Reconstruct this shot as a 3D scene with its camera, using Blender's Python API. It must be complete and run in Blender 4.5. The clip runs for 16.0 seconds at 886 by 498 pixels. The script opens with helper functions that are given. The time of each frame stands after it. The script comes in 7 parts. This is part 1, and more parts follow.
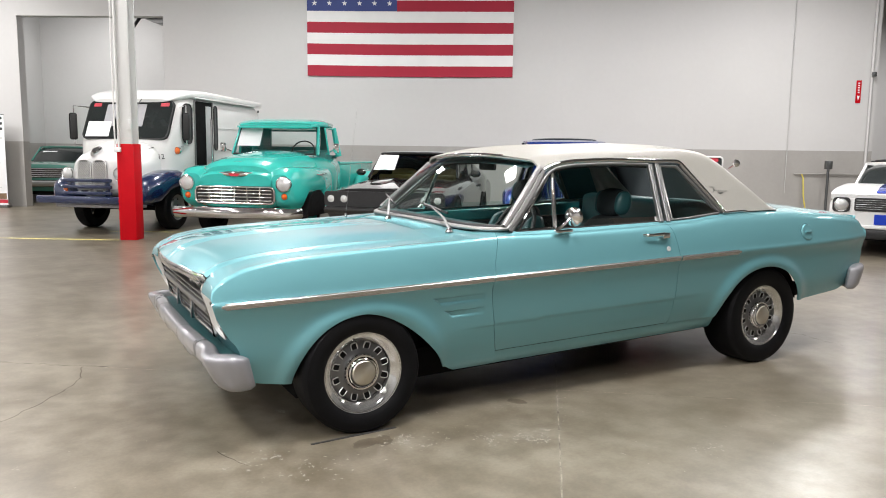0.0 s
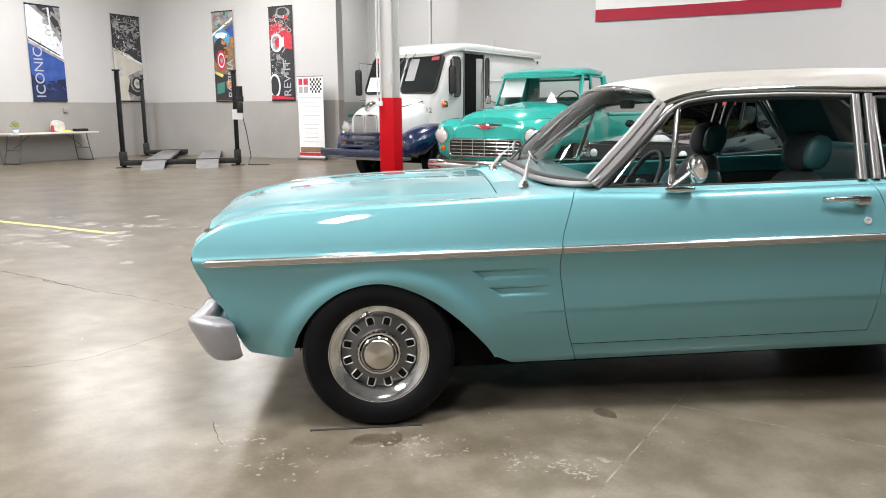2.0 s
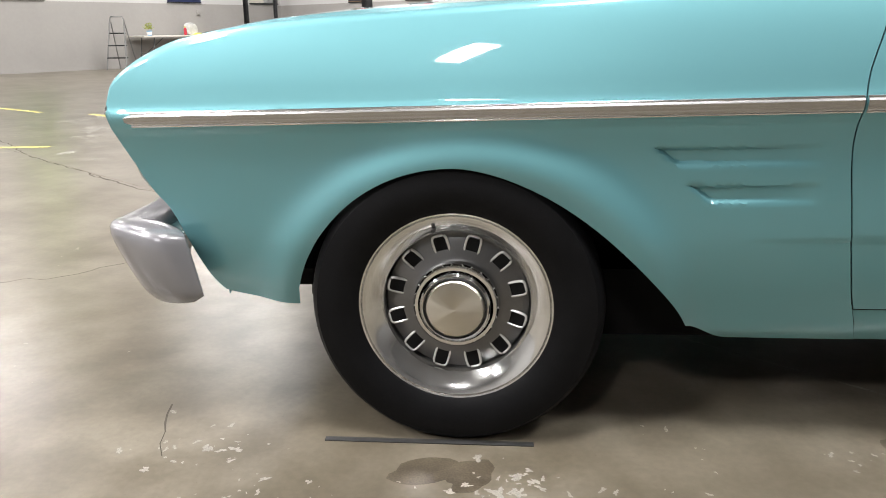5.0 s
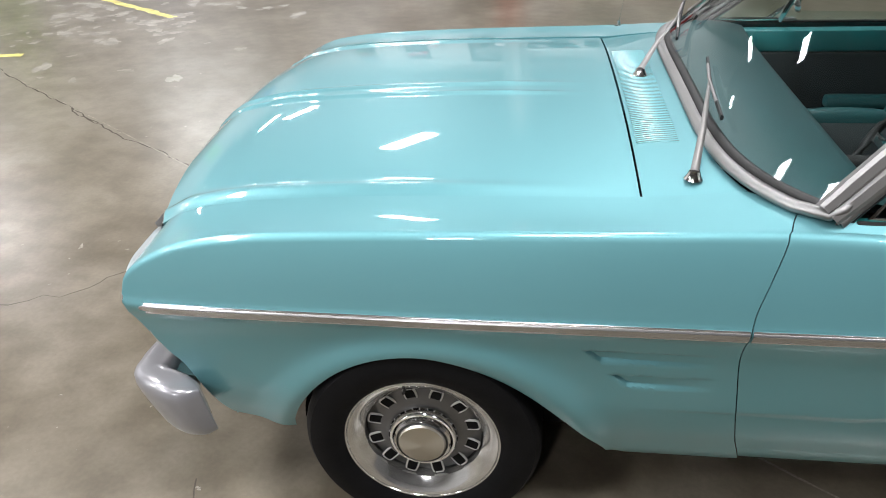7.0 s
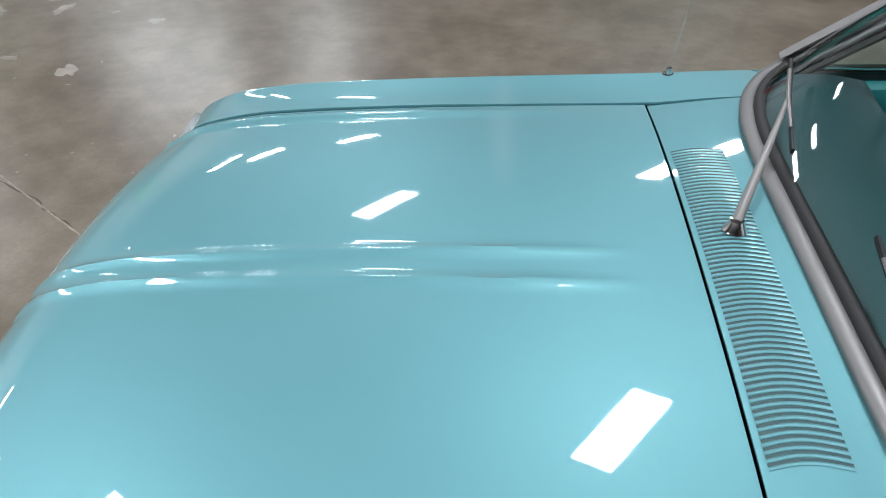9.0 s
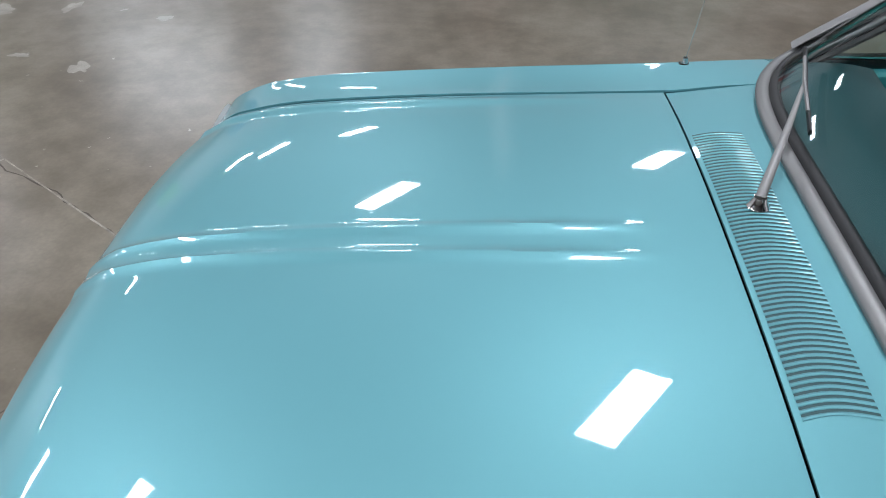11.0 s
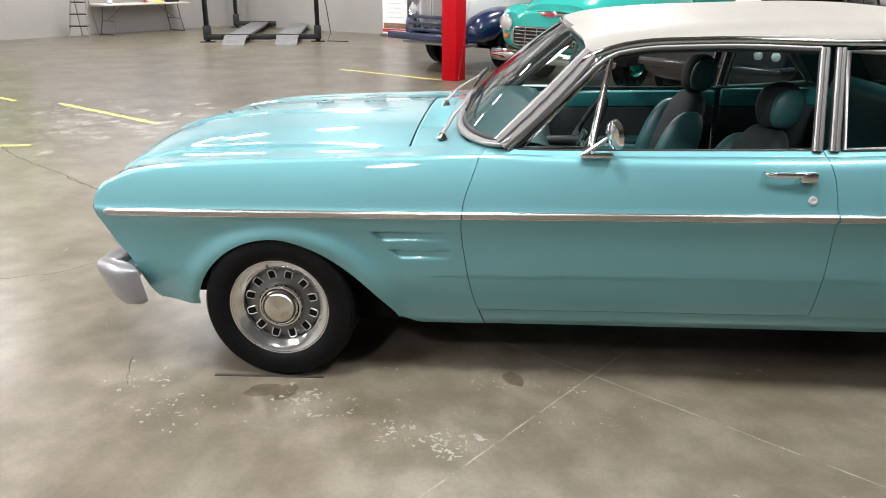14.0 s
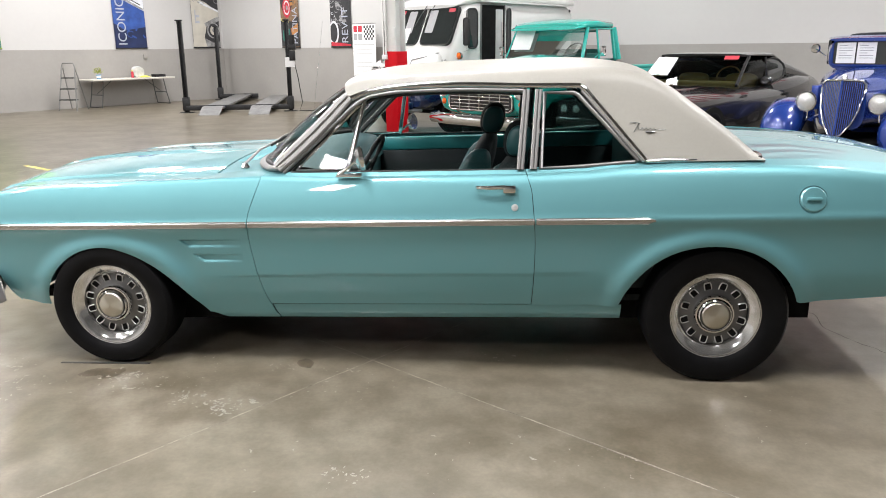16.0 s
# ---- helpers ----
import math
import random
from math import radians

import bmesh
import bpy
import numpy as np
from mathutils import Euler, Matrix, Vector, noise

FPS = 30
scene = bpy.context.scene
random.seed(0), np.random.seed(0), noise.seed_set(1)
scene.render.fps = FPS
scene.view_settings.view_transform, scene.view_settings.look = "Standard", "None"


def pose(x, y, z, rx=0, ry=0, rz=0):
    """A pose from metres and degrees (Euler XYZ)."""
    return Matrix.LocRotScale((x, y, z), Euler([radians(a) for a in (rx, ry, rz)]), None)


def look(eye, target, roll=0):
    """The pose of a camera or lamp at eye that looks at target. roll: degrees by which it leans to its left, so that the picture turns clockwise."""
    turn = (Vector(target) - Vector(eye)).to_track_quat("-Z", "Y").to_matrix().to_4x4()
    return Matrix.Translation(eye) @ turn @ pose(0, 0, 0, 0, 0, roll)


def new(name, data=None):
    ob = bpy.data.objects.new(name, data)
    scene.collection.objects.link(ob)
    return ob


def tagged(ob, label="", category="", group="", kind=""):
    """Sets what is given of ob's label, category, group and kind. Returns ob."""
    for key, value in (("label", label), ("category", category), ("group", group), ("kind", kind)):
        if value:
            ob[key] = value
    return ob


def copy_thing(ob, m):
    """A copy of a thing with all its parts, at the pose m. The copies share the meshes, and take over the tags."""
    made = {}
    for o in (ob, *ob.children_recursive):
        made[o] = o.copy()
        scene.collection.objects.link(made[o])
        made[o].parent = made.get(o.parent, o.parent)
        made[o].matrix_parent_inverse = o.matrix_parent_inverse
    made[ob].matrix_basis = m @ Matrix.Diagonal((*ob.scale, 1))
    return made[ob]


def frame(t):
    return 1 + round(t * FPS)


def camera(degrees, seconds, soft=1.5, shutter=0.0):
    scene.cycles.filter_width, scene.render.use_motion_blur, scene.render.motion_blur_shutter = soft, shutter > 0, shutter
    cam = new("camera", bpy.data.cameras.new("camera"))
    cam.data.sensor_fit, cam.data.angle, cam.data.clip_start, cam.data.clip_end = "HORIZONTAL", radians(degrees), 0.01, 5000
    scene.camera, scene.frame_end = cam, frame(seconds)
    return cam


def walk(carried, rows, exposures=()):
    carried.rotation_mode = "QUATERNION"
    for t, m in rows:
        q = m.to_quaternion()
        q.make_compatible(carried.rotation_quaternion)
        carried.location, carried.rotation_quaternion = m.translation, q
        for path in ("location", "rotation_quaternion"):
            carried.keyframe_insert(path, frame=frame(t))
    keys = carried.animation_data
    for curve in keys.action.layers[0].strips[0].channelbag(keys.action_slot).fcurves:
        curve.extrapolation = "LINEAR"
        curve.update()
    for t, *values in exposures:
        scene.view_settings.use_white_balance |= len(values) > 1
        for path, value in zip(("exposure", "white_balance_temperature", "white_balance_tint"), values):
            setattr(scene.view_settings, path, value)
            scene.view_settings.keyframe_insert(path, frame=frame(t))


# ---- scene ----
cam = camera(60.8, 16.0, soft=0.95)
PATH = [
    (0, (-1.359, -4.091, 1.331), (-0.401, -2.353, 1.081), 0.7),
    (0.5, (-0.998, -3.991, 1.294), (-0.216, -2.171, 1.016), 0.5),
    (1, (-0.607, -3.949, 1.288), (-0.05, -2.053, 0.979), 0.3),
    (1.5, (-0.232, -3.897, 1.274), (0.084, -1.951, 0.935), -0.1),
    (2, (0.086, -3.7, 1.232), (0.202, -1.737, 0.87), -0.4),
    (2.5, (0.176, -3.373, 1.11), (0.152, -1.41, 0.726), -0.5),
    (3, (0.173, -2.996, 0.952), (0.059, -1.041, 0.546), -0.5),
    (3.2, (0.16, -2.855, 0.898), (0.023, -0.904, 0.482), -0.5),
    (5.3, (0.163, -2.26, 0.834), (-0.094, -0.379, 0.204), -0.6),
    (5.5, (0.175, -2.257, 0.962), (-0.085, -0.395, 0.278), -0.6),
    (6, (0.208, -2.265, 1.307), (-0.039, -0.445, 0.514), -0.9),
    (6.5, (0.231, -2.271, 1.57), (0.0, -0.513, 0.643), -1.0),
    (7, (0.208, -2.208, 1.693), (0.019, -0.512, 0.65), -0.6),
    (7.5, (0.211, -1.897, 1.735), (0.051, -0.289, 0.556), -0.8),
    (8, (0.176, -1.601, 1.738), (0.053, -0.016, 0.524), 0.3),
    (8.5, (0.144, -1.204, 1.765), (0.024, 0.356, 0.52), -0.3),
    (8.7, (0.142, -1.045, 1.748), (0.014, 0.516, 0.504), -0.7),
    (10.8, (0.09, -0.927, 1.734), (-0.046, 0.638, 0.497), -1.5),
    (11, (0.057, -1.093, 1.757), (-0.054, 0.471, 0.515), -0.8),
    (11.5, (0.059, -1.485, 1.764), (-0.006, 0.092, 0.537), 1.1),
    (12, (0.151, -1.872, 1.728), (0.069, -0.238, 0.577), -0.1),
    (12.5, (0.24, -2.284, 1.687), (0.156, -0.58, 0.643), 0.3),
    (13, (0.42, -2.692, 1.632), (0.31, -0.916, 0.72), 0.4),
    (13.5, (0.632, -3.091, 1.581), (0.492, -1.258, 0.793), 0.3),
    (14, (0.872, -3.478, 1.526), (0.706, -1.608, 0.837), 0.3),
    (14.5, (1.087, -3.827, 1.484), (0.896, -1.936, 0.86), 0.2),
    (14.6, (1.128, -3.895, 1.478), (0.934, -2.001, 0.864), 0.1),
    (15, (1.326, -4.082, 1.498), (1.112, -2.181, 0.915), -0.4),
    (15.5, (1.624, -4.185, 1.5), (1.419, -2.27, 0.958), -0.4),
    (16, (1.92, -4.115, 1.469), (1.729, -2.192, 0.954), -0.5),
]
EXPOSURES = [(0.0, -0.10, 6440, 12), (2.0, -0.08, 6430, 12), (3.0, -0.04, 6420, 12), (5.5, -0.05, 6460, 12), (6.5, -0.20, 6320, 12), (8.0, -0.84, 6180, 12), (8.5, -0.93, 6090, 12), (11.0, -1.03, 5810, 12),
             (12.0, -0.90, 5840, 12), (12.5, -0.58, 5950, 12), (13.0, -0.30, 6140, 12), (13.5, -0.10, 6280, 12), (14.5, -0.05, 6440, 12), (16.0, -0.02, 6440, 12)]
walk(cam, [(t, look(eye, target, roll)) for t, eye, target, roll in PATH], EXPOSURES)

# ---- light ----
world = bpy.data.worlds.new("world")
scene.world = world
world.use_nodes = True
world.node_tree.nodes["Background"].inputs[0].default_value = (0.9, 0.95, 1.0, 1)
world.node_tree.nodes["Background"].inputs[1].default_value = 0.02
scene.view_settings.exposure = 0.0
LAMP_POWER = 228.0


# ---- materials ----
def mat(name, color, rough=0.5, metal=0.0, coat=0.0, vary=0.0, scale=6.0, bump=0.0, bump_scale=60.0, rough_vary=0.0, fine=0.0, spec=0.5):
    """A procedural surface: colour that varies at two scales, uneven gloss and fine relief."""
    m = bpy.data.materials.new(name)
    m.use_nodes = True
    nt = m.node_tree
    b = nt.nodes["Principled BSDF"]
    b.inputs["Base Color"].default_value = (*color, 1)
    b.inputs["Roughness"].default_value = rough
    b.inputs["Metallic"].default_value = metal
    b.inputs["Coat Weight"].default_value = coat
    b.inputs["Coat Roughness"].default_value = 0.03
    b.inputs["Specular IOR Level"].default_value = spec
    tc = nt.nodes.new("ShaderNodeTexCoord")
    if vary or fine:
        n1 = nt.nodes.new("ShaderNodeTexNoise")
        n1.inputs["Scale"].default_value = scale
        n1.inputs["Detail"].default_value = 6
        nt.links.new(tc.outputs["Object"], n1.inputs["Vector"])
        n2 = nt.nodes.new("ShaderNodeTexNoise")
        n2.inputs["Scale"].default_value = scale * 17
        n2.inputs["Detail"].default_value = 4
        nt.links.new(tc.outputs["Object"], n2.inputs["Vector"])
        mx = nt.nodes.new("ShaderNodeMix")
        mx.data_type = "RGBA"
        mx.blend_type = "MULTIPLY"
        mx.inputs["Factor"].default_value = 1.0
        mx.inputs[6].default_value = (*color, 1)
        r1 = nt.nodes.new("ShaderNodeMapRange")
        r1.inputs[1].default_value, r1.inputs[2].default_value = 0.3, 0.7
        r1.inputs[3].default_value, r1.inputs[4].default_value = 1 - vary, 1 + vary
        nt.links.new(n1.outputs["Fac"], r1.inputs[0])
        r2 = nt.nodes.new("ShaderNodeMapRange")
        r2.inputs[1].default_value, r2.inputs[2].default_value = 0.3, 0.7
        r2.inputs[3].default_value, r2.inputs[4].default_value = 1 - fine, 1 + fine
        nt.links.new(n2.outputs["Fac"], r2.inputs[0])
        mul = nt.nodes.new("ShaderNodeMath")
        mul.operation = "MULTIPLY"
        nt.links.new(r1.outputs[0], mul.inputs[0])
        nt.links.new(r2.outputs[0], mul.inputs[1])
        nt.links.new(mul.outputs[0], mx.inputs[7])
        nt.links.new(mx.outputs[2], b.inputs["Base Color"])
        if rough_vary:
            r3 = nt.nodes.new("ShaderNodeMapRange")
            r3.inputs[1].default_value, r3.inputs[2].default_value = 0.3, 0.7
            r3.inputs[3].default_value, r3.inputs[4].default_value = max(0.02, rough - rough_vary), rough + rough_vary
            nt.links.new(n1.outputs["Fac"], r3.inputs[0])
            nt.links.new(r3.outputs[0], b.inputs["Roughness"])
    if bump:
        n3 = nt.nodes.new("ShaderNodeTexNoise")
        n3.inputs["Scale"].default_value = bump_scale
        n3.inputs["Detail"].default_value = 3
        nt.links.new(tc.outputs["Object"], n3.inputs["Vector"])
        bp = nt.nodes.new("ShaderNodeBump")
        bp.inputs["Strength"].default_value = bump
        bp.inputs["Distance"].default_value = 0.01
        nt.links.new(n3.outputs["Fac"], bp.inputs["Height"])
        nt.links.new(bp.outputs[0], b.inputs["Normal"])
    return m


def glass(name, tint, alpha):
    """Thin tinted glass: mostly clear, with a mirror coat at grazing angles."""
    m = bpy.data.materials.new(name)
    m.use_nodes = True
    nt = m.node_tree
    out = nt.nodes["Material Output"]
    nt.nodes.remove(nt.nodes["Principled BSDF"])
    tr = nt.nodes.new("ShaderNodeBsdfTransparent")
    tr.inputs[0].default_value = (*tint, 1)
    gl = nt.nodes.new("ShaderNodeBsdfGlossy")
    gl.inputs["Roughness"].default_value = 0.01
    fr = nt.nodes.new("ShaderNodeFresnel")
    fr.inputs["IOR"].default_value = alpha
    mx = nt.nodes.new("ShaderNodeMixShader")
    nt.links.new(fr.outputs[0], mx.inputs[0])
    nt.links.new(tr.outputs[0], mx.inputs[1])
    nt.links.new(gl.outputs[0], mx.inputs[2])
    nt.links.new(mx.outputs[0], out.inputs[0])
    return m


M_TEAL = mat("teal_paint", (0.134, 0.336, 0.368), 0.47, 0.47, 1.0, spec=0.4, vary=0.02, scale=2.0, bump=0.012, bump_scale=5.0)
M_VINYL = mat("cream_vinyl", (0.295, 0.284, 0.254), 0.42, vary=0.03, scale=4, bump=0.12, bump_scale=420, fine=0.02)
M_CHROME = mat("chrome", (0.72, 0.72, 0.72), 0.08, 1.0, vary=0.03, scale=30, rough_vary=0.04, bump=0.01)
M_ALU = mat("brushed_aluminium", (0.26, 0.257, 0.253), 0.48, 0.95, vary=0.02, scale=6)
M_TRIM = mat("bright_trim", (0.27, 0.265, 0.26), 0.50, 0.85, vary=0.015, scale=8)
M_SIDETRIM = mat("side_trim_metal", (0.44, 0.435, 0.43), 0.26, 0.9, vary=0.02, scale=8)
M_STEELG = mat("grey_metal_paint", (0.13, 0.135, 0.135), 0.35, 0.7, 0.3, vary=0.1, scale=20, fine=0.05)
M_DISC = mat("dark_wheel_paint", (0.15, 0.15, 0.15), 0.34, 0.75, 0.3, vary=0.08, scale=20, fine=0.04)
M_SILVER = mat("silver_paint", (0.62, 0.62, 0.61), 0.3, 0.5, 0.5, vary=0.05, scale=9)
M_RIM = mat("polished_rim", (0.66, 0.66, 0.65), 0.13, 0.92, vary=0.04, scale=30, rough_vary=0.05)
M_BUMPER = mat("grey_bumper_paint", (0.235, 0.232, 0.245), 0.28, 0.3, 0.8, vary=0.06, scale=9, bump=0.02, bump_scale=8)
M_RUBBER = mat("tyre_rubber", (0.005, 0.005, 0.0055), 0.5, spec=0.10, vary=0.2, scale=12, fine=0.1, bump=0.05, bump_scale=90)
M_BLACK = mat("black_rubber", (0.012, 0.012, 0.012), 0.55, vary=0.1, scale=20, bump=0.03)
# undersides; also paints the shade in slots, wheel openings and the van doorway
M_UNDERSHADE = mat("underbody_shade", (0.008, 0.008, 0.008), 0.9, spec=0.1, vary=0.3, scale=9)
M_GLASS = glass("window_glass", (0.80, 0.90, 0.88), 1.45)
M_GLASST = glass("tinted_glass", (0.30, 0.42, 0.41), 1.3)
M_LENS = mat("headlamp_glass", (0.62, 0.63, 0.62), 0.15, 0.4, 1.0, vary=0.1, scale=60)
M_CAPGOLD = mat("brushed_cap", (0.56, 0.53, 0.46), 0.32, 1.0)
_cb = M_CAPGOLD.node_tree.nodes["Principled BSDF"]
_cb.inputs["Anisotropic"].default_value = 0.9
_ct = M_CAPGOLD.node_tree.nodes.new("ShaderNodeTangent")
_ct.direction_type, _ct.axis = "RADIAL", "Y"
M_CAPGOLD.node_tree.links.new(_ct.outputs[0], _cb.inputs["Tangent"])
M_SEAT = mat("teal_vinyl_seat", (0.027, 0.098, 0.103), 0.4, vary=0.1, scale=8, bump=0.1, bump_scale=150)
M_SEATD = mat("black_cloth", (0.010, 0.016, 0.018), 0.75, vary=0.15, scale=20, bump=0.15, bump_scale=300)
# dash colour; the same dark teal paints shade in cowl slots and bumper gap
M_DASHSHADE = mat("teal_dash_shade", (0.014, 0.058, 0.062), 0.45, vary=0.05, scale=6, bump=0.05, bump_scale=200)
M_LINING = mat("teal_lining", (0.030, 0.105, 0.110), 0.7, vary=0.1, scale=9, bump=0.1, bump_scale=200)
M_INTEAL = mat("teal_inner_paint", (0.022, 0.175, 0.18), 0.35, coat=0.4, vary=0.05, scale=6)
M_WALL = mat("white_wall_paint", (0.54, 0.533, 0.522), 0.6, vary=0.025, scale=0.6, bump=0.05, bump_scale=40, fine=0.01)
M_WAIN = mat("grey_wall_paint", (0.34, 0.326, 0.305), 0.5, vary=0.06, scale=0.9, bump=0.06, bump_scale=40, fine=0.02)
M_CEIL = mat("grey_ceiling", (0.22, 0.22, 0.22), 0.7, vary=0.05, scale=0.5)
M_YELLOW = mat("worn_yellow_paint", (0.62, 0.55, 0.16), 0.5, vary=0.25, scale=9, fine=0.2)
M_JOINT = mat("joint_filler", (0.255, 0.232, 0.192), 0.55, vary=0.5, scale=9, fine=0.3)
M_TAPE = mat("black_tape", (0.03, 0.03, 0.03), 0.45, vary=0.3, scale=30, fine=0.2)
M_RED = mat("red_paint", (0.48, 0.002, 0.008), 0.5, spec=0.15, vary=0.06, scale=5, bump=0.02)
M_WHITEP = mat("white_gloss_paint", (0.66, 0.66, 0.645), 0.3, coat=0.6, vary=0.03, scale=2, bump=0.01)
M_NAVY = mat("navy_paint", (0.006, 0.016, 0.06), 0.25, coat=1.0, vary=0.06, scale=3)
M_TURQ = mat("turquoise_paint", (0.03, 0.42, 0.36), 0.25, coat=1.0, vary=0.04, scale=2, bump=0.008, bump_scale=5)
M_CHAR = mat("charcoal_paint", (0.016, 0.015, 0.016), 0.25, 0.3, 1.0, vary=0.05, scale=2)
M_BLUEP = mat("royal_blue_paint", (0.012, 0.042, 0.24), 0.25, 0.2, 1.0, vary=0.05, scale=2)
M_DKBLUE = mat("dark_blue_paint", (0.01, 0.018, 0.045), 0.2, 0.2, 1.0, vary=0.05, scale=2)
M_GREEN = mat("green_paint", (0.06, 0.22, 0.17), 0.25, coat=1.0, vary=0.05, scale=2)
M_BLACKM = mat("black_metal", (0.014, 0.014, 0.015), 0.45, 0.2, vary=0.2, scale=10, fine=0.1)
M_PAPER = mat("white_paper", (0.8, 0.8, 0.8), 0.7, vary=0.02, scale=10)
M_PALEINK = mat("pale_grey_ink", (0.55, 0.55, 0.55), 0.7, vary=0.05, scale=20)
M_GREYINK = mat("grey_ink", (0.35, 0.35, 0.36), 0.7, vary=0.05, scale=20)
M_AMBER = mat("amber_lens", (0.75, 0.14, 0.02), 0.2, coat=0.8, vary=0.1, scale=60)
M_DIAMOND = mat("ramp_steel", (0.30, 0.30, 0.30), 0.4, 0.6, vary=0.2, scale=6, bump=0.2, bump_scale=70)
M_TABLE = mat("table_laminate", (0.62, 0.59, 0.53), 0.5, vary=0.06, scale=5, fine=0.03)
M_ORANGE = mat("tan_leather", (0.45, 0.2, 0.06), 0.45, vary=0.1, scale=9, bump=0.1)
M_STRIPE = mat("stripe_blue", (0.015, 0.05, 0.45), 0.2, coat=1.0, vary=0.04, scale=3)


def concrete():
    """Polished, sealed and worn concrete: mottled at metre scale, specked, with pale scuffs and uneven gloss."""
    m = mat("polished_concrete", (0.27, 0.235, 0.185), 0.3)
    nt = m.node_tree
    b = nt.nodes["Principled BSDF"]
    tc = nt.nodes.new("ShaderNodeTexCoord")

    def noise_tex(scale, detail, rough=0.6, dist=0.0):
        n = nt.nodes.new("ShaderNodeTexNoise")
        n.inputs["Scale"].default_value = scale
        n.inputs["Detail"].default_value = detail
        n.inputs["Roughness"].default_value = rough
        n.inputs["Distortion"].default_value = dist
        nt.links.new(tc.outputs["Object"], n.inputs["Vector"])
        return n

    def ramp(src, stops):
        r = nt.nodes.new("ShaderNodeValToRGB")
        el = r.color_ramp.elements
        while len(el) < len(stops):
            el.new(0.5)
        for e, (p, c) in zip(el, stops):
            e.position = p
            e.color = (*c, 1) if len(c) == 3 else c
        nt.links.new(src, r.inputs[0])
        return r

    def mix(kind, fac, a, c):
        x = nt.nodes.new("ShaderNodeMix")
        x.data_type, x.blend_type = "RGBA", kind
        if hasattr(fac, "links"):
            nt.links.new(fac, x.inputs["Factor"])
        else:
            x.inputs["Factor"].default_value = fac
        for k, s in ((6, a), (7, c)):
            if hasattr(s, "links"):
                nt.links.new(s, x.inputs[k])
            else:
                x.inputs[k].default_value = (*s, 1)
        return x.outputs[2]

    big = noise_tex(0.28, 2, 0.5)
    mid = noise_tex(1.7, 5, 0.55)
    blot = noise_tex(7.0, 4, 0.55)
    fine = noise_tex(60, 3, 0.6)
    pits = noise_tex(150, 2, 0.5)
    col = ramp(big.outputs["Fac"], [(0.35, (0.136, 0.118, 0.089)), (0.65, (0.172, 0.152, 0.118))]).outputs[0]
    for tex, lo, hi in ((mid, (0.79, 0.765, 0.715), (1.13, 1.13, 1.13)), (blot, (0.84, 0.825, 0.80), (1.11, 1.11, 1.11)), (fine, (0.95, 0.95, 0.95), (1.05, 1.05, 1.05))):
        col = mix("MULTIPLY", 1.0, col, ramp(tex.outputs["Fac"], [(0.38, lo), (0.62, hi)]).outputs[0])
    col = mix("MULTIPLY", 1.0, col, ramp(pits.outputs["Fac"], [(0.24, (0.86, 0.85, 0.84)), (0.32, (1, 1, 1))]).outputs[0])
    nt.links.new(col, b.inputs["Base Color"])
    nt.links.new(ramp(mid.outputs["Fac"], [(0.32, (0.30, 0.30, 0.30)), (0.68, (0.275, 0.275, 0.275))]).outputs[0], b.inputs["Roughness"])
    return m


M_CRACK = mat("floor_crack", (0.075, 0.063, 0.048), 0.7, vary=0.2, scale=30)
M_FLOOR = concrete()


# ---- mesh helpers ----
def smooth(keys, x):
    """A smooth curve through (position, value) keys."""
    xs = [k[0] for k in keys]
    ys = [k[1] for k in keys]
    if x <= xs[0]:
        return ys[0]
    if x >= xs[-1]:
        return ys[-1]
    i = max(k for k in range(len(xs) - 1) if xs[k] <= x)
    d = [(ys[k + 1] - ys[k]) / (xs[k + 1] - xs[k]) for k in range(len(xs) - 1)]

    def slope(k):
        if k == 0:
            return d[0]
        if k == len(xs) - 1:
            return d[-1]
        a, c = d[k - 1], d[k]
        return 0.0 if a * c <= 0 else 2 * a * c / (a + c)

    h = xs[i + 1] - xs[i]
    t = (x - xs[i]) / h
    return ((2 * t**3 - 3 * t**2 + 1) * ys[i] + (t**3 - 2 * t**2 + t) * h * slope(i)
            + (-2 * t**3 + 3 * t**2) * ys[i + 1] + (t**3 - t**2) * h * slope(i + 1))


def lin(keys, x):
    return float(np.interp(x, [k[0] for k in keys], [k[1] for k in keys]))


def mesh_of(verts, faces, sharp=38):
    me = bpy.data.meshes.new("mesh")
    me.from_pydata([tuple(v) for v in verts], [], faces)
    me.validate()
    if sharp:
        me.shade_smooth()
        me.set_sharp_from_angle(angle=radians(sharp))
    return me


def part(name, data, material, parent=None, label="", m=None):
    """Links a mesh (or bmesh) as one object, under a thing or a part of it."""
    if isinstance(data, bmesh.types.BMesh):
        me = bpy.data.meshes.new(name)
        bmesh.ops.recalc_face_normals(data, faces=data.faces[:])
        data.to_mesh(me)
        data.free()
        me.shade_smooth()
        me.set_sharp_from_angle(angle=radians(35))
        data = me
    if not data.materials:
        data.materials.append(material)
    ob = new(name, data)
    if parent is not None:
        ob.parent = parent
    if m is not None:
        ob.matrix_basis = m
    if label:
        tagged(ob, label)
    return ob


def thing(name, label, category, m=None, group="", kind=""):
    ob = new(name)
    ob.empty_display_size = 0.1
    if m is not None:
        ob.matrix_basis = m
    return tagged(ob, label, category, group, kind)


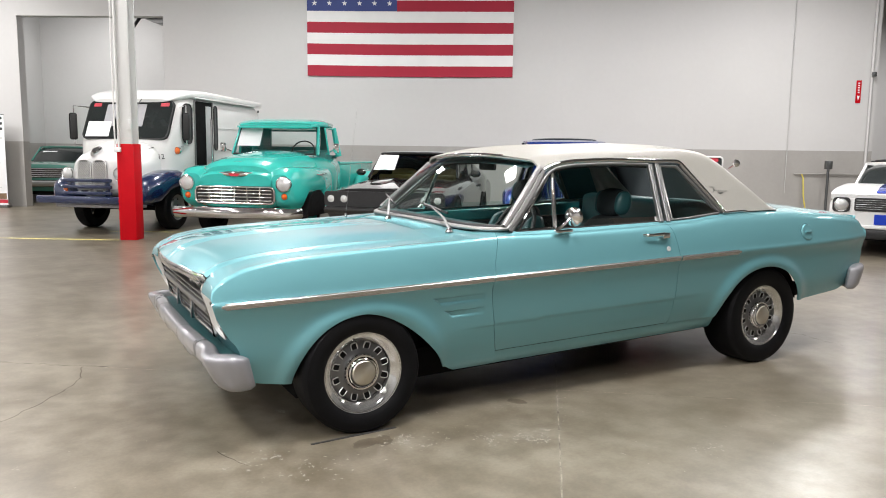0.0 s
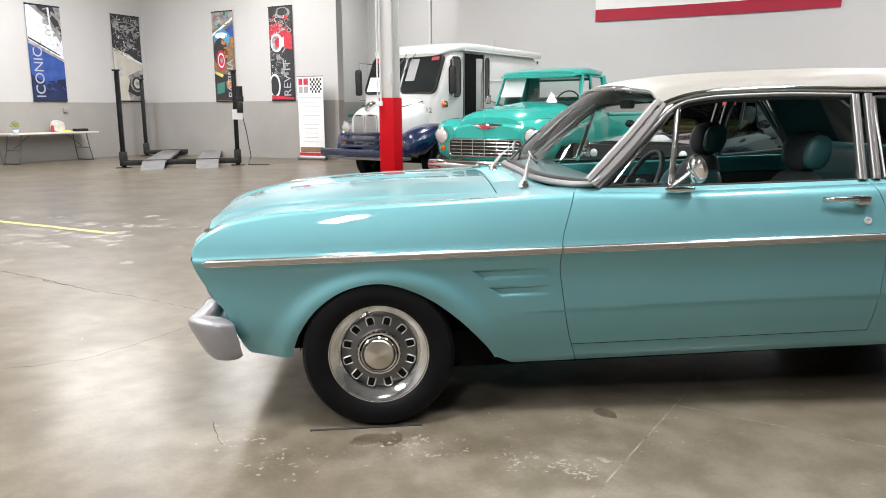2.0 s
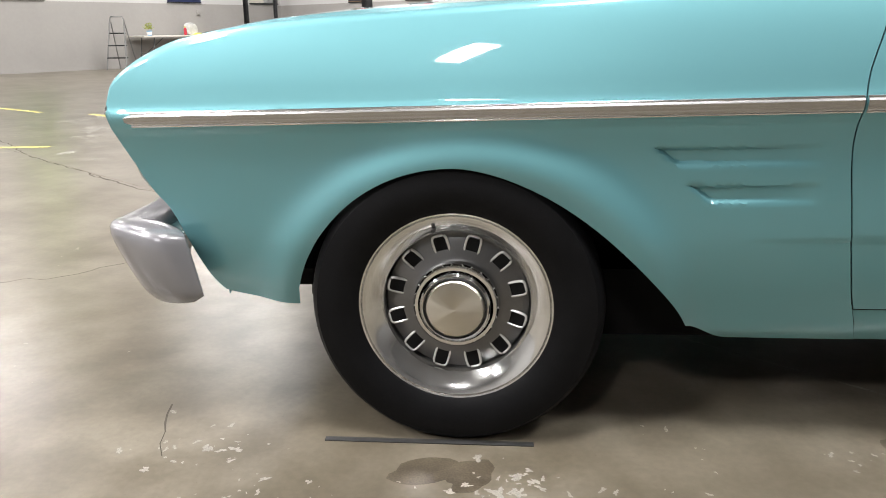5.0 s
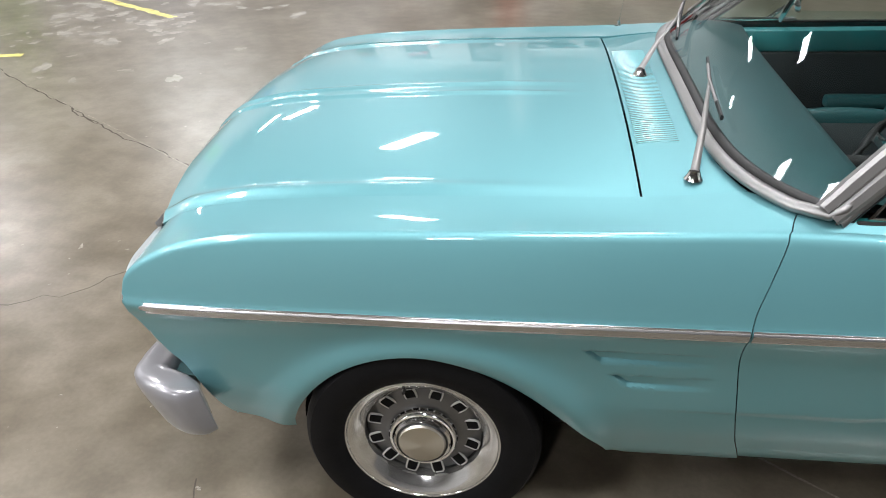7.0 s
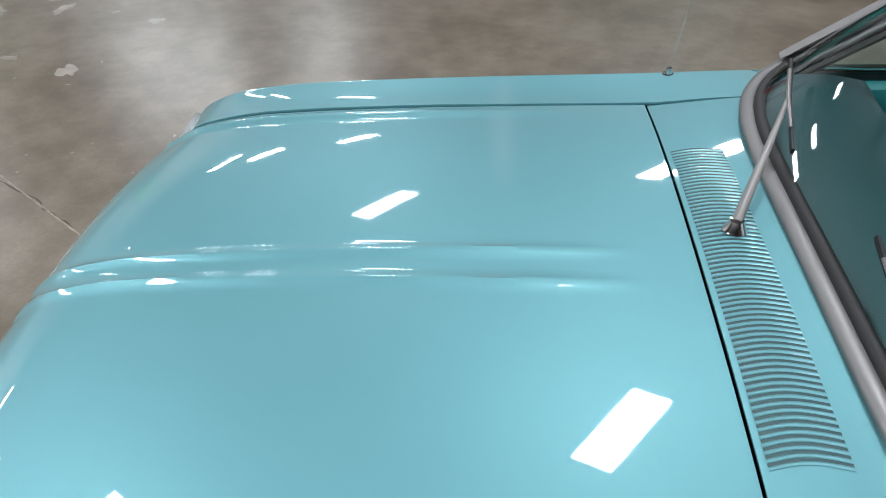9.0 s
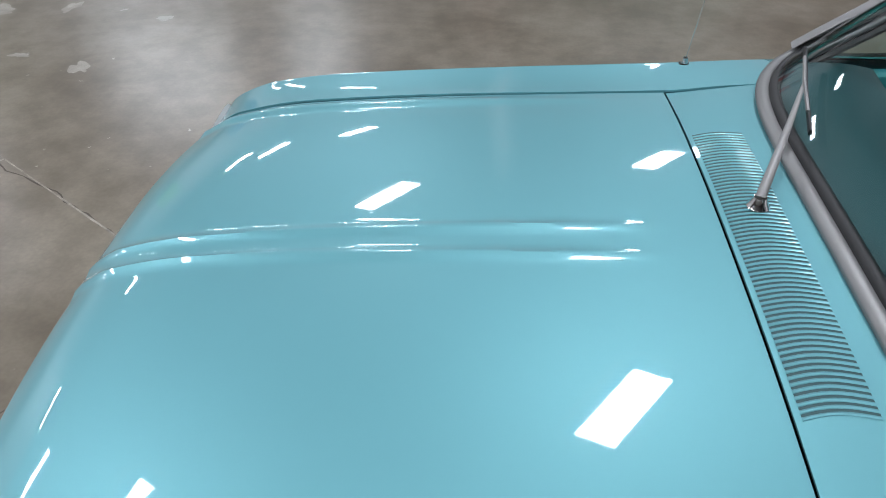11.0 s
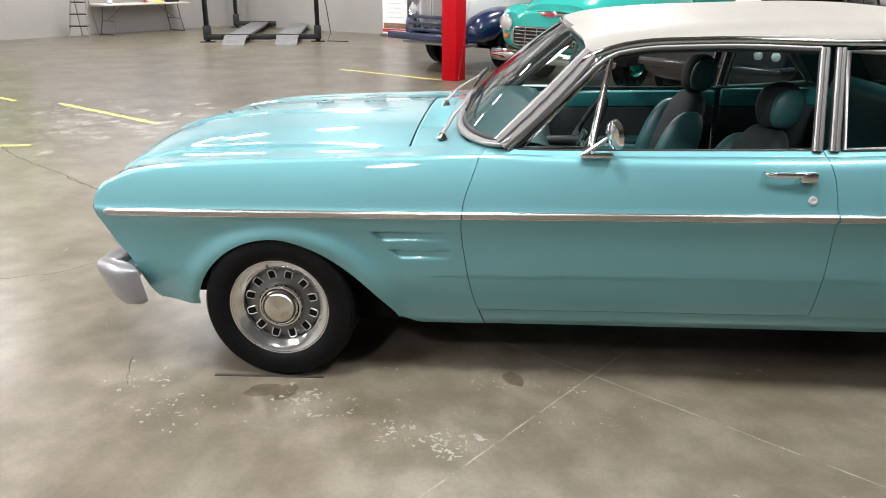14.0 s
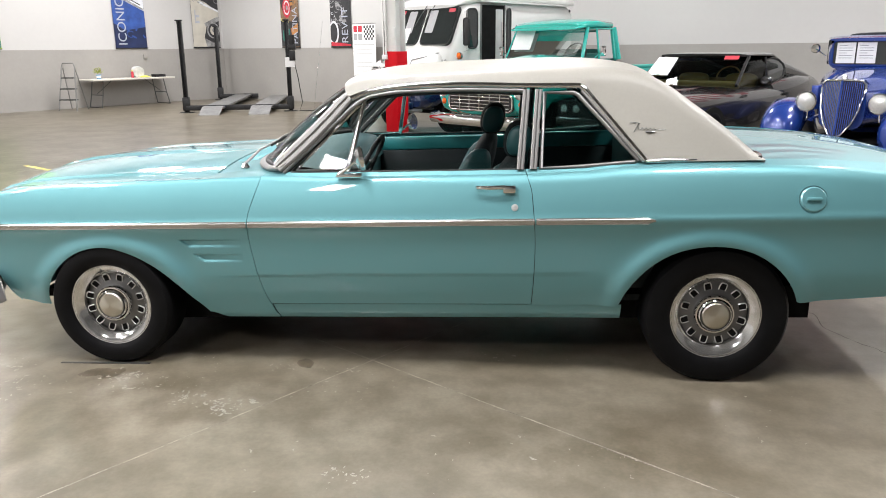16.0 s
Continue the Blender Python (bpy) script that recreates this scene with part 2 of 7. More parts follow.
def grid(f, nu, nv, close_v=False, flip=False, sharp=38):
    """A sheet f(u, v) with u, v in 0..1."""
    vs = [f(i / nu, j / nv) for i in range(nu + 1) for j in range(nv + (0 if close_v else 1))]
    w = nv if close_v else nv + 1
    fs = []
    for i in range(nu):
        for j in range(nv):
            a, b2 = i * w + j, i * w + (j + 1) % w
            q = (a, b2, b2 + w, a + w)
            fs.append(q[::-1] if flip else q)
    return mesh_of(vs, fs, sharp)


def thick(ob, depth, offset=-1.0):
    md = ob.modifiers.new("solid", "SOLIDIFY")
    md.thickness, md.offset = depth, offset
    sp = ob.modifiers.new("edges", "EDGE_SPLIT")
    sp.split_angle = radians(50)
    return ob


def box(x0, y0, z0, x1, y1, z1, bevel=0.0, segs=2):
    bm = bmesh.new()
    bmesh.ops.create_cube(bm, size=1.0)
    for v in bm.verts:
        v.co = Vector(((x0 + x1) / 2 + v.co.x * (x1 - x0), (y0 + y1) / 2 + v.co.y * (y1 - y0), (z0 + z1) / 2 + v.co.z * (z1 - z0)))
    if bevel:
        bmesh.ops.bevel(bm, geom=bm.edges[:], offset=bevel, segments=segs, profile=0.5, affect="EDGES")
    return bm


def boxes(rows, bevel=0.0):
    bm = bmesh.new()
    for r in rows:
        b2 = box(*r, bevel=bevel)
        me = bpy.data.meshes.new("tmp")
        b2.to_mesh(me)
        b2.free()
        bm.from_mesh(me)
        bpy.data.meshes.remove(me)
    return bm


def tube(points, radius, n=10, closed=False, flat=1.0, cap=True):
    """A swept tube through points; radius a number or one for each point; flat squashes it along its second axis."""
    pts = [Vector(p) for p in points]
    rs = radius if isinstance(radius, (list, tuple)) else [radius] * len(pts)
    vs, fs = [], []
    up = Vector((0, 0, 1))
    for i, p in enumerate(pts):
        if closed:
            tan = pts[(i + 1) % len(pts)] - pts[i - 1]
        else:
            tan = pts[min(i + 1, len(pts) - 1)] - pts[max(i - 1, 0)]
        tan.normalize()
        ref = up if abs(tan.dot(up)) < 0.95 else Vector((1, 0, 0))
        s = tan.cross(ref).normalized()
        t = s.cross(tan)
        for k in range(n):
            a = 2 * math.pi * k / n
            vs.append(p + s * (math.cos(a) * rs[i]) + t * (math.sin(a) * rs[i] * flat))
    m = len(pts)
    for i in range(m if closed else m - 1):
        for k in range(n):
            a, b2 = i * n + k, i * n + (k + 1) % n
            c, d = ((i + 1) % m) * n + (k + 1) % n, ((i + 1) % m) * n + k
            fs.append((a, b2, c, d))
    if cap and not closed:
        fs.append(tuple(range(n))[::-1])
        fs.append(tuple((m - 1) * n + k for k in range(n)))
    return mesh_of(vs, fs, 50)


def lathe(profile, n=56, axis="y", sharp=30):
    """Turns (radius, offset) pairs round an axis."""
    vs, fs = [], []
    for r, o in profile:
        for k in range(n):
            a = 2 * math.pi * k / n
            c, s = r * math.cos(a), r * math.sin(a)
            vs.append((c, o, s) if axis == "y" else ((c, s, o) if axis == "z" else (o, c, s)))
    for i in range(len(profile) - 1):
        for k in range(n):
            fs.append((i * n + k, i * n + (k + 1) % n, (i + 1) * n + (k + 1) % n, (i + 1) * n + k))
    return mesh_of(vs, fs, sharp)


def loft(rows, n=36, caps=True, sharp=40):
    """Superellipse rings along local y: rows of (y, middle x, half width, bottom z, top z, exponent)."""
    vs, fs = [], []
    for y, cx, hw, z0, z1, e in rows:
        zc, hz = (z0 + z1) / 2, (z1 - z0) / 2
        for k in range(n):
            a = 2 * math.pi * (k + 0.5) / n
            c, s = math.cos(a), math.sin(a)
            vs.append((cx + hw * math.copysign(abs(c) ** (2 / e), c), y, zc + hz * math.copysign(abs(s) ** (2 / e), s)))
    for i in range(len(rows) - 1):
        for k in range(n):
            fs.append((i * n + k, (i + 1) * n + k, (i + 1) * n + (k + 1) % n, i * n + (k + 1) % n))
    if caps:
        fs.append(tuple(range(n)))
        fs.append(tuple((len(rows) - 1) * n + k for k in range(n))[::-1])
    return mesh_of(vs, fs, sharp)


def plate(outline, y0, y1, axis="y", bevel=0.0):
    """A prism: an outline of pairs, drawn out between two offsets along an axis."""
    bm = bmesh.new()
    def at(a, c, o):
        return (a, o, c) if axis == "y" else ((o, a, c) if axis == "x" else (a, c, o))
    f0 = [bm.verts.new(at(a, c, y0)) for a, c in outline]
    f1 = [bm.verts.new(at(a, c, y1)) for a, c in outline]
    k = len(outline)
    bm.faces.new(f0)
    bm.faces.new(f1[::-1])
    for i in range(k):
        bm.faces.new((f0[i], f1[i], f1[(i + 1) % k], f0[(i + 1) % k]))
    if bevel:
        bmesh.ops.bevel(bm, geom=bm.edges[:], offset=bevel, segments=2, profile=0.5, affect="EDGES")
    return bm


def mirror(me):
    """The same mesh on the other side of the middle plane."""
    m2 = me.copy()
    m2.transform(Matrix.Diagonal((1, -1, 1, 1)))
    m2.flip_normals()
    return m2


# ---- structure ----
TURN = -31.0
DIRX, DIRY = math.cos(radians(TURN)), math.sin(radians(TURN))
HALL = pose(4.34, 12.49, 0, 0, 0, TURN)  # local x along the flag wall, local y outwards, the hall at y < 0
CEIL_H = 6.6
WAIN_H = 1.5


def setting(name, data, material, label="", category="", m=HALL):
    ob = part(name, data, material, None, label, m)
    return tagged(ob, label, category, kind="structure")


setting("floor", box(-40, -40, -0.3, 40, 40, 0.0), M_FLOOR, "polished grey-brown concrete warehouse floor", "floor", pose(0, 0, 0))

# the flag wall has the opening to the next room and ends at the passage
OP0, OP1, OP_H, WALL_END = -6.67, -3.32, 4.31, 12.45


def two_tone(name, x0, x1, y0, y1, label, z_top=CEIL_H):
    setting(name + "_lower", box(x0, y0 - 0.004, 0, x1, y1, WAIN_H), M_WAIN, "grey painted lower wall", "wall")
    setting(name, box(x0, y0, WAIN_H, x1, y1, z_top), M_WALL, label, "wall")


two_tone("wall_flag_left", -13.6, OP0, 0, 0.25, "white painted wall above a grey band")
two_tone("wall_flag", OP1, WALL_END, 0, 0.25, "white painted wall above a grey band")
setting("wall_lintel", box(OP0, 0, OP_H, OP1, 0.25, CEIL_H), M_WALL, "white wall above the wide opening", "wall")
ax = -13.5
setting("wall_left_lower", box(ax - 0.25, -26, 0, ax + 0.004, 0, WAIN_H), M_WAIN, "grey painted lower wall", "wall")
setting("wall_left", box(ax - 0.25, -26, WAIN_H, ax, 0, CEIL_H), M_WALL, "white painted wall above a grey band", "wall")
setting("wall_back", box(-13.7, -26.25, 0, 24, -26, CEIL_H), M_WALL, "white painted back wall", "wall")
setting("wall_right", box(24, -26.25, 0, 24.25, 8, CEIL_H), M_WALL, "white painted side wall", "wall")
setting("ceiling", box(-14, -26.3, CEIL_H, 24.3, 8.5, CEIL_H + 0.2), M_CEIL, "grey steel ceiling deck", "ceiling")
# the room behind the opening and the passage past the wall's end
setting("wall_room_back_lower", box(-13, 4.996, 0, 3.0, 5.2, WAIN_H), M_WAIN, "grey painted lower wall", "wall")
setting("wall_room_back", box(-13, 5.0, WAIN_H, 3.0, 5.2, CEIL_H), M_WALL, "white wall of the next room", "wall")
setting("wall_room_left_lower", box(-9.2, 0.25, 0, -8.996, 4.996, WAIN_H), M_WAIN, "grey painted lower wall", "wall")
setting("wall_room_left", box(-9.2, 0.25, WAIN_H, -9.0, 5.0, CEIL_H), M_WALL, "white wall of the next room", "wall")
setting("wall_room_right", box(2.8, 0.25, 0, 3.0, 5.0, CEIL_H), M_WALL, "white wall of the next room", "wall")
setting("wall_passage", box(3.0, 8.0, 0, 24.3, 8.2, CEIL_H), M_WALL, "white wall beyond the passage", "wall")

# ceiling lamps: long boxes hung below the deck
def ceiling_lamp():
    t = thing("ceiling_light", "white hung box light with bright diffuser", "ceiling light", group="ceiling lights")
    part("housing", box(-0.62, -0.2, 0.02, 0.62, 0.2, 0.12, 0.02), M_WHITEP, t)
    for x in (-0.5, 0.5):
        part("hanger", tube([(x, 0, 0.11), (x, 0, CEIL_H - 5.6)], 0.006, 6), M_STEELG, t)
    return t


lamp0 = ceiling_lamp()
# some lamps are placed from reflections, others added to brighten walls and floor
spots = [(2.2, -10.15), (6.9, -13.0), (4.0, -14.5), (0.4, -20.4), (5.4, -19.6), (10.2, -3.4), (-3.0, -7.2), (-0.1, -3.7), (-10.3, -9.9), (-7.7, -2.7), (-6.3, -14.9), (7.4, -7.0), (0.6, -16.0), (-4.0, -21.0), 
         (14.5, -9.0), (5.6, -4.4), (-11.0, -18.0), (11.5, -5.5), (-10.8, -5.0), (-12.0, -14.0), (-1.5, -14.0), (-1.8, -18.5), (-9.2, -4.6), (1.6, -18.6)]
for i, (x, y) in enumerate(spots):
    m = HALL @ pose(x, y, 5.6, 0, 0, 90)
    if i:
        copy_thing(lamp0, m)
    else:
        lamp0.matrix_basis = m
    ld = bpy.data.lights.new("lamp_light", "AREA")
    ld.shape, ld.size, ld.size_y, ld.energy, ld.color = "RECTANGLE", 1.2, 0.36, LAMP_POWER, (1.0, 0.985, 0.965)
    new("lamp_light", ld).matrix_basis = m @ pose(0, 0, 0.01)
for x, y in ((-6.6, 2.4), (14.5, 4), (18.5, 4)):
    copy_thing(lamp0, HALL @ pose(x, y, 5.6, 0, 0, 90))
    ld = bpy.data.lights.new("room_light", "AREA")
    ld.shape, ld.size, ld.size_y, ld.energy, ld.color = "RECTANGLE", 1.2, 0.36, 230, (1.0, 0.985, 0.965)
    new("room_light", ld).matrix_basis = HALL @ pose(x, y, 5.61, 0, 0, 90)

# ---- the teal coupe ----
RAKE = 0.0265
SHEAR = Matrix(((1, 0, 0, 0), (0, 1, 0, 0), (RAKE, 0, 1, 0), (0, 0, 0, 1)))
coupe = thing("vintage_coupe", "teal sixties two-door coupe with cream vinyl roof", "car")


def cp(name, data, material, parent=coupe, label="", both=False):
    """A part of the coupe's body, set to its raked stance; both: also its twin on the other side."""
    ob = part(name, data, material, parent, label)
    ob.data.transform(SHEAR)
    if both:
        return ob, part(name, mirror(ob.data), material, parent, label)
    return ob


NOSE = -0.692


def taper(x):
    return smooth([(-0.73, -0.05), (-0.66, -0.042), (-0.4, -0.03), (0.7, -0.012), (2.0, 0.0), (2.6, 0.008), (3.2, 0.012), (3.6, -0.008), (3.86, -0.05)], x)


def half_width(x, z):
    base = smooth([(0.19, 0.765), (0.23, 0.795), (0.28, 0.816), (0.36, 0.846), (0.44, 0.864), (0.55, 0.873), (0.60, 0.877), (0.65, 0.888), (0.675, 0.899),
                   (0.69, 0.902), (0.697, 0.8990), (0.706, 0.8950), (0.72, 0.8905), (0.75, 0.8815), (0.78, 0.8715), (0.81, 0.8605), (0.84, 0.8480), (0.86, 0.8385), (0.875, 0.830), (0.92, 0.800)], z)
    if z < 0.434:  # the pressed crease along the door
        base -= 0.0055 * math.exp((z - 0.434) / 0.07) * ease((x - 0.5) / 0.3) * (1 - ease((x - 2.0) / 0.35))
    return base + taper(x)


def arch_front(x):
    if x < 0:
        return 0.25 + 0.332 * max(0.0, 1 - (abs(x) / 0.345) ** 2.1) ** 0.56
    return 0.24 + 0.342 * max(0.0, 1 - (x / 0.46) ** 1.7) ** 0.85


def arch_rear(x):
    return 0.24 + 0.328 * max(0.0, 1 - (abs(x - 2.765) / 0.392) ** 2.2) ** 0.62


def flare(x, z):
    """The raised lip round the wheel openings."""
    out = 0.0
    for top, cx, a in ((arch_front, 0.02, 0.40), (arch_rear, 2.765, 0.41)):
        if abs(x - cx) < a + 0.25:
            r = math.hypot((x - cx) / a, (z - 0.235) / (0.36))
            if r < 1.6:
                out += 0.023 * math.exp(-((r - 0.98) / 0.13) ** 2)
    return out


def z_low(x):
    if x < -0.335:
        return smooth([(NOSE, 0.695), (-0.683, 0.656), (-0.669, 0.622), (-0.645, 0.575), (-0.619, 0.533), (-0.594, 0.503), (-0.52, 0.335), (-0.50, 0.312), (-0.335, 0.285)], x)
    if x < 0.46:
        return max(arch_front(x), 0.207)
    if x < 0.56:
        return 0.205 + 0.035 * (1 - ease((x - 0.46) / 0.09))
    if 2.375 < x < 3.155:
        return max(arch_rear(x), 0.207)
    if x >= 3.155:
        return lin([(3.155, 0.30), (3.6, 0.325), (3.86, 0.40)], x)
    return 0.205


def z_crown(x):
    return smooth([(NOSE, 0.718), (-0.689, 0.742), (-0.668, 0.768), (-0.622, 0.797), (-0.537, 0.830), (-0.335, 0.855), (0.1, 0.870), (0.5, 0.877), (0.78, 0.884),
                   (1.2, 0.873), (1.98, 0.872), (2.2, 0.878), (2.42, 0.895), (2.7, 0.897), (3.0, 0.892), (3.15, 0.885), (3.4, 0.860), (3.62, 0.838), (3.80, 0.805), (3.86, 0.74)], x)


def inner(x):
    y = smooth([(NOSE, 0.652), (0.49, 0.648), (0.60, 0.6495), (0.66, 0.648), (0.70, 0.645), (0.74, 0.672), (0.77, 0.712), (0.80, 0.745), (0.88, 0.785), (2.3, 0.785), (2.5, 0.765), (2.9, 0.74), (3.1, 0.72), (3.86, 0.68)], x)
    z = smooth([(NOSE, 0.720), (-0.684, 0.750), (-0.66, 0.782), (-0.6, 0.820), (-0.4, 0.856), (0.0, 0.873), (0.49, 0.879), (0.66, 0.892), (0.80, 0.902), (1.0, 0.897), (1.98, 0.893),
                (2.2, 0.899), (2.42, 0.913), (2.9, 0.910), (3.1, 0.903), (3.4, 0.884), (3.62, 0.860), (3.80, 0.825), (3.86, 0.75)], x)
    return y, z


def side_point(x, v, low=None):
    """A point of the left side at station x; v runs from the lower edge up the side and over the crown to the inner edge."""
    zl, zc = (z_low(x) if low is None else low), z_crown(x)
    r = min(smooth([(NOSE, 0.008), (-0.55, 0.014), (0.5, 0.014), (1.0, 0.026), (2.0, 0.040), (3.86, 0.05)], x), 0.6 * max(zc - zl, 0.001))
    zs = zc - r
    yi, zi = inner(x)
    if v <= 0.68:
        z = zl + (zs - zl) * (v / 0.68)
        return x, half_width(x, z) + flare(x, z), z
    y0 = half_width(x, zs) + flare(x, zs)
    lean = (half_width(x, zs) - half_width(x, zs - 0.02)) / 0.02
    ye = max(y0 - 1.1 * r, yi + 0.006)
    ze = zc + 0.15 * (zi - zc)
    if v <= 0.84:
        t = (v - 0.68) / 0.16
        return x, (1 - t) ** 2 * y0 + 2 * t * (1 - t) * (y0 + lean * r) + t * t * ye, (1 - t) ** 2 * zs + 2 * t * (1 - t) * zc + t * t * ze
    t = (v - 0.84) / 0.16
    dip = 0.0035 * ease((0.62 - x) / 0.2) * ease((x - NOSE) / 0.15)
    return x, ye + (yi - ye) * t, ze + (zi - ze) * t - dip * math.sin(math.pi * t)


def ease(t):
    t = min(1.0, max(0.0, t))
    return t * t * (3 - 2 * t)


DOOR_F = [(0.20, 0.80), (0.24, 0.787), (0.34, 0.754), (0.49, 0.724), (0.636, 0.706), (0.72, 0.713), (0.80, 0.737), (0.84, 0.751), (0.88, 0.764), (0.92, 0.772)]
DOOR_R = [(0.20, 1.99), (0.28, 1.995), (0.39, 2.002), (0.55, 2.006), (0.80, 1.988), (0.88, 1.962), (0.92, 1.945)]
GAP = 0.0013


VENTS = ((0.364, 0.614, 0.665), (0.432, 0.542, 0.668))


def pocket(x, z):
    """How deep the two pressed dummy vents lie: deepest at their slanted front end, fading to the rear."""
    out = 0.0
    for x0, zt, x1 in VENTS:
        drop = (zt - z) / 0.036
        xf = x0 + 0.045 * min(1.0, max(0.0, drop))
        if xf - 0.004 < x < x1:
            out += 0.011 * (1 - (x - x0) / (x1 - x0)) ** 0.6 * ease((x - xf + 0.004) / 0.010) * ease((zt - z) / 0.005) * ease((z - zt + 0.040) / 0.008)
    return out


def door_front(z, v):
    """Where the front door gap runs: up the side, then back over the shoulder to the windshield's foot."""
    return smooth(DOOR_F, z) + 0.030 * max(0.0, (v - 0.80) / 0.20)


def fender(u, v):
    x = NOSE + (0.720 - NOSE) * u
    px, y, z = side_point(x, v)
    k = ease((x - 0.46) / 0.26)
    if k > 0:
        px, y, z = side_point(x + (door_front(z, v) - GAP - 0.720) * k, v)
        px, y, z = side_point(x + (door_front(z, v) - GAP - 0.720) * k, v)
    return (px, -y + pocket(px, z), z)


DOOR_LOW = 0.284


def door_skin(u, v):
    x = 0.72 + (1.99 - 0.72) * u
    px, y, z = side_point(x, v, DOOR_LOW)
    x0 = door_front(z, v) + GAP
    xs = x0 + (smooth(DOOR_R, z) - GAP - x0) * u
    px, y, z = side_point(xs, v, DOOR_LOW)
    return (px, -y, z)


def rocker(u, v):
    z = 0.198 + (DOOR_LOW - 0.008 - 0.198) * v
    x0 = smooth(DOOR_F, z) + GAP
    x = x0 + (2.40 - x0) * u
    return (x, -half_width(x, z) + 0.0005 + 0.0015 * v ** 6, z)


def quarter(u, v):
    x = 1.99 + (3.86 - 1.99) * u
    low = z_low(x)
    if x < 2.40:
        low = max(low, DOOR_LOW - 0.005)
    px, y, z = side_point(x, v, low)
    shift = (smooth(DOOR_R, z) + GAP - 1.99) * (1 - ease((x - 1.99) / 0.3))
    return (px + shift, -y, z)


fl, fr = cp("front_fender", grid(fender, 240, 190), M_TEAL, both=True)
dl, dr = cp("door", grid(door_skin, 50, 100), M_TEAL, both=True)
rl, rr = cp("rocker_panel", grid(rocker, 20, 12, flip=True), M_TEAL, both=True)
ql, qr = cp("quarter_panel", grid(quarter, 120, 75), M_TEAL, both=True)
for ob in (fl, fr, dl, dr, ql, qr):
    thick(ob, 0.006)


# hood, with its two middle beads and raised edges
def hood_z(x, y):
    zc = smooth([(-0.76, 0.775), (-0.745, 0.792), (-0.72, 0.815), (-0.66, 0.850), (-0.5, 0.884), (-0.2, 0.905), (0.1, 0.913), (0.49, 0.915)], x)
    ze = smooth([(-0.75, 0.745), (-0.70, 0.772), (-0.67, 0.786), (-0.6, 0.824), (-0.4, 0.858), (0.0, 0.875), (0.49, 0.881)], x)
    s = abs(y) / 0.643
    z = zc + (ze - zc) * s ** 2.4
    fade = ease((0.44 - x) / 0.3)
    wide = 0.033 + 0.010 * ease((x + 0.7) / 1.2)
    for k in (-1, 1):
        z += 0.0068 * fade * math.exp(-((y - k * wide) / 0.011) ** 2)
    z += 0.009 * ease((0.45 - x) / 0.6) * math.exp(-((abs(y) - 0.604) / 0.020) ** 2)
    return z


def hood_front(y):
    return -0.742 + 0.070 * (abs(y) / 0.643) ** 2.2


def hood(u, v):
    y = -0.6435 + 1.287 * v
    x0 = hood_front(y)
    x = x0 + (0.486 - x0) * u
    return (x, y, hood_z(x, y))


hd = cp("hood", grid(hood, 70, 120, flip=True), M_TEAL)
thick(hd, 0.006)


def hood_lip(u, v):
    y = -0.6435 + 1.287 * u
    x0 = hood_front(y)
    z0 = hood_z(x0, y)
    a = v * 1.5
    return (x0 - 0.010 * math.sin(a), y, z0 - 0.030 * (1 - math.cos(a)) - 0.004 * v)


cp("hood_lip", grid(hood_lip, 60, 6), M_CHROME, hd, "thin chrome lip")


# cowl with its air slots, and the windshield behind it
def ws_base(y):
    return 0.655 + 0.165 * (abs(y) / 0.784) ** 5


def ws_base_z(y):
    return 0.925 - 0.015 * (abs(y) / 0.784) ** 2


def cowl_z(x, y):
    zc = smooth([(0.49, 0.914), (0.60, 0.918), (0.68, 0.925)], x)
    ze = smooth([(0.49, 0.877), (0.60, 0.889), (0.72, 0.902)], x)
    return zc + (ze - zc) * (abs(y) / 0.646) ** 2.4


def cowl(u, v):
    y = -0.645 + 1.29 * v
    x = 0.4925 + (ws_base(y) - 0.4925) * u
    return (x, y, cowl_z(x, y))


cw = cp("cowl", grid(cowl, 12, 60, flip=True), M_TEAL)
thick(cw, 0.005)


def slot_strip(y):
    def f(u, v):
        x = 0.502 + 0.105 * u
        bow = 0.010 * math.sin(math.pi * u)
        a = math.pi * v
        yy = y + bow - 0.0031 * math.cos(a)
        return (x, yy, cowl_z(x, y) + 0.0006 + 0.0020 * math.sin(a))
    return grid(f, 8, 5, flip=True)


# flat dark strip on the cowl; its colour stands for a slot's shade
def slot_shade_strip(y):
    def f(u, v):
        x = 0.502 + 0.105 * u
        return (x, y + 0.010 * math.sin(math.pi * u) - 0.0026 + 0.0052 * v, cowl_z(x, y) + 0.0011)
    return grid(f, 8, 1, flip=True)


for i in range(66):
    yy = -0.392 + i * 0.0119
    cp("cowl_rib", slot_strip(yy), M_TEAL, cw)
    cp("cowl_slot_shade", slot_shade_strip(yy + 0.006), M_DASHSHADE, cw)


def ws_top(y):
    return 1.090 + 0.075 * (abs(y) / 0.61) ** 2.6, 1.298 - 0.035 * (abs(y) / 0.61) ** 2.2


def windshield(u, v):
    s = -1 + 2 * v
    y0, y1 = 0.775 * s, 0.605 * s
    x0, z0 = ws_base(y0) + 0.012, ws_base_z(y0) + 0.004
    x1, z1 = ws_top(y1)
    bulge = 0.022 * math.sin(math.pi * u)
    return (x0 + (x1 - x0) * u - bulge * 0.7, y0 + (y1 - y0) * u, z0 + (z1 - z0) * u + bulge * 0.7)


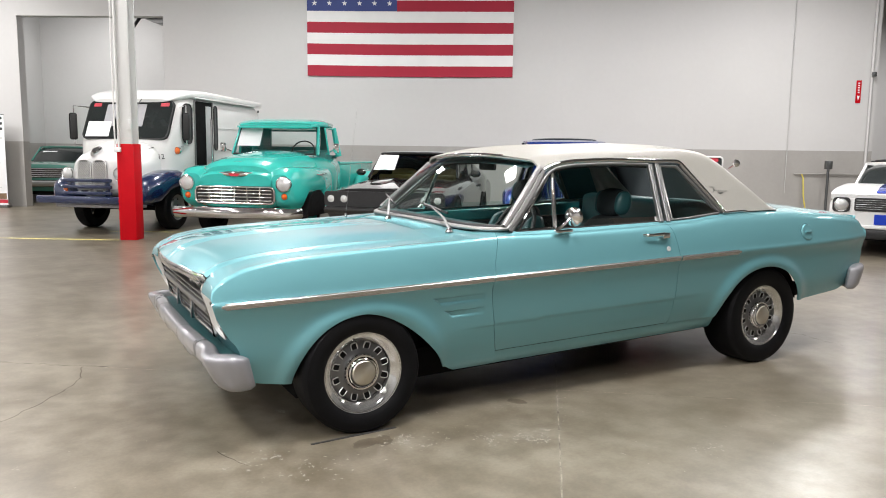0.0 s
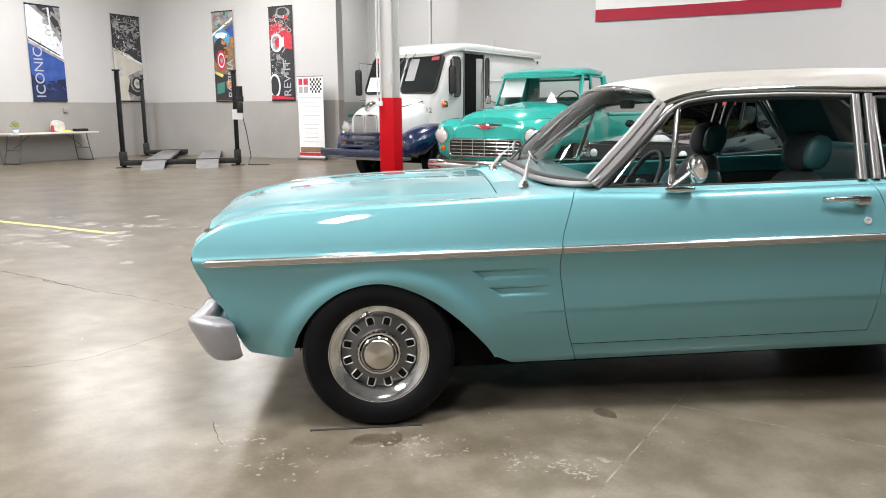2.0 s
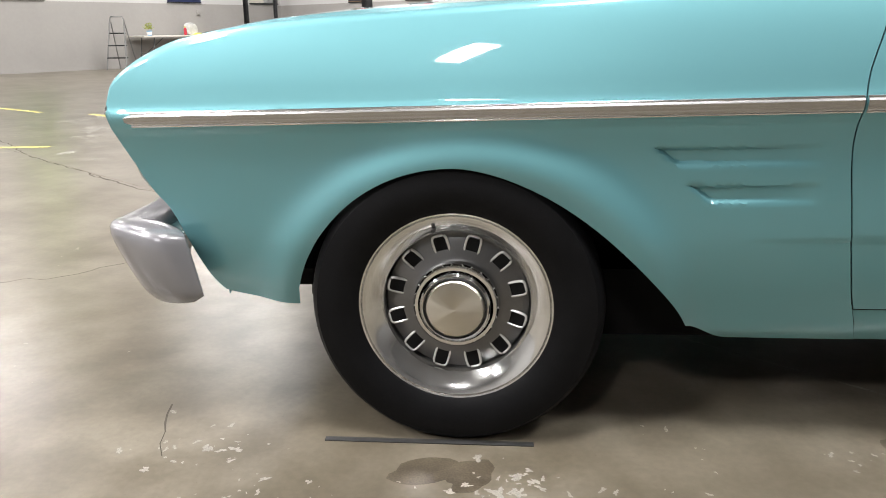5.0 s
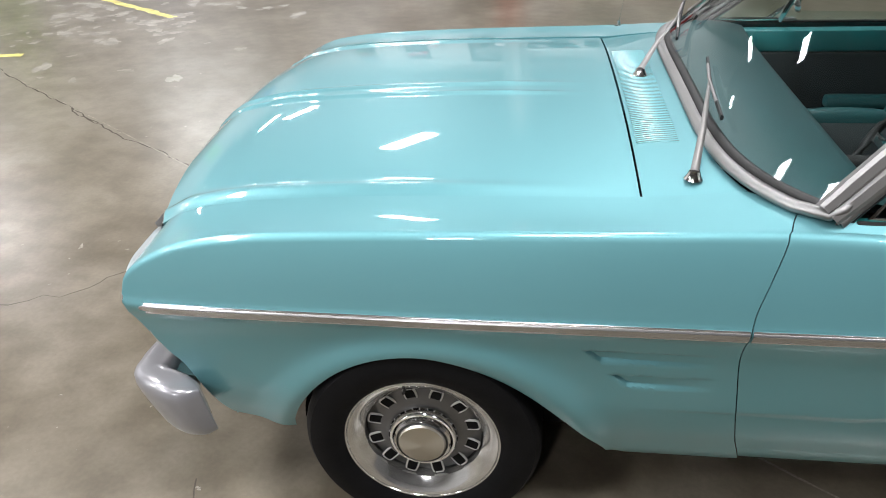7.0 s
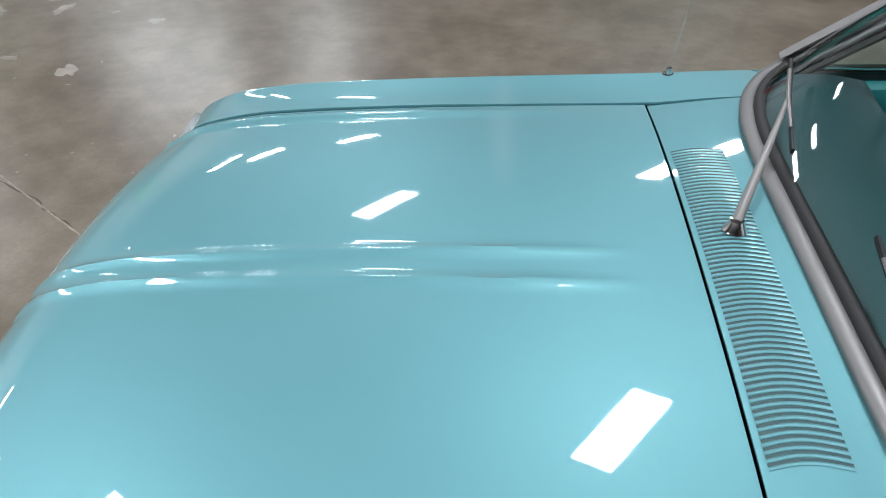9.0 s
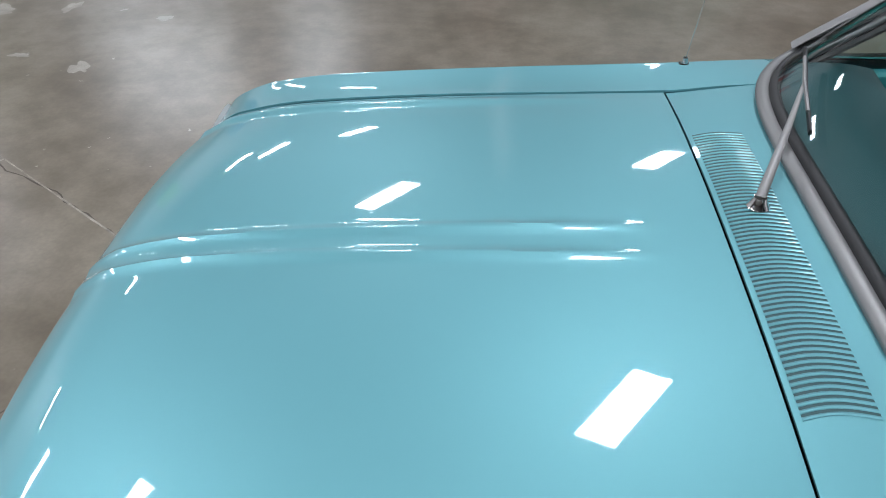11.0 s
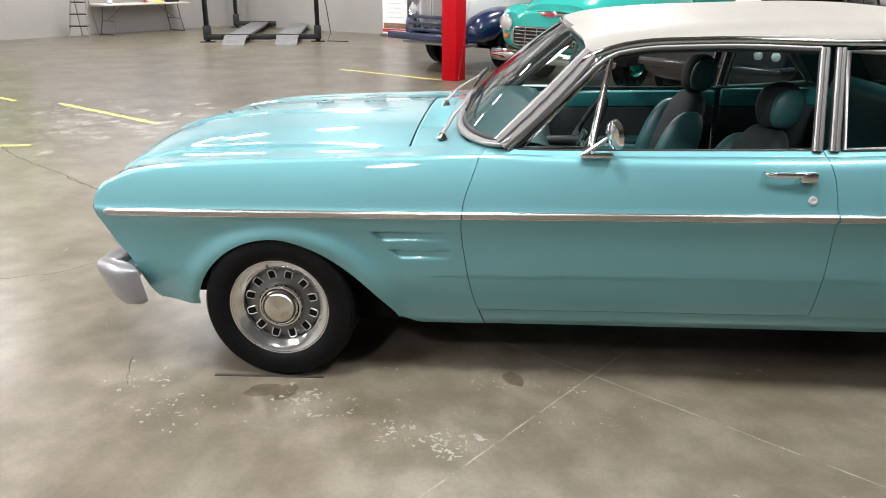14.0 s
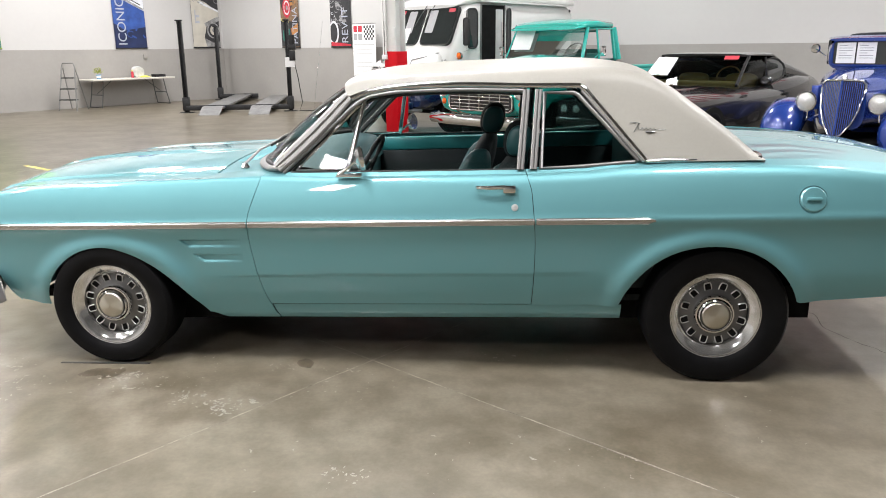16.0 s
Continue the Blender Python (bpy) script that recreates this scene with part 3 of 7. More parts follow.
wsh = cp("windshield", grid(windshield, 20, 50, flip=True), M_GLASS, coupe, "clear curved windshield in chrome moulding")
wsh.visible_shadow = False
edge = [windshield(0, k / 40) for k in range(41)]
foot = [(0.836 + 0.058 * t, -0.786 + 0.02 * t * t, 0.914 + 0.052 * t) for t in (0.15, 0.45, 0.75, 1.0)]
sill = foot[::-1] + edge[1:-1] + [(x, -y, z) for x, y, z in foot]
cp("lower_moulding", tube(sill, [0.008, 0.016, 0.021] + [0.021] * (len(sill) - 6) + [0.021, 0.016, 0.008], 14, flat=0.6), M_ALU, wsh, "worn chrome moulding")
cp("lower_gasket", tube([(x + 0.018, y * 0.985, z + 0.012) for x, y, z in edge], 0.013, 8), M_BLACK, wsh)
cp("upper_moulding", tube([windshield(1, k / 30) for k in range(31)], 0.014, 8), M_CHROME, wsh)


# roof: the crown over the doors and the broad rear pillars, in cream vinyl
def gh_y(z):
    return 0.790 - 0.43 * (z - 0.885)


def roof_mid(x):
    return smooth([(1.07, 1.300), (1.12, 1.318), (1.20, 1.335), (1.32, 1.348), (1.55, 1.358), (2.0, 1.361), (2.25, 1.353), (2.40, 1.333), (2.50, 1.298), (2.58, 1.25)], x)


def ridge_z(x):
    return smooth([(1.07, 1.256), (1.13, 1.277), (1.2, 1.293), (1.5, 1.312), (2.0, 1.318), (2.30, 1.314), (2.44, 1.294), (2.56, 1.242), (2.69, 1.152), (2.82, 1.054), (2.90, 0.988), (2.945, 0.945), (2.965, 0.920)], x)


def rail_z(x):
    return smooth([(1.08, 1.178), (1.13, 1.206), (1.20, 1.234), (1.28, 1.253), (1.4, 1.264), (1.6, 1.266), (2.0, 1.251), (2.19, 1.246), (2.21, 1.238), (2.47, 0.922), (2.50, 0.918), (3.0, 0.916)], x)


def crown_mid(x):
    k = ease((x - 2.30) / 0.22)
    return roof_mid(x) * (1 - k) + (ridge_z(x) + 0.035) * k


def roof_edge(x, t, front=0.0):
    """The roof's outer side at station x: from the crown's shoulder (t = 0) round the ridge and down to the rail (t = 1)."""
    zr, zl = ridge_z(x), rail_z(x)
    zm = crown_mid(x)
    y0, z0 = 0.93 * min(gh_y(zr) - 0.02, 0.60), zr + 0.2 * (zm - zr)
    z1 = max(zl, zr - 0.06)
    y1, yl = gh_y(z1) + 0.012, gh_y(zl) + 0.012
    if t < 0.6:
        q = t / 0.6
        yk = gh_y(zr) + 0.010
        return (1 - q) ** 2 * y0 + 2 * q * (1 - q) * yk + q * q * y1, (1 - q) ** 2 * z0 + 2 * q * (1 - q) * (zr + 0.004) + q * q * z1
    q = (t - 0.6) / 0.4
    return y1 + (yl - y1) * q, z1 + (zl - z1) * q


def roof(u, v):
    x = 1.088 + (2.53 - 1.088) * u
    s = -1 + 2 * v
    front = 0.075 * max(0.0, 1 - u * 6) * abs(s) ** 2.6
    a = abs(s)
    if a < 2 / 3 - 1e-6:
        t = a * 1.5
        y0, z0 = roof_edge(x + front, 0.0)
        zm = crown_mid(x)
        y, z = y0 * t, zm + (z0 - zm) * t**2.6
    else:
        y, z = roof_edge(x + front, (a - 2 / 3) * 3)
    return (x + front, math.copysign(y, s), z)


def rear_pillar(u, v):
    """The rear pillar, from the roof's rear edge down to the deck; v runs from the rail in to the rear window."""
    x = 2.53 + (2.975 - 2.53) * u
    if v < 0.7 + 1e-6:
        y, z = roof_edge(x, 1 - v / 0.7)
    else:
        t = (v - 0.7) / 0.3
        y0, z0 = roof_edge(x, 0.0)
        y, z = y0 + (0.50 + 0.06 * u - y0) * t, z0 - 0.014 * t * t
    return (x, -y, z)


def weld(meshes):
    bm = bmesh.new()
    for me in meshes:
        bm.from_mesh(me)
    bmesh.ops.remove_doubles(bm, verts=bm.verts[:], dist=0.0012)
    bmesh.ops.recalc_face_normals(bm, faces=bm.faces[:])
    me = bpy.data.meshes.new("mesh")
    bm.to_mesh(me)
    bm.free()
    me.shade_smooth()
    me.set_sharp_from_angle(angle=radians(45))
    return me


pillar_me = grid(rear_pillar, 40, 20)
rf = cp("roof", weld([grid(roof, 80, 84, flip=True), pillar_me, mirror(pillar_me)]), M_VINYL, coupe, "cream vinyl roof covering with broad rear pillars")
thick(rf, 0.012)


def rear_window(u, v):
    x = 2.50 + 0.46 * u
    return (x, -0.545 + 1.09 * v, ridge_z(x) - 0.015 + 0.03 * math.sin(math.pi * v))


rw = cp("rear_window", grid(rear_window, 12, 24, flip=True), M_GLASST, coupe, "tinted rear window")
rw.visible_shadow = False
base = [(2.475 + 0.47 * k / 12, -gh_y(0.918) - 0.016 + 0.03 * k / 12, 0.921) for k in range(13)]
base += [(2.962 + 0.025 * math.sin(math.pi * k / 8), -0.76 + 0.25 * k / 8, 0.922) for k in range(9)]
cp("roof_base_moulding", tube(base, 0.0085, 8), M_CHROME, coupe, "chrome moulding at the foot of the vinyl", both=True)


# trunk lid and tail
def deck(u, v):
    x = 2.98 + (3.82 - 2.98) * u
    s = -1 + 2 * v
    yi, zi = inner(x)
    mid = smooth([(2.98, 0.928), (3.2, 0.925), (3.5, 0.905), (3.75, 0.865), (3.82, 0.835)], x)
    return (x, yi * 0.997 * s, mid + (zi + 0.001 - mid) * abs(s) ** 2.5)


dk = cp("trunk_lid", grid(deck, 24, 30, flip=True), M_TEAL)
thick(dk, 0.006)


def tail(u, v):
    y = -0.80 + 1.60 * u
    z = 0.36 + (0.83 - 0.36) * v
    return (3.845 - 0.03 * (abs(y) / 0.8) ** 4 - 0.05 * (v - 0.65) ** 2, y, z)


cp("tail_panel", grid(tail, 20, 10), M_TEAL)
for k in (-1, 1):
    tl = cp("tail_light", lathe([(0.0, 3.875), (0.05, 3.872), (0.085, 3.86), (0.09, 3.84)], 28, "x"), M_RED, coupe, "round red tail light")
    tl.location = (0, 0.62 * k, 0.62)


# bumpers
def bumper():
    rows = []
    n = 110
    for i in range(n + 1):
        s = -1 + 2 * i / n
        a = abs(s)
        if a < 0.8:
            y = 0.80 * (a / 0.8)
            x = -0.702 + 0.037 * (a / 0.8) ** 2.6
        else:
            t = (a - 0.8) / 0.2
            ang = t * math.pi / 2
            y = 0.80 + 0.078 * math.sin(ang) ** 0.8
            x = -0.665 + 0.134 * (1 - math.cos(ang))
        end = ease((a - 0.66) / 0.14)
        step = ease((a - 0.20) / 0.06) * (1 - ease((a - 0.34) / 0.06)) + 0.8 * ease((a - 0.56) / 0.05) * (1 - ease((a - 0.66) / 0.05))
        zt = 0.486 - 0.008 * end + 0.006 * step - 0.012 * ease((a - 0.9) / 0.1)
        zb = 0.362 - 0.056 * end - 0.005 * step
        x -= 0.007 * step
        rows.append((x, math.copysign(y, s), zt, zb, end))
    vs, fs, m = [], [], 22
    for i, (x, y, zt, zb, end) in enumerate(rows):
        p0, p1 = rows[max(i - 1, 0)], rows[min(i + 1, n)]
        d = Vector((p1[0] - p0[0], p1[1] - p0[1]))
        d.normalize()
        nx, ny = -d.y, d.x
        if nx * -1 + 0 * ny < 0 and abs(y) < 0.5:
            nx, ny = -nx, -ny
        if abs(y) >= 0.5 and ny * y < 0:
            nx, ny = -nx, -ny
        shut = math.sqrt(max(0.0, 1 - max(0.0, (abs(2 * i / n - 1) - 0.93) / 0.07) ** 2))
        for k in range(m):
            a = 2 * math.pi * k / m
            o = (0.034 + 0.012 * end + 0.010 * math.sin(a)) * math.copysign(abs(math.cos(a)) ** 0.62, math.cos(a))
            h = math.copysign(abs(math.sin(a)) ** 0.62, math.sin(a)) * (0.80 + 0.20 * shut)
            o *= 0.06 + 0.94 * shut
            z = (zt + zb) / 2 + (zt - zb) / 2 * h
            lean = 0.070 * end * (0.55 - (z - zb) / (zt - zb)) * (1 - ease((abs(y) - 0.815) / 0.06))
            lean += 0.035 * (0.42 - (z - zb) / (zt - zb)) * ease((abs(y) - 0.80) / 0.06)
            vs.append((x + nx * o + lean + 0.02 * (1 - end) * (h < 0), y + ny * o, z))
    for i in range(n):
        for k in range(m):
            fs.append((i * m + k, i * m + (k + 1) % m, (i + 1) * m + (k + 1) % m, (i + 1) * m + k))
    fs.append(tuple(range(m)))
    fs.append(tuple(n * m + k for k in range(m))[::-1])
    return mesh_of(vs, fs, 45)


cp("front_bumper", bumper(), M_BUMPER, coupe, "grey painted front bumper with wrapped ends")
rb = bumper()
rb.transform(Matrix(((-1, 0, 0, 3.13), (0, 1, 0, 0), (0, 0, 1, 0.015), (0, 0, 0, 1))))
rb.flip_normals()
cp("rear_bumper", rb, M_BUMPER, coupe, "grey painted rear bumper")


# front face: grille, headlights and the panel under them
def face_x(z):
    return lin([(0.32, -0.54), (0.48, -0.612), (0.55, -0.645), (0.70, -0.690), (0.80, -0.678)], z)


grille = cp("grille", grid(lambda u, v: (face_x(0.50 + 0.25 * v) + 0.06, -0.60 + 1.20 * u, 0.50 + 0.25 * v), 10, 6), M_BLACKM, coupe, "black grille with thin bright bars")
for k in range(7):
    z = 0.525 + 0.034 * k
    cp("grille_bar", box(face_x(z) + 0.006, -0.59, z - 0.004, face_x(z) + 0.03, 0.59, z + 0.004, 0.002), M_ALU, grille)
for y in (-0.2, 0.2):
    cp("grille_post", boxes([(face_x(0.62) + 0.0, y - 0.006, 0.51, face_x(0.62) + 0.03, y + 0.006, 0.75)], 0.002), M_CHROME, grille)
cp("grille_divider", box(face_x(0.62) - 0.004, -0.59, 0.612, face_x(0.62) + 0.03, 0.59, 0.636, 0.004), M_TRIM, grille)
cp("grille_surround", tube([(face_x(z) - 0.004, y, z) for y, z in ((-0.60, 0.505), (-0.60, 0.75), (0.60, 0.75), (0.60, 0.505))], 0.012, 8, closed=True), M_CHROME, grille)
for k in (-1, 1):
    def bezel(u, v, k=k):
        a = 2 * math.pi * v
        o = 1 - 0.34 * u
        yy = 0.720 + 0.122 * o * math.copysign(abs(math.cos(a)) ** 0.45, math.cos(a))
        zz = 0.632 + 0.128 * o * math.copysign(abs(math.sin(a)) ** 0.45, math.sin(a))
        return (face_x(zz) - 0.002 + 0.050 * u, k * yy, zz)
    hl = cp("headlight", lathe([(0.0, -0.012), (0.05, -0.008), (0.084, 0.006), (0.09, 0.02)], 32, "x"), M_LENS, coupe, "round sealed-beam headlight")
    hl.location = (-0.635, 0.715 * k, 0.615)
    bz = grid(bezel, 6, 40, close_v=True, flip=(k < 0))
    bz.transform(Matrix.Translation((0.635, -0.715 * k, -0.615)))
    b2 = part("bezel", bz, M_SILVER, hl, "silver square bezel")


def valance(u, v):
    y = -0.80 + 1.60 * u
    z = 0.30 + 0.21 * v
    return (face_x(z) + 0.012 + 0.03 * (abs(y) / 0.8) ** 6, y, z)


cp("front_valance", grid(valance, 20, 6), M_TEAL)


# added sheet closing the bumper gap; the gap's shade is its dark colour
def filler(u, v):
    y = -0.815 + 1.63 * v
    return (-0.690 + 0.030 * (abs(y) / 0.815) ** 2.6 + (0.13 - 0.02 * (abs(y) / 0.815) ** 2) * u, y, 0.448 - 0.012 * u)


cp("bumper_gap_shade", grid(filler, 4, 24, flip=True), M_DASHSHADE, coupe, "dark sheet added for the shaded gap behind the bumper")

cp("grille_header", grid(lambda u, v: (face_x(0.745) - 0.006 - 0.010 * v, -0.63 + 1.26 * u, 0.748 + 0.030 * v), 20, 3), M_TRIM, grille, "bright strip over the grille")
front_edge = [side_point(NOSE, v) for v in np.linspace(0.02, 0.66, 10)]
cp("fender_edge", tube([(x - 0.004, -y + 0.004, z) for x, y, z in front_edge], 0.0065, 8), M_CHROME, coupe, "thin chrome edge of the fender", both=True)

# side trim, door fittings, fender vents
def trim_strip(x0, x1, tip0, tip1):
    def f(u, v):
        x = x0 + (x1 - x0) * u
        end = min(1.0, (x - x0) / 0.035 if tip0 else 1, (x1 - x) / 0.05 if tip1 else 1)
        end = max(end, 0.04)
        a = -1 + 2 * v
        ridge = 0.007 * (1 - abs(a) ** 4) - 0.001 * (abs(a) < 0.35)
        z = 0.684 + 0.0155 * a * end
        return (x, -(half_width(x, z) + flare(x, z) + 0.0035 * (abs(a) < 0.95) + ridge * end), z)
    return grid(f, 60, 14)


for own, x0, x1, a, b2 in ((coupe, -0.670, 0.706, True, False), (dl, 0.712, 2.0, False, False), (coupe, 2.008, 2.53, False, True)):
    me = trim_strip(x0, x1, a, b2)
    st = cp("side_trim", me, M_SIDETRIM, own, "ribbed chrome side trim")
    st2 = part("side_trim", mirror(me), M_SIDETRIM, dr if own is dl else coupe, "ribbed chrome side trim")
    for dz in (-0.0125, 0.0125):
        bead = [(x, -(half_width(x, 0.684 + dz) + flare(x, 0.684 + dz) + 0.0062), 0.684 + dz) for x in np.linspace(x0 + (0.03 if a else 0), x1 - (0.045 if b2 else 0), 40)]
        bd = cp("bead", tube(bead, 0.0030, 8), M_RIM, st, "bright edge of the trim")
        part("bead", mirror(bd.data), M_RIM, st2, "bright edge of the trim")

for x0, zt, x1 in VENTS:
    lip = [(x0 + 0.040 + (x1 - x0 - 0.045) * t, zt - 0.040) for t in np.linspace(0, 1, 18)]
    pts = [(x, -(half_width(x, z) + flare(x, z) - 0.0012), z) for x, z in lip]
    vn = cp("fender_vent", tube(pts, [0.0042 * (1 - t) ** 0.5 + 0.0012 for t in np.linspace(0, 1, 18)], 10), M_TEAL, fl, "pressed lip of a dummy vent")
    part("fender_vent", mirror(vn.data), M_TEAL, fr, "pressed lip of a dummy vent")

cp("door_handle", tube([(1.745, -0.850, 0.832), (1.752, -0.880, 0.834), (1.80, -0.888, 0.834), (1.875, -0.886, 0.834)], [0.006, 0.0075, 0.008, 0.009], 10, flat=1.2), M_CHROME, dl, "chrome push-button door handle")
cp("push_button", box(1.862, -0.896, 0.808, 1.918, -0.846, 0.842, 0.007), M_CHROME, dl, "chrome push button block")
lk = cp("door_lock", lathe([(0.0, -0.006), (0.006, -0.006), (0.007, -0.009), (0.014, -0.008), (0.017, 0.002)], 24), M_SILVER, dl, "round chrome lock")
lk.location = (1.914, -half_width(1.914, 0.744) - 0.002, 0.744 + RAKE * 1.914)
lk.rotation_euler = (radians(-17), 0, 0)

mr = cp("side_mirror", boxes([(1.12, -0.852, 0.886, 1.235, -0.824, 0.900)], 0.005), M_CHROME, dl, "round chrome door mirror on an arm")
cp("mirror_arm", tube([(1.13, -0.838, 0.895), (1.18, -0.845, 0.933), (1.225, -0.848, 0.968)], [0.010, 0.008, 0.007], 10), M_CHROME, mr)
mh = part("mirror_head", lathe([(0.0, -0.03), (0.03, -0.026), (0.05, -0.012), (0.054, 0.004), (0.05, 0.008), (0.0, 0.008)], 32, "x"), M_CHROME, mr)
mh.matrix_basis = pose(1.236, -0.850, 1.001, 0, -8, 20)
mrr = part("side_mirror", mirror(mr.data), M_CHROME, dr, "round chrome door mirror on an arm")
mh2 = part("mirror_head", mh.data, M_CHROME, mrr)
mh2.matrix_basis = pose(1.236, 0.850, 1.001, 0, -8, -20)
part("mirror_arm", mirror(tube([(1.13, -0.838, 0.925), (1.18, -0.845, 0.964), (1.225, -0.848, 0.998)], 0.008, 8)), M_CHROME, mrr)

cap = lathe([(0.0, -0.012), (0.048, -0.010), (0.053, -0.006), (0.056, 0.004)], 36)
gc = part("fuel_cap", cap, M_TEAL, coupe, "round body-coloured fuel flap")
gc.matrix_basis = pose(3.150, -half_width(3.15, 0.762) - 0.004, 0.846, -17)
part("fuel_ring", lathe([(0.0555, 0.004), (0.0565, -0.0020), (0.0582, -0.0020), (0.0590, 0.006)], 36), M_DASHSHADE, gc)
part("fuel_grip", box(-0.03, -0.022, -0.007, 0.03, -0.008, 0.007, 0.004), M_TEAL, gc)

# nameplate on the rear pillar: plain slanted bars and an oval
def on_pillar(x, z):
    return (x, -gh_y(z) - 0.0165, z)


plate_ob = cp("nameplate", tube([on_pillar(2.408, 1.081), on_pillar(2.43, 1.083), on_pillar(2.452, 1.078)], 0.0014, 6), M_STEELG, coupe, "slanted grey metal script nameplate")
cp("nameplate_stem", tube([on_pillar(2.447, 1.079), on_pillar(2.437, 1.062), on_pillar(2.426, 1.044)], 0.0015, 6), M_STEELG, plate_ob)
wave = []
for q in range(61):
    s = q / 60
    wave.append(on_pillar(2.440 + 0.118 * s + 0.0035 * math.cos(s * 44), 1.060 - 0.008 * s + (0.0058 - 0.003 * s) * math.sin(s * 44)))
cp("nameplate_script", tube(wave, 0.0011, 5), M_STEELG, plate_ob)
cp("nameplate_oval", tube([(2.475, -gh_y(1.043) - 0.016, 1.043), (2.49, -gh_y(1.040) - 0.0165, 1.040), (2.515, -gh_y(1.042) - 0.016, 1.042)], [0.002, 0.004, 0.002], 8), M_STEELG, plate_ob)

# pillars, drip rail and window frames
def strip(points, width, depth, nrm=(0, -1, 0)):
    """A raised moulding of the given width along points on the window plane."""
    pts = [Vector(p) for p in points]
    vs, fs = [], []
    for i, p in enumerate(pts):
        t = pts[min(i + 1, len(pts) - 1)] - pts[max(i - 1, 0)]
        t.normalize()
        nv = Vector(nrm).normalized()
        s = t.cross(nv).normalized()
        w = width[i] if isinstance(width, (list, tuple)) else width
        for a, h in ((-0.5, -0.01), (-0.5, depth * 0.7), (-0.36, depth), (-0.1, depth), (0.0, depth * 0.62), (0.1, depth), (0.36, depth), (0.5, depth * 0.7), (0.5, -0.01)):
            vs.append(p + s * (w * a) + nv * h)
    k = 9
    for i in range(len(pts) - 1):
        for j in range(k - 1):
            a = i * k + j
            fs.append((a, a + 1, a + k + 1, a + k))
    return mesh_of(vs, fs, 30)


def on_gh(x, z, out=0.012):
    return (x, -gh_y(z) - out, z)


GN = (0, -1, 0.43)
pil = [on_gh(0.836 + (1.150 - 0.836) * t + 0.010 * math.sin(math.pi * t), 0.922 + (1.224 - 0.922) * t, 0.012) for t in (0, 0.15, 0.3, 0.5, 0.7, 0.85, 1.0)]
cp("front_pillar", strip(pil, [0.056, 0.064, 0.066, 0.066, 0.064, 0.060, 0.054], 0.018, GN), M_TRIM, coupe, "bright metal windshield pillar", both=True)
rail = [on_gh(x, rail_z(x) - 0.002, 0.02) for x in np.linspace(1.10, 2.19, 34)]
rail += [on_gh(2.205 + 0.268 * t, 1.238 + (0.924 - 1.238) * t, 0.02) for t in (0.03, 0.2, 0.4, 0.6, 0.8, 1.0)]
cp("drip_rail", tube(rail, 0.010, 8, flat=1.2), M_CHROME, coupe, "chrome drip rail", both=True)
frame_l = [on_gh(0.865 + (1.215 - 0.865) * t, 0.903 + (1.222 - 0.903) * t, 0.008) for t in (0, 0.2, 0.4, 0.6, 0.76, 0.86)]
frame_l += [on_gh(1.205, 1.205, 0.008), on_gh(1.25, 1.224, 0.008)] + [on_gh(x, rail_z(x) - 0.024, 0.008) for x in np.linspace(1.30, 1.945, 16)]
f1 = cp("door_window_frame", tube(frame_l, 0.0125, 8, flat=0.9), M_ALU, dl, "bright metal window frame")
part("door_window_frame", mirror(f1.data), M_ALU, dr, "bright metal window frame")
gas = [(x, y + 0.012, z) for x, y, z in frame_l]
g1 = cp("door_gasket", tube([(x + 0.012, y, z - 0.012) for x, y, z in gas], 0.010, 6), M_BLACK, dl)
part("door_gasket", mirror(g1.data), M_BLACK, dr)
for xb, xt, own, own2 in ((1.935, 1.958, dl, dr), (1.992, 2.012, coupe, coupe)):
    post = [on_gh(xb + (xt - xb) * t, 0.895 + 0.335 * t, 0.01) for t in (0, 0.25, 0.5, 0.75, 1.0)]
    o = cp("centre_post", strip(post, 0.032, 0.012, GN), M_ALU, own, "bright metal window post")
    part("centre_post", mirror(o.data), M_ALU, own2, "bright metal window post")
div = [on_gh(1.162 + (1.230 - 1.162) * t, 0.900 + (1.230 - 0.900) * t, 0.006) for t in (0, 0.3, 0.6, 1.0)]
o = cp("vent_window_post", tube(div, 0.0095, 8), M_CHROME, dl, "chrome vent window divider")
part("vent_window_post", mirror(o.data), M_CHROME, dr, "chrome vent window divider")
tri = [on_gh(0.925, 0.912, 0.004), on_gh(1.005, 0.995, 0.004), on_gh(1.10, 1.092, 0.004), on_gh(1.188, 1.178, 0.004), on_gh(1.213, 1.185, 0.004), on_gh(1.154, 0.909, 0.004), on_gh(1.03, 0.909, 0.004)]
o = cp("vent_window_frame", tube(tri, 0.007, 6, closed=True), M_CHROME, dl, "chrome vent window frame")
part("vent_window_frame", mirror(o.data), M_CHROME, dr)
belt = [(x, -inner(x)[0] - 0.002, inner(x)[1] + 0.004) for x in np.linspace(0.90, 1.94, 24)]
o = cp("belt_moulding", tube(belt, 0.005, 6), M_BLACK, dl)
part("belt_moulding", mirror(o.data), M_BLACK, dr)
qf = [on_gh(2.025, 0.90, 0.006), on_gh(2.038, 1.218, 0.006), on_gh(2.165, 1.214, 0.006), on_gh(2.185, 1.205, 0.006), on_gh(2.448, 0.925, 0.006), on_gh(2.43, 0.918, 0.006), on_gh(2.2, 0.903, 0.006)]
cp("quarter_window_frame", tube(qf, 0.011, 8, closed=True, flat=0.9), M_ALU, coupe, "bright metal quarter window frame", both=True)
qr2 = [on_gh(2.205 + 0.262 * t, 1.224 - 0.300 * t, 0.012) for t in (0, 0.25, 0.5, 0.75, 1.0)]
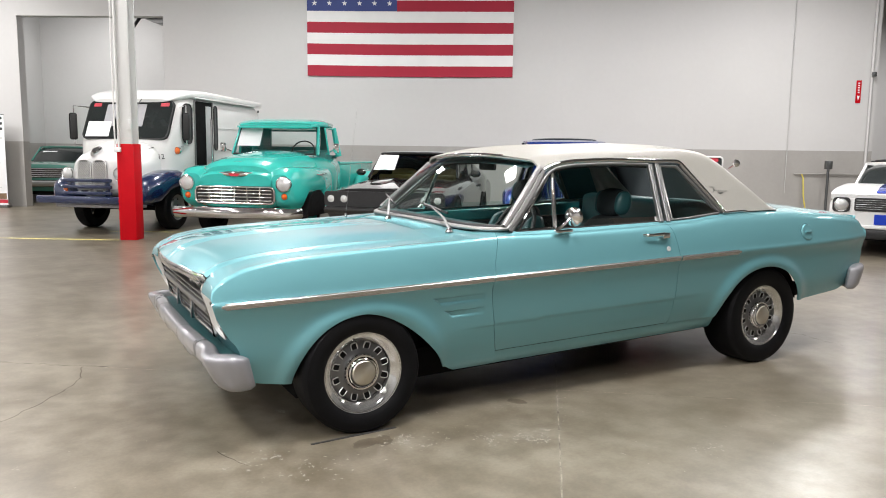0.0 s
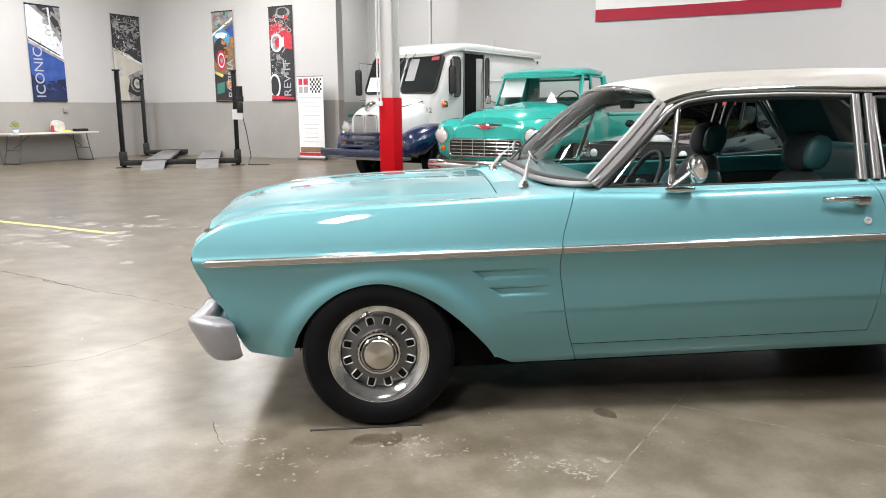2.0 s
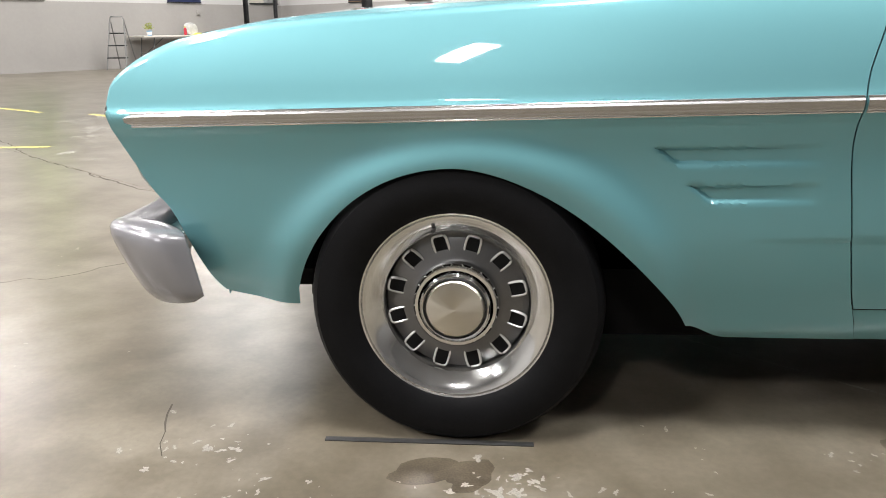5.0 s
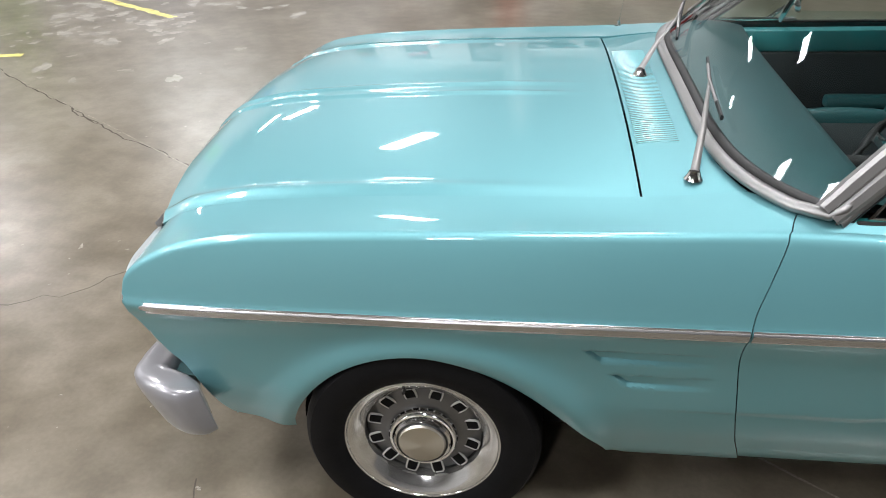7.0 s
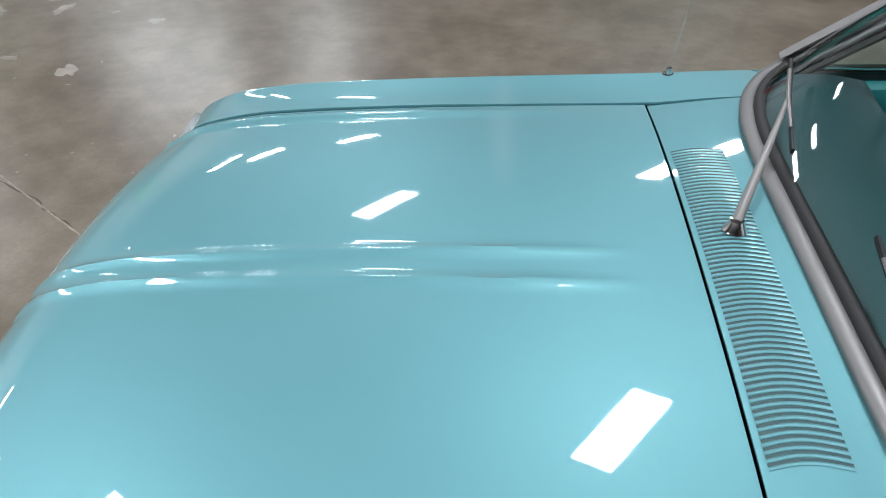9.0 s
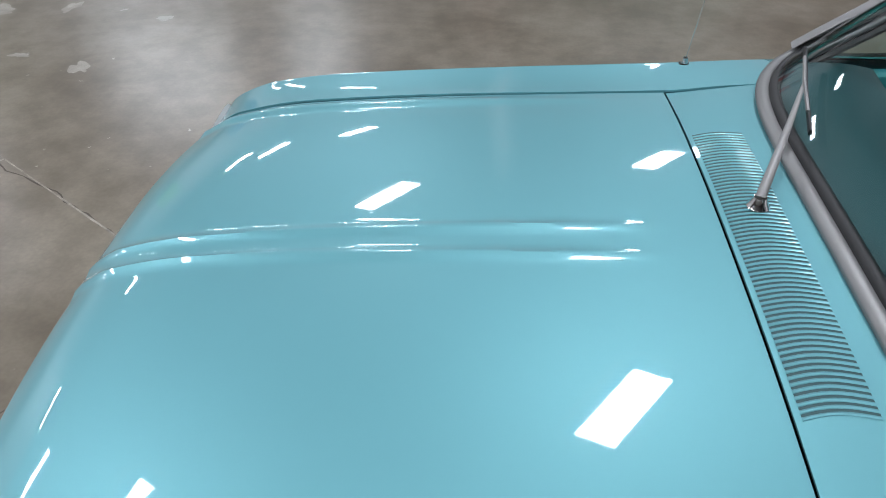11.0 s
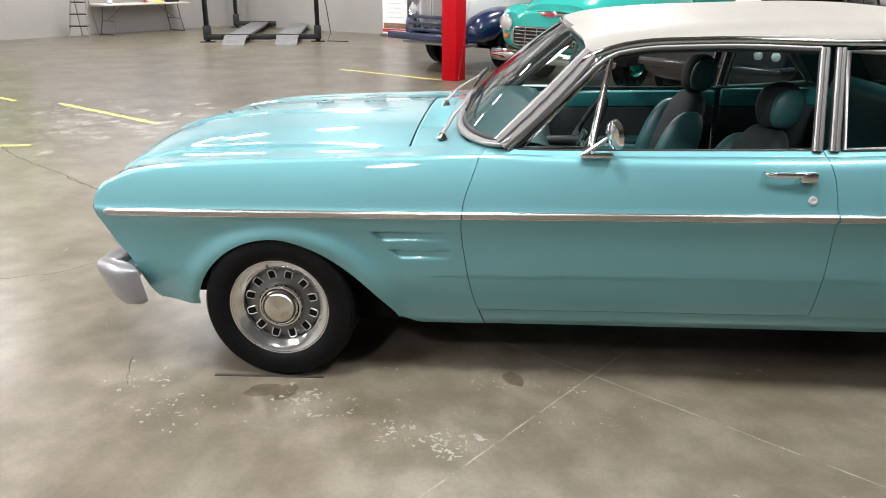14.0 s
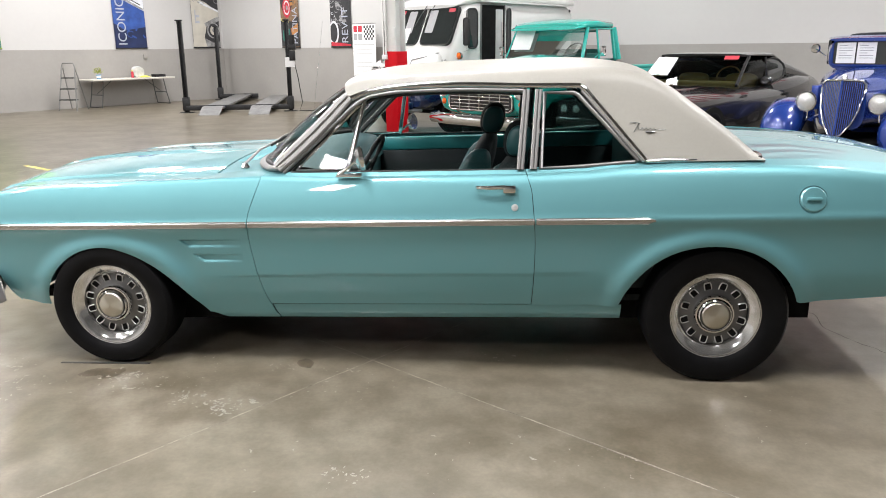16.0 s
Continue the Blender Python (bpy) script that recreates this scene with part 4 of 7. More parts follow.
cp("quarter_window_moulding", strip(qr2, 0.026, 0.012, GN), M_ALU, coupe, "", both=True)


def pane(corners):
    """A flat pane through four points on the window plane."""
    a, b2, c, d = [Vector(p) for p in corners]
    return grid(lambda u, v: (a * (1 - u) + b2 * u) * (1 - v) + (d * (1 - u) + c * u) * v, 4, 4)


for own, own2, pts, name in ((dl, dr, (on_gh(0.885, 0.905, 0), on_gh(1.160, 0.905, 0), on_gh(1.230, 1.23, 0), on_gh(1.21, 1.21, 0)), "vent_pane"),
                             (coupe, coupe, (on_gh(2.02, 0.90, 0), on_gh(2.45, 0.92, 0), on_gh(2.18, 1.23, 0), on_gh(2.035, 1.225, 0)), "quarter_pane"),
                             (dl, dr, (on_gh(1.168, 0.89, 0), on_gh(1.925, 0.89, 0), on_gh(1.927, 0.925, 0), on_gh(1.176, 0.945, 0)), "lowered_pane")):
    me = pane(pts)
    g = M_GLASST if name == "quarter_pane" else M_GLASS
    a1 = cp(name, me, g, own)
    a2 = part(name, mirror(me), g, own2)
    a1.visible_shadow = a2.visible_shadow = False

# wipers and aerial
for yb, elbow, tip_a, tip_b in ((-0.585, (0.706, -0.215, 1.012), (0.726, -0.045, 1.030), (0.695, -0.420, 1.000)), (0.10, (0.722, 0.405, 1.028), (0.752, 0.535, 1.056), (0.693, 0.258, 1.000))):
    xb = 0.610 if yb < 0 else 0.565
    zb = 0.918 if yb < 0 else 0.936
    w = part("wiper", lathe([(0.0, 0.022), (0.012, 0.020), (0.016, 0.010), (0.022, 0.0)], 20, "z"), M_CHROME, coupe, "chrome windshield wiper")
    w.location = (xb, yb, zb)
    off = Vector((xb, yb, zb))
    e, a, b2 = Vector(elbow) - off, Vector(tip_a) - off, Vector(tip_b) - off
    part("wiper_arm", tube([(0, 0, 0.018), e * 0.35 + Vector((0, 0, 0.035)), e + Vector((-0.008, 0, 0.014))], [0.010, 0.008, 0.004], 8, flat=0.6), M_TRIM, w)
    part("wiper_bridge", tube([a * 0.7 + e * 0.3 + Vector((-0.006, 0, 0.010)), e + Vector((-0.010, 0, 0.018)), b2 * 0.6 + e * 0.4 + Vector((-0.006, 0, 0.010))], 0.004, 6), M_TRIM, w)
    part("wiper_blade", tube([a + Vector((-0.003, 0, 0.004)), e + Vector((-0.004, 0, 0.006)), b2 + Vector((-0.003, 0, 0.004))], 0.0048, 6, flat=1.6), M_BLACK, w)
an = cp("aerial", lathe([(0.0, 0.03), (0.007, 0.028), (0.009, 0.014), (0.016, 0.012), (0.02, 0.0)], 20, "z"), M_CHROME, coupe, "thin chrome aerial")
an.location = (0.566, 0.802, 0.888)
part("aerial_mast", tube([(0, 0, 0.02), (0.05, 0.015, 0.40), (0.10, 0.03, 0.75)], 0.0007, 6), M_CHROME, an)


# wheels
def wheel(x, side, radius, width, zc):
    t = part("wheel", lathe([(0.150, 0.075), (0.152, 0.03), (0.17, 0.012), (0.183, 0.004), (0.190, 0.0015), (0.192, 0.005), (0.194, 0.001), (0.1975, 0.0), (0.2005, 0.006), (0.1985, 0.02)], 64), M_RIM, coupe, "polished steel wheel with oblong slots")
    t.matrix_basis = pose(x, side * 0.862, zc, 0, 0, 0 if side < 0 else 180)
    part("tyre", lathe([(0.193, 0.012), (0.197, 0.0), (0.21, -0.010), (0.232, -0.017), (radius - 0.045, -0.018), (radius - 0.018, -0.010), (radius - 0.006, 0.006), (radius - 0.001, 0.02),
                        (radius, width / 2), (radius - 0.001, width - 0.02), (radius - 0.018, width + 0.008), (0.22, width + 0.012), (0.19, width)], 72), M_RUBBER, t, "black tyre with worn raised lettering")
    part("wheel_disc", lathe([(0.153, 0.066), (0.147, 0.054), (0.125, 0.044), (0.10, 0.040), (0.086, 0.036), (0.078, 0.028), (0.074, 0.018)], 56), M_DISC, t, "dark grey slotted disc")
    part("wheel_back", lathe([(0.19, 0.10), (0.15, 0.10), (0.0, 0.10)], 32), M_UNDERSHADE, t)
    part("hub_ring", lathe([(0.090, 0.036), (0.088, 0.018), (0.083, 0.011), (0.077, 0.011), (0.075, 0.017), (0.072, 0.004), (0.068, 0.000), (0.064, 0.001)], 48), M_CHROME, t, "chrome stepped hub ring")
    part("cap_groove", lathe([(0.0655, 0.001), (0.064, -0.003), (0.0610, 0.001)], 48), M_BLACK, t)
    part("hub_cap", lathe([(0.062, 0.000), (0.057, -0.006), (0.034, -0.010), (0.0, -0.012)], 48), M_CAPGOLD, t, "brushed centre cap")
    for k in range(12):
        a = 2 * math.pi * (k + 0.5) / 12
        m = Matrix.Rotation(-a, 4, "Y") @ Matrix.Translation((0.124, 0.0425, 0)) @ Matrix.Rotation(radians(-10), 4, "Z")
        rim_pts = []
        for q in range(20):
            b3 = 2 * math.pi * q / 20
            rim_pts.append((0.0215 * math.copysign(abs(math.cos(b3)) ** 0.45, math.cos(b3)), 0, 0.0145 * math.copysign(abs(math.sin(b3)) ** 0.45, math.sin(b3))))
        part("slot_edge", tube(rim_pts, 0.0032, 6, closed=True), M_SILVER, t, "", m)
        # near-black plate on the solid disc, painted as the shade in a slot
        part("slot_shade", plate([(p[0], p[2]) for p in rim_pts], -0.0022, 0.004), M_UNDERSHADE, t, "", m)
    part("valve", tube([(-0.04, 0.03, 0.158), (-0.042, 0.0, 0.160)], 0.004, 8), M_BLACK, t)
    return t


for side in (-1, 1):
    wheel(0.0, side, 0.300, 0.19, 0.293)
    wheel(2.806, side, 0.318, 0.22, 0.311)

# underside, wheel housings, interior
cp("floor_pan", box(-0.50, -0.62, 0.26, 3.75, 0.62, 0.30), M_UNDERSHADE)
# low unseen box added to keep lamp light off the floor underneath
cp("underbody_shade", box(-0.25, -0.60, 0.135, 3.30, 0.60, 0.255), M_UNDERSHADE)
cp("sill_pan", box(0.62, -0.73, 0.235, 2.30, 0.73, 0.26), M_UNDERSHADE)
for cx, r0 in ((0.03, 0.40), (2.765, 0.40)):
    for k in (-1, 1):
        def housing(u, v, cx=cx, r0=r0, k=k):
            a = math.pi * u
            return (cx + r0 * math.cos(a) * (0.86 if math.cos(a) < 0 else 1.1), k * (0.50 + 0.30 * v), 0.30 + (r0 - 0.09) * math.sin(a))
        cp("wheel_housing", grid(housing, 24, 3, flip=(k > 0)), M_UNDERSHADE)
        cp("housing_wall", plate([(cx + r0 * math.cos(math.pi * q / 16) * 1.0, 0.30 + (r0 - 0.09) * math.sin(math.pi * q / 16)) for q in range(17)], k * 0.50, k * 0.49), M_UNDERSHADE)
cp("firewall", box(0.62, -0.76, 0.24, 0.68, 0.76, 0.88, 0.01), M_UNDERSHADE)
cp("dashboard", grid(lambda u, v: (ws_base(-0.72 + 1.44 * v) + 0.02 + (1.06 - ws_base(-0.72 + 1.44 * v) - 0.02) * u, -0.72 + 1.44 * v, 0.915 + 0.012 * math.sin(math.pi * u) - 0.03 * u * u - (0.10 * ((u - 0.85) / 0.15) if u > 0.85 else 0)), 16, 20, flip=True), M_DASHSHADE, coupe, "dark teal padded dashboard")
cp("dash_face", box(0.98, -0.73, 0.55, 1.04, 0.73, 0.80, 0.02), M_DASHSHADE)
cp("cabin_floor", box(0.68, -0.74, 0.27, 2.5, 0.74, 0.30), M_SEATD)
for k, own in ((-1, dl), (1, dr)):
    cp("door_card", box(0.84, k * 0.725 - 0.012, 0.33, 1.96, k * 0.725 + 0.012, 0.80, 0.008), M_SEATD, own, "dark teal door card")
    cp("door_top", box(0.84, k * 0.745 - 0.03, 0.80, 1.96, k * 0.745 + 0.03, 0.886, 0.02), M_INTEAL, own, "teal painted door top")
    cp("armrest", box(1.35, k * 0.68 - 0.03, 0.60, 1.75, k * 0.68 + 0.03, 0.65, 0.02), M_SEAT, own)
    cp("side_lining", box(1.99, k * 0.73 - 0.012, 0.33, 2.55, k * 0.73 + 0.012, 0.80, 0.008), M_SEATD, coupe)
    cp("lining_top", box(1.99, k * 0.735 - 0.02, 0.80, 2.55, k * 0.735 + 0.02, 0.895, 0.012), M_INTEAL, coupe, "teal painted upper lining")


def blob(cx, cy, cz, rx, ry, rz, e=2.6, tilt=0.0, nu=20, nv=14):
    """A rounded cushion shape."""
    def f(u, v):
        a, b2 = 2 * math.pi * u, math.pi * (v - 0.5)
        p = lambda c: math.copysign(abs(c) ** (2 / e), c)
        x, y, z = rx * p(math.cos(b2)) * p(math.cos(a)), ry * p(math.cos(b2)) * p(math.sin(a)), rz * p(math.sin(b2))
        return (cx + x + z * tilt, cy + y, cz + z)
    return grid(f, nu, nv)


def seat(y, x0, hz):
    """A bucket seat whose headrest stands at x0, hz."""
    s = cp("front_seat", blob(x0 - 0.38, y, 0.50, 0.28, 0.25, 0.10, 3.4), M_SEATD, coupe, "black and teal bucket seat with headrest")
    cp("backrest", blob(x0 - 0.10, y, hz - 0.37, 0.075, 0.235, 0.29, 3.0, 0.30), M_SEATD, s, "black cloth backrest")
    for k in (-1, 1):
        cp("bolster", blob(x0 - 0.135, y + 0.215 * k, hz - 0.40, 0.10, 0.055, 0.25, 2.6, 0.30), M_SEAT, s, "teal side bolster")
        cp("cushion_bolster", blob(x0 - 0.38, y + 0.22 * k, 0.54, 0.25, 0.05, 0.09, 2.6), M_SEAT, s, "teal cushion bolster")
        cp("headrest_side", blob(x0 + 0.004, y + 0.096 * k, hz, 0.060, 0.034, 0.075, 2.4, 0.12), M_SEAT, s, "teal headrest side")
    cp("headrest", blob(x0, y, hz, 0.072, 0.112, 0.090, 2.5, 0.12), M_SEATD, s, "black rounded headrest")
    cp("headrest_neck", blob(x0 - 0.01, y, hz - 0.11, 0.035, 0.05, 0.06, 2.6, 0.2), M_SEATD, s)


seat(-0.37, 1.925, 0.985)
seat(0.37, 1.775, 1.022)
cp("rear_seat", box(2.10, -0.66, 0.34, 2.58, 0.66, 0.60, 0.06, 3), M_SEAT, coupe, "dark teal rear bench")
rbk = cp("rear_backrest", box(-0.06, -0.66, 0.0, 0.08, 0.66, 0.44, 0.05, 3), M_SEAT, coupe)
rbk.data.transform(Matrix.Identity(4))
rbk.location = (2.56, 0, 0.60)
cp("parcel_shelf", box(2.55, -0.70, 0.885, 3.0, 0.70, 0.905, 0.006), M_SEATD)
cp("headlining", grid(lambda u, v: (1.12 + 1.38 * u, -0.56 + 1.12 * v, ridge_z(1.12 + 1.38 * u) - 0.045 + 0.02 * math.sin(math.pi * v)), 12, 10), M_LINING)
for k in (-1, 1):
    cp("pillar_lining", grid(lambda u, v, k=k: (2.22 + 0.30 * u + 0.25 * (1 - v), k * (gh_y(0.92 + 0.32 * v) - 0.02), 0.92 + 0.31 * v), 4, 6, flip=(k > 0)), M_LINING)
sw = part("steering_wheel", tube([(0, 0.185 * math.cos(2 * math.pi * q / 36), 0.185 * math.sin(2 * math.pi * q / 36)) for q in range(36)], 0.012, 8, closed=True), M_BLACK, coupe, "thin black steering wheel")
sw.matrix_basis = pose(1.16, -0.37, 0.88, 0, 28, 0)
part("spokes", boxes([(-0.006, -0.17, -0.014, 0.006, 0.17, 0.014), (-0.012, -0.045, -0.045, 0.006, 0.045, 0.045)], 0.004), M_CHROME, sw)
part("column", tube([(0, 0, 0), (-0.12, 0, -0.07)], 0.020, 10), M_BLACK, sw)
rm = cp("rear_mirror", box(1.20, 0.0 - 0.09, 1.20, 1.225, 0.09, 1.245, 0.01), M_BLACK, coupe, "inside mirror")
cp("mirror_stem", tube([(1.21, 0, 1.24), (1.16, 0, 1.30)], 0.006, 6), M_CHROME, rm)

# ---- the hall's fittings ----
flag = thing("flag", "large red white and blue striped flag hung flat", "flag", HALL @ pose(-0.06, -0.03, 3.03))
M_FLAGR = mat("flag_red_cloth", (0.36, 0.009, 0.032), 0.7, vary=0.05, scale=3, bump=0.2, bump_scale=9, fine=0.03)
M_FLAGW = mat("flag_white_cloth", (0.76, 0.75, 0.74), 0.7, vary=0.03, scale=3, bump=0.2, bump_scale=9)
M_FLAGB = mat("flag_blue_cloth", (0.035, 0.055, 0.20), 0.7, vary=0.05, scale=3, bump=0.2, bump_scale=9)
SH = 3.05 / 13


def ripple(x, z):
    return -0.008 * math.sin(x * 2.3 + z) - 0.006 * math.sin(x * 7.1 + z * 2.0) * (0.4 + 0.6 * math.exp(-z))


for i in range(13):
    x0 = 2.0 if i >= 6 else 0.0
    def stripe(u, v, i=i, x0=x0):
        x, z = x0 + (4.57 - x0) * u, SH * (i + v)
        sag = -0.012 * math.sin(math.pi * x / 4.57) * (1 - z / 3.05)
        return (x, ripple(x, z), z + sag)
    thick(part("stripe", grid(stripe, 40, 4), M_FLAGR if i % 2 == 0 else M_FLAGW, flag), 0.004)
canton = part("canton", grid(lambda u, v: (2.0 * u, ripple(2.0 * u, 6 * SH), SH * (6 + 7 * v)), 20, 10), M_FLAGB, flag)
thick(canton, 0.004)
star_pts = [((0.062 if k % 2 == 0 else 0.025) * math.sin(math.pi * k / 5), (0.062 if k % 2 == 0 else 0.025) * math.cos(math.pi * k / 5)) for k in range(10)]
sb = plate(star_pts, -0.004, 0.0)
star_me = bpy.data.meshes.new("star")
sb.to_mesh(star_me)
sb.free()
star_me.materials.append(M_FLAGW)
for r in range(9):
    for c in range(6 if r % 2 == 0 else 5):
        x = 2.0 * (2 * c + (1 if r % 2 == 0 else 2)) / 12
        z = SH * 6 + SH * 7 * (r + 1) / 10
        part("star", star_me, M_FLAGW, canton, "", Matrix.Translation((x, ripple(x, SH * 6) - 0.008, z)))

# steel column with its red guard
col = thing("steel_column", "white steel column with a tall red guard at its foot", "column", HALL @ pose(-1.435, -6.03, 0))
part("web", boxes([(-0.10, -0.13, 0, 0.10, -0.112, CEIL_H), (-0.10, 0.09, 0, 0.10, 0.108, CEIL_H), (-0.007, -0.112, 0, 0.007, 0.09, CEIL_H)], 0.004), M_WHITEP, col)
part("guard", boxes([(-0.125, -0.15, 0.002, 0.125, -0.135, 1.42), (-0.125, -0.135, 0.002, -0.11, 0.11, 1.42), (0.11, -0.135, 0.002, 0.125, 0.11, 1.42)], 0.004), M_RED, col, "red painted steel guard")
part("conduit", tube([(-0.085, -0.155, 1.35), (-0.085, -0.15, CEIL_H)], 0.018, 10), M_WHITEP, col)
part("cable", tube([(-0.15, -0.14, 1.3), (-0.145, -0.15, 3.0), (-0.10, -0.15, CEIL_H)], 0.012, 8), M_FLAGW, col)
part("outlet_box", box(-0.15, -0.19, 1.30, -0.05, -0.15, 1.37, 0.008), M_PAPER, col)
part("switch_box", box(0.06, -0.17, 1.62, 0.11, -0.13, 1.78, 0.008), M_WHITEP, col)
for z in (0.32, 0.45, 0.58, 0.9):
    part("bolt", lathe([(0.0, -0.012), (0.012, -0.01), (0.016, 0.0)], 10), M_RED, col, "", Matrix.Translation((-0.128, -0.12, z)))

# wall seams, conduit and small fittings
for x in (5.62, 10.63):
    setting("trim", box(x - 0.008, -0.006, WAIN_H, x + 0.008, 0.0, CEIL_H), M_WALL, "narrow wall panel joint", "trim")
pp = thing("wall_pipe", "grey painted conduit on the wall", "pipe", HALL @ pose(10.60, -0.03, 0))
part("run", tube([(0, 0, 0.55), (0, 0, CEIL_H)], 0.008, 8), M_WALL, pp)
hp = thing("hose_bib", "yellow hose hanging from a wall pipe", "hose", HALL @ pose(10.93, -0.05, 0))
part("pipe", tube([(-0.15, 0, 0.99), (1.3, 0, 0.99)], 0.014, 8), M_WAIN, hp)
part("hose", tube([(0, -0.04, 0.98), (0.02, -0.08, 0.9), (0.05, -0.08, 0.5), (0.12, -0.1, 0.1), (0.2, -0.16, 0.015), (0.5, -0.2, 0.015)], 0.016, 8), mat("yellow_hose", (0.6, 0.5, 0.08), 0.5, vary=0.05), hp)
sp = thing("sign_post", "dark metal post with a small box on top", "post", HALL @ pose(11.40, -0.30, 0))
part("pole", tube([(0, 0, 0), (0, 0, 1.15)], 0.028, 10), M_STEELG, sp)
part("post_head", box(-0.07, -0.05, 1.10, 0.07, 0.05, 1.28, 0.012), M_STEELG, sp)
part("foot", lathe([(0.0, 0.03), (0.12, 0.025), (0.14, 0.0), (0.0, 0.0)], 20, "z"), M_STEELG, sp)
ws = thing("wall_sign", "narrow red and white extinguisher sign", "sign", HALL @ pose(12.06, -0.012, 2.54))
part("board", box(-0.055, 0, 0, 0.055, 0.012, 0.49, 0.003), M_RED, ws)
part("arrow", plate([(-0.03, 0.16), (0.03, 0.16), (0.0, 0.06)], -0.003, 0.0), M_PAPER, ws)
for k in range(5):
    part("mark", box(-0.018, -0.003, 0.22 + 0.05 * k, 0.018, 0.0, 0.245 + 0.05 * k), M_PAPER, ws)
wp = thing("wall_riser", "white pipe at the wall's end", "pipe", HALL @ pose(12.30, -0.06, 0))
part("run", tube([(0, 0, 0), (0, 0, CEIL_H)], 0.03, 10), M_WALL, wp)
part("valve", box(-0.03, -0.10, 3.1, 0.05, -0.03, 3.2, 0.01), M_STEELG, wp)


# printed banners
def text_mesh(body, size, depth=0.002):
    cu = bpy.data.curves.new("text", "FONT")
    cu.body, cu.size, cu.extrude = body, size, depth
    cu.align_x = "LEFT"
    tmp = new("tmp", cu)
    me = bpy.data.meshes.new_from_object(tmp.evaluated_get(bpy.context.evaluated_depsgraph_get()))
    bpy.data.objects.remove(tmp)
    bpy.data.curves.remove(cu)
    return me


M_PRBLACK = mat("print_black", (0.03, 0.03, 0.033), 0.5, vary=0.3, scale=7, fine=0.3)
M_PRGREY = mat("print_grey", (0.28, 0.28, 0.28), 0.5, vary=0.5, scale=6, fine=0.4)
M_PRCREAM = mat("print_cream", (0.55, 0.52, 0.45), 0.5, vary=0.1, scale=4)
M_PRBLUE = mat("print_blue", (0.03, 0.08, 0.30), 0.5, vary=0.35, scale=4)
M_PRSKY = mat("print_sky", (0.04, 0.30, 0.55), 0.5, vary=0.15, scale=4)
M_PRRED = mat("print_red", (0.5, 0.03, 0.05), 0.5, vary=0.2, scale=9)
M_PRWHITE = mat("print_white", (0.7, 0.72, 0.75), 0.5, vary=0.1, scale=5)
M_PRBROWN = mat("print_brown", (0.22, 0.14, 0.08), 0.5, vary=0.3, scale=9)


def ring(cx, cz, r, w=0.35, n=28):
    return [(cx + r * math.cos(2 * math.pi * k / n), cz + r * math.sin(2 * math.pi * k / n)) for k in range(n)]


def shards(w, h, x0, z0, x1, z1, count, size, seed):
    """Printed scraps of a machine: short bars, arcs and discs scattered over a part of the sheet."""
    rng = random.Random(seed)
    vs, fs = [], []
    for k in range(count):
        cx, cz, a = rng.uniform(x0, x1) * w, rng.uniform(z0, z1) * h, rng.uniform(0, math.pi)
        r = size * rng.uniform(0.4, 1.2)
        y = -0.0045 - 0.00002 * k
        kind = rng.random()
        if kind < 0.5:
            n, arc, thin = 8, rng.uniform(2.0, 6.0), rng.uniform(0.14, 0.4)
            o = len(vs)
            for q in range(n + 1):
                b2 = a + arc * q / n
                for rr in (r, r * (1 - thin)):
                    vs.append((cx + rr * math.cos(b2), y, cz + 0.8 * rr * math.sin(b2)))
            fs += [(o + 2 * q, o + 2 * q + 1, o + 2 * q + 3, o + 2 * q + 2) for q in range(n)]
        else:
            ww = r * (rng.uniform(0.08, 0.3) if kind < 0.85 else 0.7)
            c, d = math.cos(a), math.sin(a)
            o = len(vs)
            vs += [(cx + c * p - d * q, y, cz + d * p + c * q) for p, q in ((-r, -ww), (r, -ww), (r * 0.9, ww), (-r * 0.9, ww))]
            fs.append((o, o + 1, o + 2, o + 3))
    vs = [(min(w - 0.004, max(0.004, x)), y, min(h - 0.02, max(0.02, z))) for x, y, z in vs]
    return mesh_of(vs, fs, 0)


def banner(m, w, h, ground, shapes, words, label, wx, wz, size, scraps=()):
    b = thing("wall_banner", label, "banner", m, group="wall banners")
    part("sheet", box(0, 0, 0, w, 0.004, h), ground, b)
    part("top_rail", box(-0.01, -0.008, h - 0.012, w + 0.01, 0.012, h + 0.012, 0.004), M_BLACKM, b)
    part("bottom_rail", box(-0.01, -0.008, -0.012, w + 0.01, 0.012, 0.012, 0.004), M_BLACKM, b)
    for i, (outline, material) in enumerate(shapes):
        pts = [(min(w - 0.004, max(0.004, x * w)), min(h - 0.03, max(0.03, z * h))) for x, z in outline]
        part("print", plate(pts, -0.0006 * (i + 1) - 0.001, 0.0), material, b)
    for row, material in scraps:
        tagged(part("print", shards(w, h, *row), material, b), kind="stuff")
    if words:
        me = text_mesh(words, size, 0.001)
        t = part("word", me, M_PRTEXT, b, "pale lettering")
        t.matrix_basis = Matrix.Translation((wx * w, -0.012, wz * h)) @ Matrix.Rotation(radians(-90), 4, "Y") @ Matrix.Rotation(radians(90), 4, "X")
    return b


def oval(cx, cz, rx, rz, n=24):
    return [(cx + rx * math.cos(2 * math.pi * k / n), cz + rz * math.sin(2 * math.pi * k / n)) for k in range(n)]


